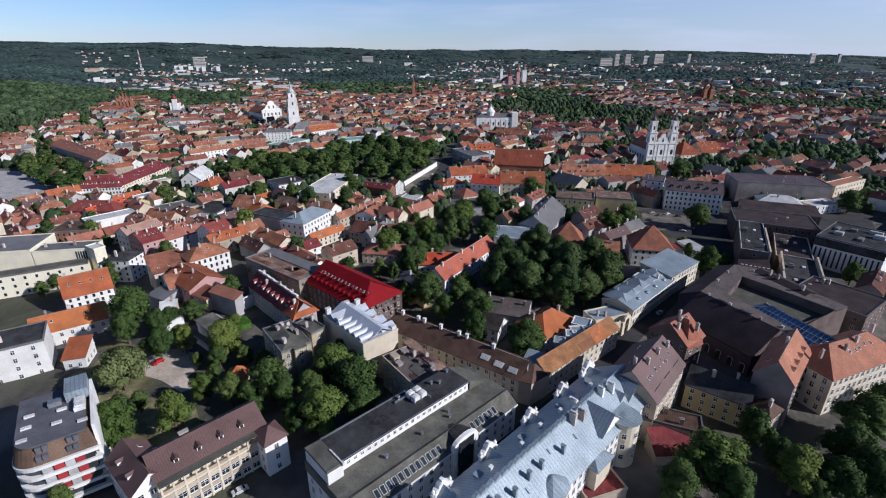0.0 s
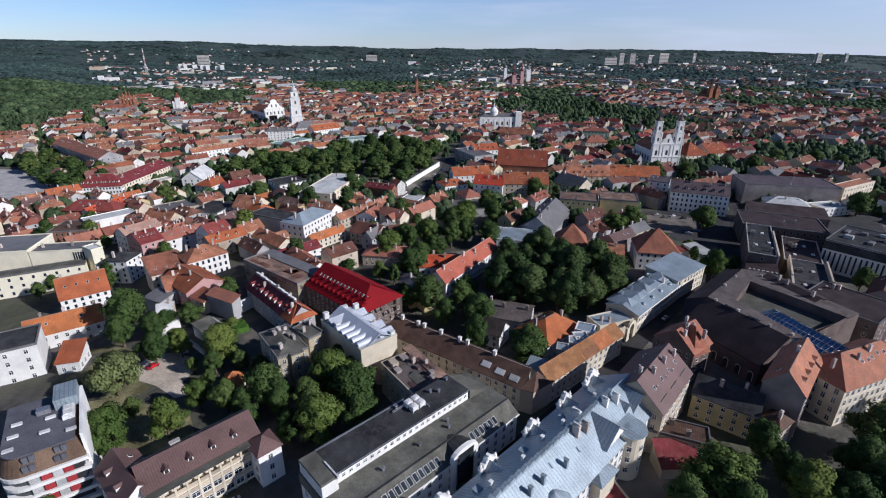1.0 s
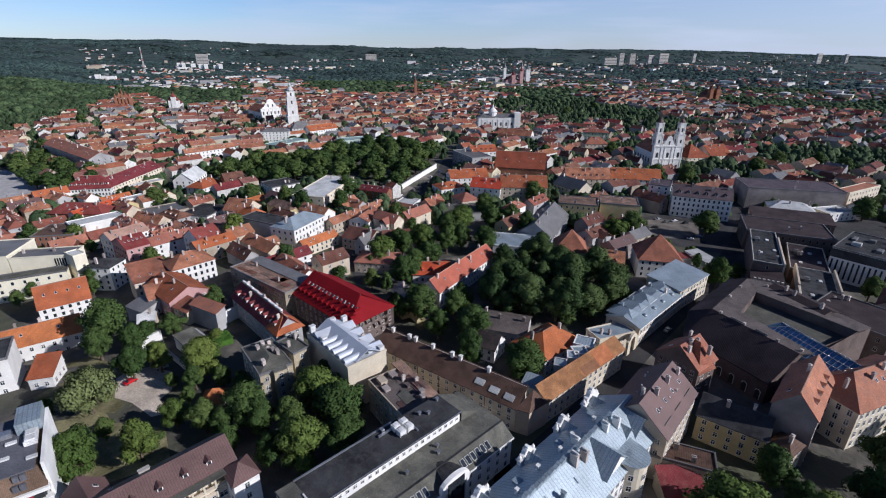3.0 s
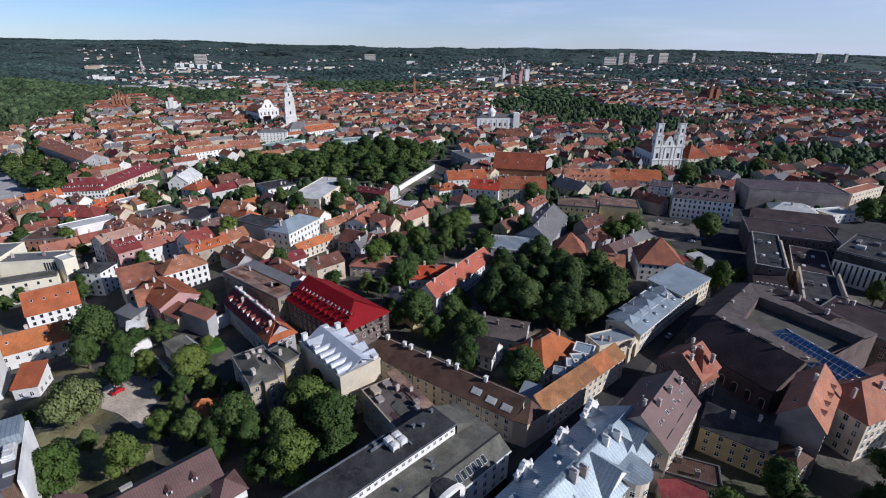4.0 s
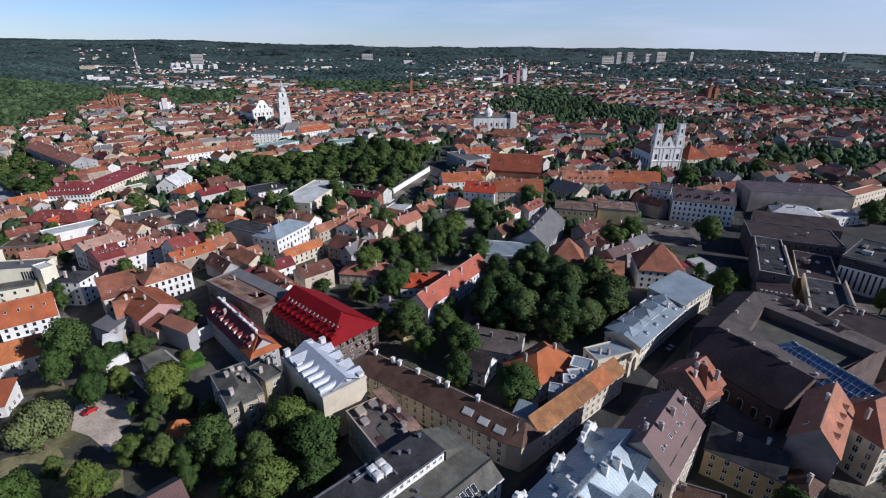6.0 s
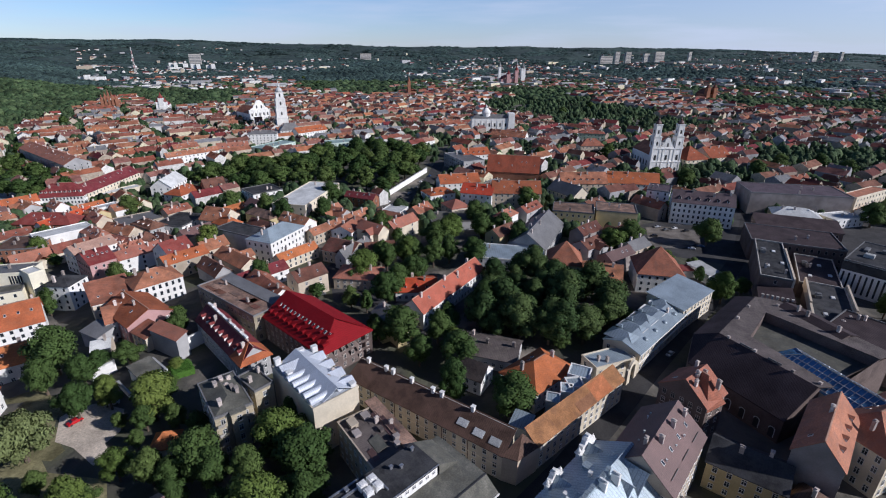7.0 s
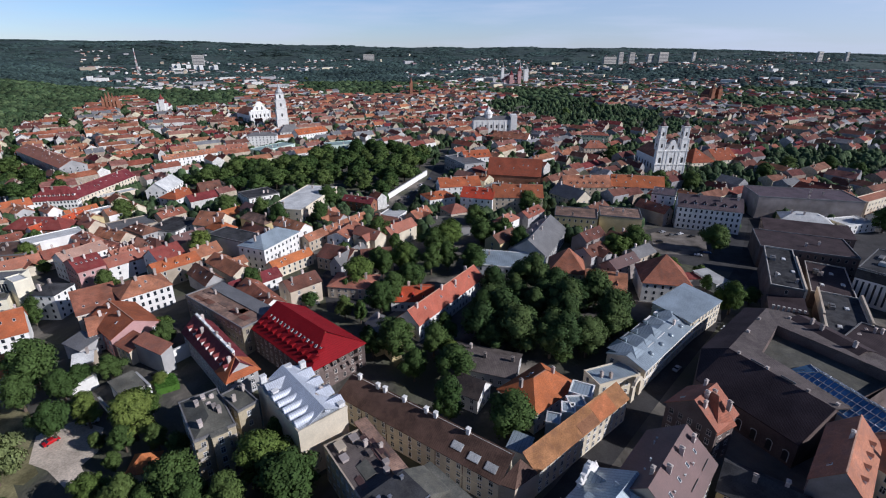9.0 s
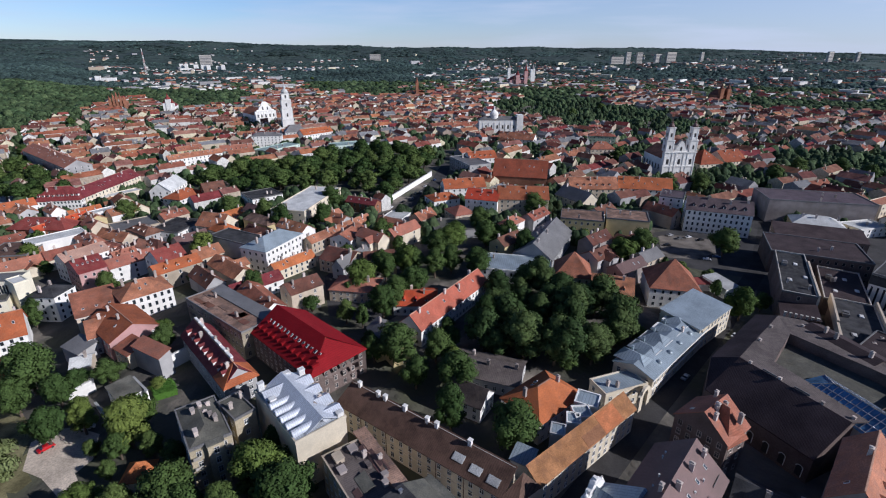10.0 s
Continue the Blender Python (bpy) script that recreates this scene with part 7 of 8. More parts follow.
# ---- trees ----
def tree_meshes(seed, height, radius, leaves, size, mat, droop=0.0):
    """Trunk with limbs and an uneven crown of many leaf sprays over overlapping clumps."""
    rng.seed(seed)
    centres = []
    mid = height * 0.60
    n = 26
    lean = Vector((rng.uniform(-0.12, 0.12), rng.uniform(-0.12, 0.12), 0)) * radius
    for i in range(n):
        q = i * 2.4 + rng.uniform(-0.6, 0.6)
        t = (i + 0.5) / n
        zz = mid + (t - 0.5) * height * 0.66
        spread = radius * 0.76 * math.sqrt(max(0.04, 1 - (2 * t - 0.85) ** 2))
        d = spread * rng.uniform(0.45, 1.08)
        centres.append((Vector((math.cos(q) * d, math.sin(q) * d, zz)) + lean * t, radius * rng.uniform(0.19, 0.40)))
    centres.append((Vector((0, 0, mid)), radius * 0.62))
    verts, faces = [], []

    def cone(p, q, r0, r1, seg=6):
        ax = (q - p).normalized()
        u = ax.orthogonal().normalized()
        w = ax.cross(u)
        k = len(verts)
        for c, rr in ((p, r0), (q, r1)):
            for i in range(seg):
                t = 2 * math.pi * i / seg
                verts.append(tuple(c + (u * math.cos(t) + w * math.sin(t)) * rr))
        for i in range(seg):
            j = (i + 1) % seg
            faces.append((k + i, k + j, k + seg + j, k + seg + i))

    fork = Vector((0, 0, height * 0.33))
    cone(Vector((0, 0, -0.6)), fork, radius * 0.085, radius * 0.06)
    cone(fork, Vector((0, 0, height * 0.8)), radius * 0.06, radius * 0.015)
    for c, s in centres[:9]:
        cone(fork + Vector((0, 0, rng.uniform(0, 0.15) * height)), c, radius * 0.035, radius * 0.008, 5)
    trunk = shared("trunk", verts, faces, [M["bark"]])
    verts, faces, normals = [], [], []
    heart = Vector((0, 0, mid - 0.1 * height))
    weights = [s * s for c, s in centres]
    for c, s in rng.choices(centres, weights, k=leaves):
        d = Vector((rng.gauss(0, 1), rng.gauss(0, 1), rng.gauss(0, 1))).normalized()
        if d.z < -0.3 and rng.random() < 0.75:
            d.z = -d.z
        p = c + d * s * rng.uniform(0.80, 1.16)
        nrm = (d + Vector((rng.gauss(0, 0.42), rng.gauss(0, 0.42), rng.gauss(0, 0.42) + 0.2))).normalized()
        u = nrm.orthogonal().normalized()
        w = nrm.cross(u)
        t = rng.uniform(0, 6.28)
        u, w = u * math.cos(t) + w * math.sin(t), w * math.cos(t) - u * math.sin(t)
        k, z = len(verts), size * rng.uniform(0.6, 1.3)
        bend, low = nrm * z * 0.25, Vector((0, 0, -droop * z))
        verts += [tuple(p - u * z * 0.6), tuple(p + w * z * 0.45 + bend), tuple(p + u * z * 0.75 + low), tuple(p - w * z * 0.45 + bend)]
        faces += [(k + 2, k + 1, k), (k + 3, k + 2, k)]
        soft = (d * 0.9 + (p - heart).normalized() * 0.6 + nrm * 0.35).normalized()
        normals += [tuple(soft)] * 4
    for c, s in centres:
        k = len(verts)
        rr = s * 0.80
        ball = [Vector((0, 0, rr))] + [Vector((math.cos(i * 1.2566) * rr * 0.9, math.sin(i * 1.2566) * rr * 0.9, rr * 0.42)) for i in range(5)] + [Vector((math.cos(i * 1.2566 + 0.63) * rr * 0.9, math.sin(i * 1.2566 + 0.63) * rr * 0.9, -rr * 0.42)) for i in range(5)] + [Vector((0, 0, -rr))]
        verts += [tuple(c + q * rng.uniform(0.85, 1.1)) for q in ball]
        normals += [tuple(q.normalized()) for q in ball]
        for i in range(5):
            j = (i + 1) % 5
            faces += [(k, k + 1 + i, k + 1 + j), (k + 1 + i, k + 6 + i, k + 1 + j), (k + 1 + j, k + 6 + i, k + 6 + j), (k + 11, k + 6 + j, k + 6 + i)]
    crown = shared("crown", verts, faces, [mat])
    crown.polygons.foreach_set("use_smooth", [True] * len(crown.polygons))
    crown.normals_split_custom_set_from_vertices(normals)
    return trunk, crown


TREES = [tree_meshes(11 + i, 13.0, 5.0, 4600, 0.40, M["leaf"]) for i in range(5)]
WILLOW = tree_meshes(31, 13.0, 5.4, 5000, 0.40, M["leaf_willow"], 1.1)
PARK = [tree_meshes(41 + i, 13.0, 5.2, 1900, 0.62, M["leaf"]) for i in range(4)]
DARK = [tree_meshes(81 + i, 13.0, 5.0, 3800, 0.44, M["leaf_dark"]) for i in range(4)]
LIGHT = [tree_meshes(61 + i, 13.0, 5.0, 4600, 0.40, M["leaf_light"]) for i in range(2)]
tree_rng = random.Random(5)


def tree(x, y, height, radius, label="full green deciduous tree in a yard", kind=None, z=None):
    base = new("tree")
    s = radius / 5.0
    base.matrix_basis = Matrix.LocRotScale((x, y, ground(x, y) if z is None else z), Euler((0, 0, tree_rng.uniform(0, 6.28))), (s, s, height / 13.0))
    tagged(base, label, "tree", "trees of the town")
    t, c = kind or tree_rng.choice(TREES)
    child("trunk", t, base, Matrix())
    child("crown", c, base, Matrix())
    return base


def inside(x, y, poly):
    hit = False
    for (x0, y0), (x1, y1) in zip(poly, poly[1:] + poly[:1]):
        if (y0 > y) != (y1 > y) and x < (x1 - x0) * (y - y0) / (y1 - y0) + x0:
            hit = not hit
    return hit


def built(x, y, pad=0.0):
    for fx, fy, deg, L, W in FOOT:
        dx, dy = x - fx, y - fy
        if dx * dx + dy * dy > (L + W + pad) ** 2:
            continue
        c, s = math.cos(radians(deg)), math.sin(radians(deg))
        if abs(dx * c + dy * s) < L / 2 + pad and abs(-dx * s + dy * c) < W / 2 + pad:
            return True
    return False


def hedge(poly, height):
    """A clipped hedge with leafy, uneven sides over an outline."""
    ob = new("hedge")
    tagged(ob, "bright green clipped hedge beside a white shed", "hedge")
    rng.seed(77)
    cx, cy = sum(p[0] for p in poly) / len(poly), sum(p[1] for p in poly) / len(poly)
    verts, faces = [], []
    for i in range(2600):
        u, v = rng.uniform(-1, 1), rng.uniform(-1, 1)
        (ax, ay), (bx, by), (dx, dy) = poly[0], poly[1], poly[3]
        x = cx + u * (bx - ax) / 2 + v * (dx - ax) / 2
        y = cy + u * (by - ay) / 2 + v * (dy - ay) / 2
        z = height * (rng.uniform(0.9, 1.08) if max(abs(u), abs(v)) < 0.9 else rng.uniform(0.05, 1.0))
        k = len(verts)
        for j in range(3):
            verts.append((x + rng.uniform(-0.4, 0.4), y + rng.uniform(-0.4, 0.4), z + rng.uniform(-0.12, 0.2)))
        faces.append((k, k + 1, k + 2))
    mesh_object("leaves", verts, faces, M["leaf_hedge"], ob)
    core = [(cx + (x - cx) * 0.94, cy + (y - cy) * 0.94) for x, y in poly]
    part("stem", prism(core, -0.5, height * 0.93), "leaf_hedge", ob)


def grove(poly, step, height, radius, label, kinds, keep=1.0):
    xs, ys = [p[0] for p in poly], [p[1] for p in poly]
    y = min(ys)
    while y < max(ys):
        x = min(xs)
        while x < max(xs):
            px, py = x + tree_rng.uniform(-0.48, 0.48) * step, y + tree_rng.uniform(-0.48, 0.48) * step
            if inside(px, py, poly) and not built(px, py, 1.0) and tree_rng.random() < keep:
                k = tree_rng.uniform(0.62, 1.22)
                tree(px, py, height * k, radius * k, label, tree_rng.choice(kinds))
            x += step
        y += step



# ---- single trees ----
WILLOW_LABEL = "pale green willow with hanging leaves beside a gravel yard"
tree(5.2, 192.5, 9.5, 4.2, "light yellow-green leafy tree in a yard", LIGHT[0])
tree(4.9, 160.7, 17.5, 5.6, "dark drooping birch beside a house")
tree(-140.1, 174.5, 20.5, 9.5, "tall dark green tree beside a yard", TREES[1])
tree(-114.5, 208.7, 8, 4.2, "light yellow-green leafy tree in a yard", LIGHT[0])
tree(-115.2, 177.8, 11, 5, "full green deciduous tree in a yard", TREES[0])
tree(-124.2, 166.6, 13, 5.5, "full green deciduous tree in a yard", TREES[1])
tree(-97.3, 176.6, 4.5, 3.4, "light yellow-green leafy tree in a yard", LIGHT[1])
tree(-112.6, 160.0, 9, 4.4, "light yellow-green leafy tree in a yard", LIGHT[0])
tree(-135.1, 162.6, 15.0, 6.0)
tree(-114.1, 149.4, 14.3, 5.5)
tree(-102.1, 106.8, 17.0, 6.6, "light yellow-green leafy tree in a yard", LIGHT[0])
tree(-90.0, 114.0, 13.9, 5.4, "light yellow-green leafy tree in a yard", LIGHT[1])
tree(-107.2, 154.6, 12.4, 4.8, "light yellow-green leafy tree in a yard", LIGHT[0])
tree(-89.7, 150.0, 17.0, 6.8, "light yellow-green leafy tree in a yard", LIGHT[1])
tree(-86.6, 126.5, 11.6, 4.5, "light yellow-green leafy tree in a yard", LIGHT[0])
tree(-76.7, 125.3, 13.0, 5.0)
tree(-64.3, 127.6, 17.0, 7.1)
tree(-45.6, 135.4, 17.0, 7.4, "light yellow-green leafy tree in a yard", LIGHT[1])
tree(-36.0, 129.4, 17.0, 9.0)
tree(-43.6, 113.1, 17.0, 7.5, "light yellow-green leafy tree in a yard", LIGHT[1])
tree(-32.2, 116.6, 15.4, 5.9)
tree(-129.8, 129.6, 7.9, 3.0)
tree(-59.4, 124.6, 14.3, 5.5)
tree(-66.3, 117.4, 10.1, 3.9)
tree(-52.2, 112.9, 12.5, 4.8)
tree(-43.8, 147.3, 13.0, 5.0)
tree(-102.7, 83.8, 9.5, 3.7)
tree(-50.2, 124.8, 14.3, 5.5)
tree(64.8, 95.9, 17.0, 9.0, "light yellow-green leafy tree in a yard", LIGHT[0])
tree(84.4, 109.9, 14.7, 5.6)
tree(86.0, 93.9, 16.2, 6.2, "light yellow-green leafy tree in a yard", LIGHT[0])
tree(118.7, 112.9, 17.0, 8.1)
tree(103.2, 92.1, 17.0, 7.3)
tree(89.3, 89.7, 9.7, 3.7)
tree(105.3, 101.7, 16.3, 6.3)
tree(66.8, 87.9, 14.8, 5.7)
tree(53.3, 89.3, 15.0, 5.8)
tree(134.3, 126.0, 12.3, 4.7)
tree(86.4, 101.3, 12.2, 4.7)
tree(95.1, 91.9, 15.2, 5.9)
tree(-91.1, 156.4, 14.1, 5.4, "light yellow-green leafy tree in a yard", LIGHT[0])
tree(-90.0, 145.4, 10.4, 4.0)
tree(-80.8, 146.3, 9.5, 3.7)
tree(-71.8, 141.7, 10.2, 3.9)
tree(-105.4, 121.4, 8.2, 3.1)
tree(-88.6, 138.0, 7.3, 2.8)
tree(-98.5, 145.7, 6.7, 2.6)
tree(-15.1, 245.9, 17.0, 6.9)
tree(16.4, 269.9, 17.0, 8.2)
tree(-5.6, 269.0, 16.3, 6.3)
tree(-41.4, 222.6, 11.0, 4.2)
tree(36.5, 313.1, 17.0, 7.9)
tree(43.3, 296.0, 17.0, 6.8)
tree(-24.8, 194.8, 12.2, 4.7)
tree(-7.7, 180.4, 13.6, 5.2)
tree(-1.4, 195.6, 14.6, 5.6)
tree(-33.7, 272.0, 14.4, 5.5)
tree(-16.7, 271.0, 15.9, 6.1)
tree(-21.6, 237.8, 15.5, 6.0)
tree(-5.5, 295.0, 17.0, 8.6)
tree(4.5, 306.7, 17.0, 8.3, "light yellow-green leafy tree in a yard", LIGHT[1])
tree(2.9, 273.9, 16.1, 6.2)
tree(-11.5, 255.0, 12.0, 4.6)
tree(-18.4, 251.3, 11.9, 4.6)
tree(-105.6, 112.7, 9.2, 3.5)
tree(-88.9, 116.9, 9.5, 3.6)
tree(-70.8, 123.5, 10.7, 4.1)
tree(-44.2, 115.4, 10.1, 3.9)
tree(-16.1, 195.1, 17.0, 9.0)
tree(6.5, 178.9, 17.0, 7.8)
tree(18.9, 216.3, 17.0, 7.7)
tree(23.6, 154.3, 17.0, 8.7)
tree(-40.6, 252.0, 17.0, 8.8, "light yellow-green leafy tree in a yard", LIGHT[0])
tree(-19.8, 270.1, 17.0, 6.9, "light yellow-green leafy tree in a yard", LIGHT[1])
tree(-25.9, 226.1, 17.0, 7.0)
tree(0.6, 298.1, 17.0, 9.0, "light yellow-green leafy tree in a yard", LIGHT[1])
tree(22.8, 312.5, 17.0, 8.6)
tree(-89.7, 243.0, 14.9, 5.7)
tree(94.7, 286.0, 17.0, 9.0, "light yellow-green leafy tree in a yard", LIGHT[0])
tree(110.5, 300.8, 17.0, 8.3)
tree(158.6, 304.9, 17.0, 9.0)
tree(130.2, 232.0, 15.5, 6.0, "light yellow-green leafy tree in a yard", LIGHT[1])
tree(-136.7, 289.7, 17.0, 6.8, "light yellow-green leafy tree in a yard", LIGHT[0])
tree(-236.1, 287.2, 14.2, 5.5, "light yellow-green leafy tree in a yard", LIGHT[1])
tree(-260.8, 282.5, 15.7, 6.1)
tree(-169.4, 254.4, 14.2, 5.5)
tree(-186.8, 231.1, 13.1, 5.0)
tree(-166.5, 182.6, 5.9, 2.3)
tree(-107.1, 198.9, 12.5, 4.8)
tree(-157.9, 370.3, 17.0, 9.0)
tree(-229.5, 362.8, 17.0, 9.0)
tree(-86.4, 379.0, 17.0, 9.0)
tree(-81.7, 339.5, 17.0, 7.0)
tree(3.3, 195.8, 9.8, 3.8)
tree(-38.9, 309.8, 17.0, 7.9)
tree(-108.0, 335.7, 17.0, 7.7)
tree(-124.1, 348.6, 16.7, 6.4)
tree(364.0, 504.9, 17.0, 9.0)
tree(323.8, 502.7, 17.0, 9.0)
tree(285.9, 341.4, 17.0, 9.0)
tree(204.0, 438.2, 17.0, 9.0)
tree(176.6, 436.7, 17.0, 8.8)
tree(48.4, 385.7, 17.0, 9.0)
tree(59.4, 370.9, 17.0, 9.0)
tree(19.6, 335.3, 17.0, 7.7)
tree(173.0, 555.7, 17.0, 8.7)
tree(95.3, 534.7, 17.0, 8.4)
tree(-272.9, 386.3, 9.3, 3.6)
tree(-235.1, 338.7, 10.3, 4.0)
tree(-421.8, 538.6, 17.0, 9.0)
tree(-482.8, 571.1, 17.0, 9.0)
tree(-382.4, 468.5, 17.0, 9.0)
tree(-333.0, 417.8, 17.0, 9.0)
tree(-340.0, 447.7, 17.0, 9.0)
tree(281.2, 1035.0, 17.0, 9.0)
tree(206.4, 947.1, 17.0, 9.0)
tree(-617.6, 816.5, 17.0, 9.0)
tree(-505.8, 793.7, 17.0, 9.0)
tree(-267.4, 1711.1, 17.0, 9.0)
tree(-558.2, 1976.1, 17.0, 9.0)
tree(-431.1, 1688.0, 17.0, 9.0)
tree(373.4, 480.3, 17.0, 9.0)
tree(286.1, 475.5, 17.0, 9.0)
tree(-433.5, 943.5, 17.0, 9.0)
tree(-30.2, 264.0, 16.1, 6.2)
tree(-45.3, 244.8, 9.0, 3.5)
tree(196.3, 220.1, 13.4, 5.1)
tree(-117.5, 132.6, 16.0, 7.6, WILLOW_LABEL, WILLOW)

tree(-183.1, 224.6, 10, 4.2)
tree(-209.7, 211.0, 9, 4)
tree(-209.8, 220.3, 9, 3.8)
tree(-208.9, 229.0, 8, 3.6)
tree(-117.2, 205.6, 6, 4.5)
tree(-125.8, 206.4, 6, 4)
tree(-114.3, 211.6, 6, 3.5)
tree(-147.4, 319.5, 10, 4.5)
tree(-123.6, 173.3, 10, 4.5)

# ---- groves and parks ----
grove([(21, 247), (50, 265), (68, 248), (85, 235), (80, 215), (61, 193), (43, 187), (24, 194), (13, 196), (7, 215)], 10.5, 17, 7.2, "full dark green tree in a dense courtyard grove", DARK)
grove([(-245, 501), (-200, 553), (-130, 577), (-71, 624), (-23, 564), (-17, 501), (-44, 405), (-96, 421), (-172, 430), (-244, 464)], 16.5, 15, 8.6, "large green tree in the palace park", PARK, 0.9)
grove([(-463, 493), (-457, 539), (-339, 446), (-291, 386), (-313, 377), (-382, 422)], 14.0, 13, 7.5, "green tree beside a wide square", PARK)

PLAZA = [(-349, 292), (-505, 483), (-430, 478), (-333, 394), (-334, 366), (-355, 351)]
patch("pavement", PLAZA, M["paving"], "wide pale stone paved square", "square")
patch("pavement_yard", [(-115.5, 140.3), (-121.8, 150.7), (-119.0, 155.9), (-113.3, 157.6), (-103.5, 154.9), (-98.6, 145.1), (-100.0, 139.9), (-93.5, 134.1), (-98.0, 131.7), (-108.2, 138.0)], M["gravel"], "bare gravel car yard under trees", "yard")
patch("lawn", [(-134, 135), (-116, 135), (-109, 129), (-91, 127), (-82, 114), (-97, 105), (-118, 117)], M["lawn"], "dry grass between yard trees", "lawn", 0.03)
patch("lawn_yard", [(-163, 175), (-144, 170), (-123, 154), (-115, 141), (-110, 137), (-111, 133), (-126, 134), (-142, 139), (-163, 153)], M["lawn"], "dry trodden grass and soil beside the yard", "lawn", 0.04)
patch("pavement_lot", [(134, 336), (144, 340), (167, 330), (158, 310), (142, 300), (124, 302)], M["setts"], "paved car park between houses", "car park")
patch("pavement_street", [(133, 342), (216, 380), (329, 381), (256, 272), (150, 240), (158, 276), (118, 295)], M["asphalt"], "worn asphalt of the main street and yards", "street", 0.03)
patch("lawn_court", [(145, 562), (158, 617), (201, 619), (192, 570)], M["leaf_lawn"], "green lawn before a pale green house", "lawn", 0.08)
patch("pavement_court", [(-63, 268), (-54, 294), (-21, 282), (-15, 238), (-26, 222), (-51, 229)], M["asphalt"], "dark asphalt yard between workshops", "yard", 0.045)
KEEP_OUT = [[(-287, 264), (-215, 267), (-164, 211), (-148, 171), (-186, 154)],
            [(-193, 255), (-125, 246), (-89, 192), (-116, 172), (-155, 200)],
            [(-63, 268), (-54, 294), (-21, 282), (-15, 238), (-26, 222), (-51, 229)],
            [(-245, 501), (-200, 553), (-130, 577), (-71, 624), (-16, 564), (-14, 489), (-43, 400), (-94, 412), (-169, 422), (-238, 453)],
            [(137, 351), (200, 341), (158, 269), (113, 292)],
            [(210, 360), (311, 341), (231, 216), (142, 224)],
            [(-45, 391), (-7, 562), (6, 520), (-29, 363)],
            [(-32, 291), (-10, 329), (24, 336), (23, 292), (29, 265), (2, 248), (-3, 217), (-21, 217), (-34, 250)],
            [(16, 264), (55, 290), (93, 252), (85, 219), (62, 192), (25, 200)]]
KEEP_OUT.append([(145, 562), (158, 617), (201, 619), (192, 570)])
GREEN = [[(175, 990), (275, 1080), (212, 800), (165, 830)],
         [(220, 655), (246, 683), (200, 538), (185, 538)],
         [(223, 503), (300, 507), (263, 441), (195, 437)],
         [(367, 613), (513, 605), (420, 490), (302, 495)],
         [(-752, 2266), (-478, 4263), (-214, 2362), (-182, 1476), (-388, 1451)],
         [(337, 1086), (370, 1089), (244, 679), (221, 678)],
         [(-731, 955), (-706, 957), (-558, 751), (-578, 750)]]
STREETS = [[(-2.0, 87.0), (13.6, 109.4), (36.7, 133.1), (75.9, 178.1), (122.3, 229.6), (171.0, 289.1), (208.7, 349.5), (260.2, 436.1)], [(-45.6, 362.3), (-27.5, 403.4), (-13.2, 466.5), (-6.5, 547.5), (-0.7, 651.6)]]
strip("road", [(-2.0, 87.0), (13.6, 109.4), (36.7, 133.1), (75.9, 178.1), (122.3, 229.6), (171.0, 289.1), (208.7, 349.5), (260.2, 436.1)], 8.5, M["asphalt"], "narrow asphalt street between old houses", "street")
strip("road_lane", [(13.6, 109.4), (10.4, 121.4), (-4.2, 135.2)], 6, M["asphalt"], "short asphalt lane", "street")
strip("road_park", [(-45.6, 362.3), (-27.5, 403.4), (-13.2, 466.5), (-6.5, 547.5)], 11, M["asphalt"], "asphalt street beside the park wall", "street")
hedge([(-100, 176), (-94, 180), (-89, 174), (-95, 170)], 2.6)



# ---- the town between ----
def free(x, y, r):
    return not built(x, y, r) and not inside(x, y, PLAZA)


def town_roofs(x, y):
    # x < 60 takes the lighter roofs and walls, the rest darker ones
    lighter = ["tile_brown"] * 7 + ["tile_orange"] * 2 + ["tile_salmon"] * 4 + ["tile_dark"] * 3 + ["tile_maroon", "metal_grey", "tin_rust", "metal_brown"]
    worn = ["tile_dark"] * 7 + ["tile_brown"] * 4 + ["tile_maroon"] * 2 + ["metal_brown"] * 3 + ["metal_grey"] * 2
    return rng.choice(lighter if x < 60 else worn), rng.choice(["white"] * 2 + ["cream", "cream", "beige", "beige", "beige", "grey", "yellow"] if x < 60 else ["white", "cream", "beige", "grey", "taupe", "taupe", "brownwall"])


def in_street(x, y, pad):
    for line in STREETS:
        for (x0, y0), (x1, y1) in zip(line, line[1:]):
            d2 = (x1 - x0) ** 2 + (y1 - y0) ** 2
            t = max(0.0, min(1.0, ((x - x0) * (x1 - x0) + (y - y0) * (y1 - y0)) / d2))
            if math.hypot(x - x0 - t * (x1 - x0), y - y0 - t * (y1 - y0)) < pad:
                return True
    return False


def town_turn(x, y):
    return 43 + 30 * noise.noise((x * 0.004, y * 0.004, 2))


def blocked(x, y, L, W, turn, pad):
    c, s = math.cos(radians(turn)), math.sin(radians(turn))
    for u, v in ((0, 0), (-0.45, 0.45), (0.45, 0.45), (0.45, -0.45), (-0.45, -0.45), (0.3, 0), (-0.3, 0)):
        px, py = x + u * L * c - v * W * s, y + u * L * s + v * W * c
        if not free(px, py, pad) or in_street(px, py, 6.5) or any(inside(px, py, p) for p in KEEP_OUT):
            return True
    return False


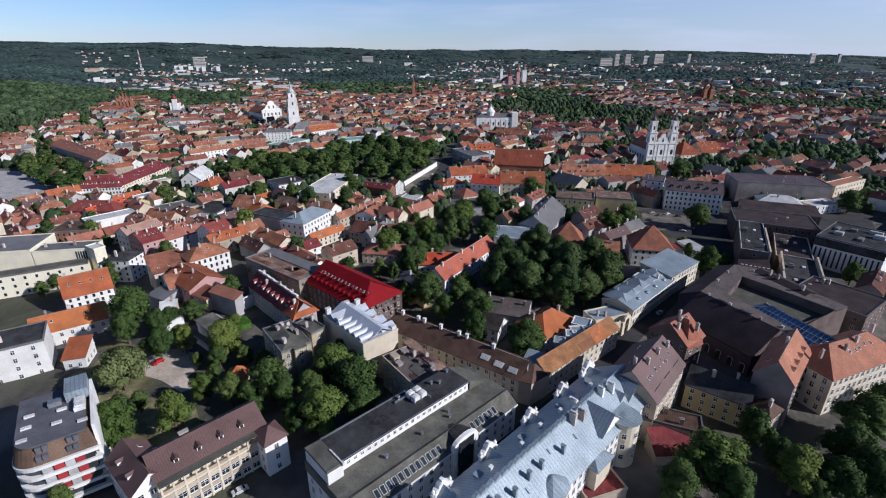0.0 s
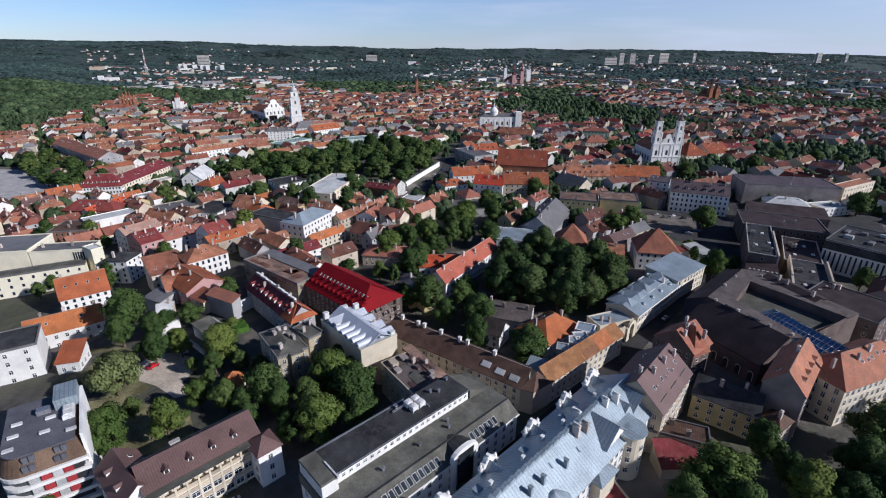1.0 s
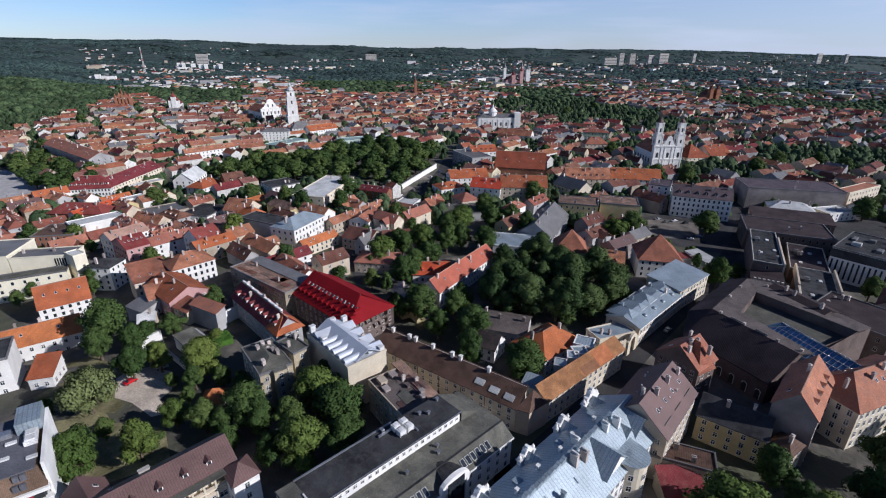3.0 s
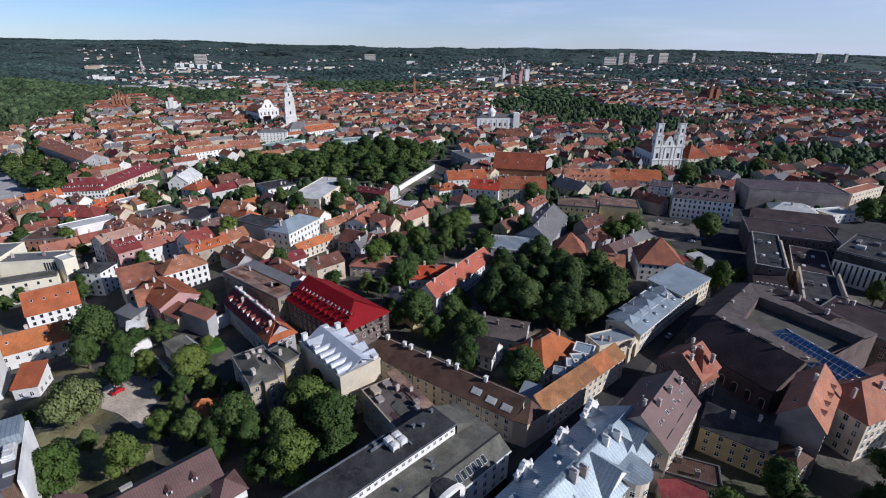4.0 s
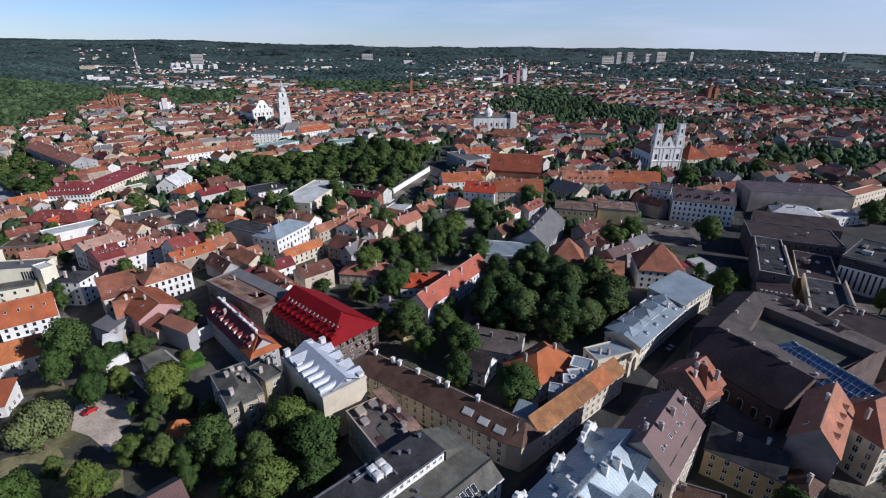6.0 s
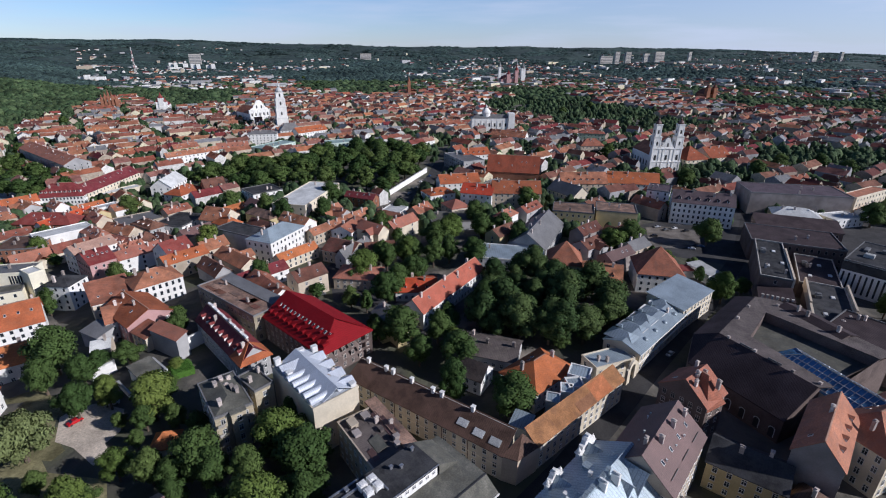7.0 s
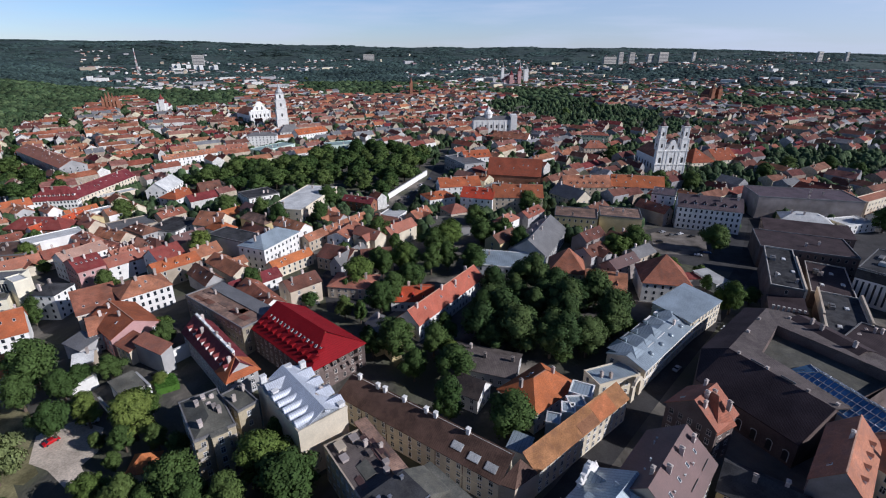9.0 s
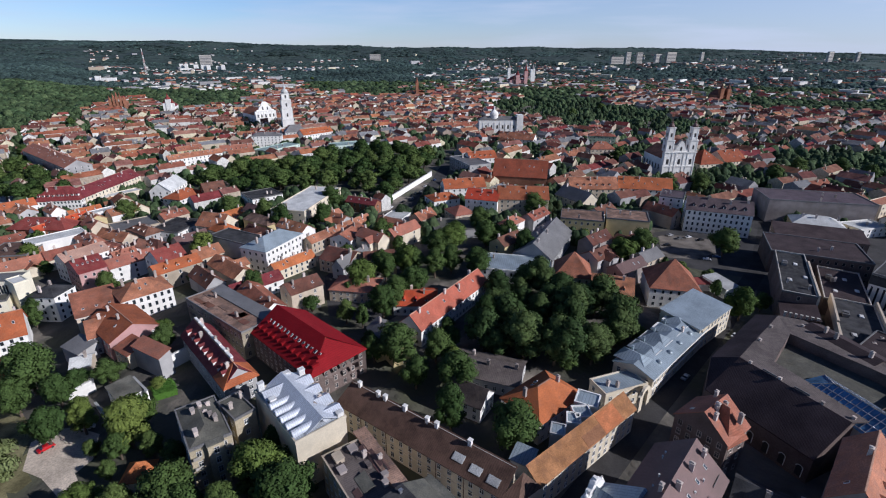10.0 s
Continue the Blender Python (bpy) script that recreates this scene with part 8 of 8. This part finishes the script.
def fill_town():
    """Rows of town houses along both sides of small courts, where nothing larger stands."""
    rng.seed(23)
    count = 0
    y = 205.0
    while y < 400:
        x = -0.95 * y - 40
        while x < 0.95 * y + 70:
            px, py = x + rng.uniform(-3, 3), y + rng.uniform(-3, 3)
            x += 12.5
            along = rng.random() < 0.5
            L, W = rng.uniform(14, 28), rng.uniform(9, 11.5)
            turn = town_turn(px, py) + (90 if along else 0)
            if count >= 90 or blocked(px, py, L, W, turn, 0.3):
                continue
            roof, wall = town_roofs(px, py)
            h = rng.choice((5.5, 6.5, 7, 9, 9.5, 10))
            kind = rng.choice("ggggggh")
            many = "low" if h < 6 else "two-storey" if h < 8 else "three-storey"
            base = house(many + " town house, " + roof.replace("_", " ") + " roof, " + wall + " walls", px, py, turn, L, W, h, rng.uniform(3.0, 4.2), kind, roof, wall,
                  gap=6.0 if py < 300 else 9.0, chim=2, sides="flr", band=False, skyl=rng.choice((0, 0, 0, 3)))
            if count % 3 == 0:
                s, u, w = rng.choice((-1, 1)), rng.uniform(-0.25, 0.25) * L, W * 0.75
                part("wing_wall", box(u - w / 2, min(0, s * (W / 2 + 3.5)), -3, u + w / 2, max(0, s * (W / 2 + 3.5)), h - 0.5), wall, base)
                part("wing_roof", gable(W / 2 + 3.9, w, h - 0.5, 2.6), roof, base, "", pose(u, s * (W / 2 + 3.5) / 2, 0, 0, 0, 90))
            count += 1
        y += 11.0


# distant tones; the 0.86 below puts the shade of facades into the colours
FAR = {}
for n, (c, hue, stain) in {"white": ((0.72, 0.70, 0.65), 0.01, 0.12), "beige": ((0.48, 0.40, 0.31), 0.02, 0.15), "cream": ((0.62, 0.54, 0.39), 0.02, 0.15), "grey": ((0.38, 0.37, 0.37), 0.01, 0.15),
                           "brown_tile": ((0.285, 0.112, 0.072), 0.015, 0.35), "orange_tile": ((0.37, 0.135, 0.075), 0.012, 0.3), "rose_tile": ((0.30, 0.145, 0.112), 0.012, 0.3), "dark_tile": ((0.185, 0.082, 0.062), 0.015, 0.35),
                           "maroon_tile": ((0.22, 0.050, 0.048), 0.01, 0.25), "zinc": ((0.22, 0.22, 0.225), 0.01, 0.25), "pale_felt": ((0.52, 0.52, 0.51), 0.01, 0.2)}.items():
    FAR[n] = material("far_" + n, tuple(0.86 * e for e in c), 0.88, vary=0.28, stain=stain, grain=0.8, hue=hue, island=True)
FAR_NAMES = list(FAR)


class Town:
    """Collects many simple houses into one mesh."""

    def __init__(self):
        self.v, self.f, self.s = [], [], []

    def add(self, px, py, turn, L, W, h, q, wall, roof, detail):
        z = terrain(px, py)
        c, s = math.cos(radians(turn)), math.sin(radians(turn))
        k = len(self.v)
        o = 0.35
        for lx, ly, lz in ((-L / 2, -W / 2, -5), (L / 2, -W / 2, -5), (L / 2, W / 2, -5), (-L / 2, W / 2, -5), (-L / 2, -W / 2 - o, h), (L / 2, -W / 2 - o, h), (L / 2, W / 2 + o, h), (-L / 2, W / 2 + o, h), (-L / 2, 0, h + q), (L / 2, 0, h + q)):
            self.v.append((px + lx * c - ly * s, py + lx * s + ly * c, z + lz))
        self.f += [(k, k + 1, k + 5, k + 4), (k + 1, k + 2, k + 6, k + 9, k + 5), (k + 2, k + 3, k + 7, k + 6), (k + 3, k, k + 4, k + 8, k + 7), (k + 4, k + 5, k + 9, k + 8), (k + 6, k + 7, k + 8, k + 9)]
        self.s += [FAR_NAMES.index(wall)] * 4 + [FAR_NAMES.index(roof)] * 2
        if not detail:
            return
        n, dark = max(2, int(L / 3.3)), len(FAR_NAMES)
        for j in range(int((h - 0.4) / 2.9)):
            for i in range(n):
                u0, zz = (-0.5 + (i + 0.5) / n) * L, z + 0.9 + j * 2.9
                for side in (-1, 1):
                    k, v0 = len(self.v), side * (W / 2 + 0.22)
                    for du, dz in ((-0.5, 0), (0.5, 0), (0.5, 1.5), (-0.5, 1.5)):
                        self.v.append((px + (u0 + du) * c - v0 * s, py + (u0 + du) * s + v0 * c, zz + dz))
                    self.f.append((k, k + 1, k + 2, k + 3))
                    self.s.append(dark)
        for i in range(2):
            u0, e = rng.uniform(-0.42, 0.42) * L, rng.uniform(-0.2, 0.2) * W
            bv, bf = box(-0.6, -0.45, h + q * 0.4, 0.6, 0.45, h + q + 0.9)
            k = len(self.v)
            self.v += [(px + (a + u0) * c - (b + e) * s, py + (a + u0) * s + (b + e) * c, z + d) for a, b, d in bv]
            self.f += [tuple(p + k for p in q4) for q4 in bf]
            self.s += [1] * 6

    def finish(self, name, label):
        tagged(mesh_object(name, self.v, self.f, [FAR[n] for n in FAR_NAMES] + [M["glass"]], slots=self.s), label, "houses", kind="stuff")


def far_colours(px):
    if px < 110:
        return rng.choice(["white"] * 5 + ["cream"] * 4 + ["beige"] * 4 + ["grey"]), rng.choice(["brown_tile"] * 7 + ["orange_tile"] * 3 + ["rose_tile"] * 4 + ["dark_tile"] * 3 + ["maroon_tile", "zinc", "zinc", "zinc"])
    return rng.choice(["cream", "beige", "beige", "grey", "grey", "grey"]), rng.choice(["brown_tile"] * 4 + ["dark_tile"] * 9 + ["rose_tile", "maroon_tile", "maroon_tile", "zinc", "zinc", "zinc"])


def far_town():
    """The quarters further off: closed blocks of joined houses round green courts, then scattered houses."""
    rng.seed(29)
    town, taken, courts = Town(), set(), []

    def cells(px, py, L, turn):
        c, s = math.cos(radians(turn)), math.sin(radians(turn))
        return [(int((px + u * L * c) // 9.5), int((py + u * L * s) // 9.5)) for u in (-0.42, -0.2, 0, 0.2, 0.42)]

    def plot(px, py, turn, L, W, mine):
        r = math.hypot(px, py)
        if py < 372 or abs(px) > 1.02 * py + 70 or (py > 600 and px < wood_edge(py) + 15) or any(inside(px, py, p) for p in GREEN):
            return False
        if (blocked(px, py, L, W, turn, 0.4) if r < 800 else built(px, py, 6)) or any(q in taken for q in cells(px, py, L, turn)):
            return False
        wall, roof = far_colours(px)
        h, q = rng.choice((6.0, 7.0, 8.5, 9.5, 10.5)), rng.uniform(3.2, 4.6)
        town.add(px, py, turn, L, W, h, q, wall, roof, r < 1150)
        mine.update(cells(px, py, L, turn))
        return True

    c0, s0 = math.cos(radians(40)), math.sin(radians(40))
    bw, bd = 80.0, 64.0
    for bi in range(-28, 36):
        for bj in range(-28, 36):
            gx, gy = bi * bw + rng.uniform(-5, 5), bj * bd + rng.uniform(-5, 5)
            cx, cy = gx * c0 - gy * s0, 420 + gx * s0 + gy * c0
            r = math.hypot(cx, cy)
            if cy < 330 or r > 1600 or abs(cx) > 1.05 * cy + 90:
                continue
            lush = noise.noise((cx * 0.0028, cy * 0.0028, 9))
            if (cx > -60 or r > 1200) and lush > 0.42 - 0.30 * smooth((cx - 60) / 250) - 0.45 * smooth((r - 1050) / 650):
                continue
            turn = 40 + 26 * noise.noise((cx * 0.003, cy * 0.003, 2)) + rng.uniform(-6, 6)
            c, s = math.cos(radians(turn)), math.sin(radians(turn))
            w, d = bw - 11 + rng.uniform(-4, 4), bd - 11 + rng.uniform(-4, 4)
            mine = set()
            for ox, oy, ux, uy, span, extra in ((0, -d / 2 + 5, 1, 0, w, 0), (0, d / 2 - 5, 1, 0, w, 0), (-w / 2 + 5, 0, 0, 1, d - 20, 90), (w / 2 - 5, 0, 0, 1, d - 20, 90)):
                u = -span / 2
                while u < span / 2 - 6:
                    L = min(rng.uniform(13, 32), span / 2 - u)
                    lx, ly = ox + ux * (u + L / 2), oy + uy * (u + L / 2)
                    u += L
                    if rng.random() < 0.20:
                        continue
                    plot(cx + lx * c - ly * s, cy + lx * s + ly * c, turn + extra, L, rng.uniform(10.5, 13.5), mine)
            for k in range(2):
                if rng.random() < 0.75:
                    lx, ly = rng.uniform(-0.28, 0.28) * w, rng.uniform(-0.12, 0.12) * d
                    plot(cx + lx * c - ly * s, cy + lx * s + ly * c, turn + 90, rng.uniform(11, 18), 7.5, mine)
            taken |= mine
            for k in range(16):
                lx, ly = rng.uniform(-0.34, 0.34) * w, rng.uniform(-0.28, 0.28) * d
                courts.append((cx + lx * c - ly * s, cy + lx * s + ly * c))
    # scattered houses and large pale blocks out to the hills
    y = 1250.0
    while y < 4700:
        step = 22 + (y - 1250) * 0.016
        x = -0.98 * y - 60
        while x < 1.05 * y + 90:
            px, py = x + rng.uniform(-0.45, 0.45) * step, y + rng.uniform(-0.45, 0.45) * step
            x += step
            r = math.hypot(px, py)
            open_land = noise.noise((px * 0.0016, py * 0.0026, 12)) + 0.4 * noise.noise((px * 0.006, py * 0.009, 4)) + 0.06 - 0.24 * smooth((r - 1700) / 2600)
            if r < 1500 or px < wood_edge(py) + 20 or open_land < 0 or rng.random() < 0.35 or built(px, py, 8) or any(inside(px, py, p) for p in GREEN):
                continue
            turn = town_turn(px, py) + rng.choice((0, 90))
            if any(q in taken for q in cells(px, py, 20, turn)):
                continue
            taken.update(cells(px, py, 20, turn))
            if rng.random() < 0.17:
                town.add(px, py, turn, rng.uniform(26, 70), rng.uniform(13, 20), rng.choice((7, 9, 13, 16)), 0.6, rng.choice(("white", "white", "cream", "grey")), rng.choice(("pale_felt", "pale_felt", "zinc", "white")), False)
            else:
                wall, roof = far_colours(px)
                town.add(px, py, turn, rng.uniform(14, 30), rng.uniform(10, 14), rng.choice((5, 6.5, 8)), rng.uniform(3, 4.5), "white" if rng.random() < 0.4 else wall, roof, False)
        y += step * 1.2
    town.finish("distant_houses", "distant town blocks with red tiled roofs round green courts")
    return taken, courts


def clump_mesh(name, items, mat, label, lobes=1):
    """Uneven leafy crowns, each of a few lobes, for every (x, y, z, radius, height)."""
    verts, faces = [], []
    for x, y, z, r, h in items:
        for e in range(lobes):
            q0, off = rng.uniform(0, 6.28), (0.0 if lobes == 1 else r * rng.uniform(0.2, 0.5))
            lx, ly = x + math.cos(q0) * off, y + math.sin(q0) * off
            lr, lh = (r, h) if lobes == 1 else (r * rng.uniform(0.6, 0.85), h * rng.uniform(0.72, 1.08))
            k = len(verts)
            verts.append((lx + rng.uniform(-.3, .3) * lr, ly, z + lh))
            for zz, rr in (((0.86, 0.55), (0.55, 0.98), (0.12, 0.75)) if lobes > 1 else ((0.92, 0.38), (0.62, 0.74), (0.0, 1.12))):
                for i in range(6):
                    q = i * 1.0472 + zz * 2 + rng.uniform(-0.3, 0.3)
                    m = lr * rr * rng.uniform(0.75, 1.2)
                    verts.append((lx + math.cos(q) * m, ly + math.sin(q) * m, z + lh * zz * rng.uniform(0.85, 1.12)))
            for i in range(6):
                j = (i + 1) % 6
                faces.append((k, k + 1 + i, k + 1 + j))
                for t in (0, 6):
                    faces += [(k + 1 + t + i, k + 7 + t + i, k + 7 + t + j, k + 1 + t + j)]
    tagged(mesh_object(name, verts, faces, mat, smooth_shade=True), label, "trees", kind="stuff")


def far_trees(taken, courts):
    rng.seed(31)
    near, items, hills = [], [], []
    y = 320.0
    while y < 6250:
        step = 8.5 + max(0, y - 600) * 0.0062
        x = -1.0 * y - 60
        while x < 1.06 * y + 90:
            px, py = x + rng.uniform(-0.48, 0.48) * step, y + rng.uniform(-0.48, 0.48) * step
            x += step
            r = math.hypot(px, py)
            wood = px < wood_edge(py) and py > 600
            green = any(inside(px, py, p) for p in GREEN)
            if r > 6250 or (3500 < r < 5800 and noise.noise((px * 0.004, py * 0.003, 6)) + rng.uniform(-0.35, 0.35) < 0.05):
                continue
            if (r < 900 and (built(px, py, 2.0) or inside(px, py, PLAZA) or in_street(px, py, 6) or any(inside(px, py, p) for p in KEEP_OUT))):
                continue
            if (int(px // 9.5), int(py // 9.5)) in taken and not green:
                continue
            if not wood and not green and rng.random() < (0.30 if r < 1150 else 0.16 if r < 1700 else 0.08):
                continue
            s = rng.uniform(0.5, 1.15) if rng.random() < 0.8 else rng.uniform(1.2, 1.7)
            size = (px, py, terrain(px, py) - 1, (4.6 * s if r < 1200 else max(4.6, step * 0.72) * s), 9.5 * s ** 0.6 * (1 - 0.3 * smooth((r - 1900) / 1500)))
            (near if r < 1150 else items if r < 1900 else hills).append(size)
        y += step * 0.95
    for x, y in courts:
        if y > 350 and not built(x, y, 2.0) and (int(x // 9.5), int(y // 9.5)) not in taken and not in_street(x, y, 6) and not inside(x, y, PLAZA) and not any(inside(x, y, p) for p in KEEP_OUT):
            s = rng.uniform(0.6, 1.1)
            near.append((x, y, terrain(x, y) - 1, 4.6 * s, 9.5 * s))
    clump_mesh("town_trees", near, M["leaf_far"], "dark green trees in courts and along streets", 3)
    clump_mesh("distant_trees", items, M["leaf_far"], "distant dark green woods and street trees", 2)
    clump_mesh("distant_woods", hills, M["leaf_hazed"], "hazy green woods on the far hills")


fill_town()
far_trees(*far_town())


def yard_trees():
    rng.seed(37)
    n = 0
    for i in range(2600):
        y = rng.uniform(190, 340)
        x = rng.uniform(-0.9 * y - 20, 0.9 * y + 30)
        if n >= 42 or (x < -60 and rng.random() < 0.75) or not free(x, y, 2.2) or any(inside(x, y, p) for p in KEEP_OUT) or (y < 300 and rng.random() < 0.5):
            continue
        FOOT.append((x, y, 0, 7, 7))
        tree(x, y, rng.uniform(6, 11), rng.uniform(2.6, 4.4), "green tree between town houses", rng.choice(PARK))
        n += 1


yard_trees()
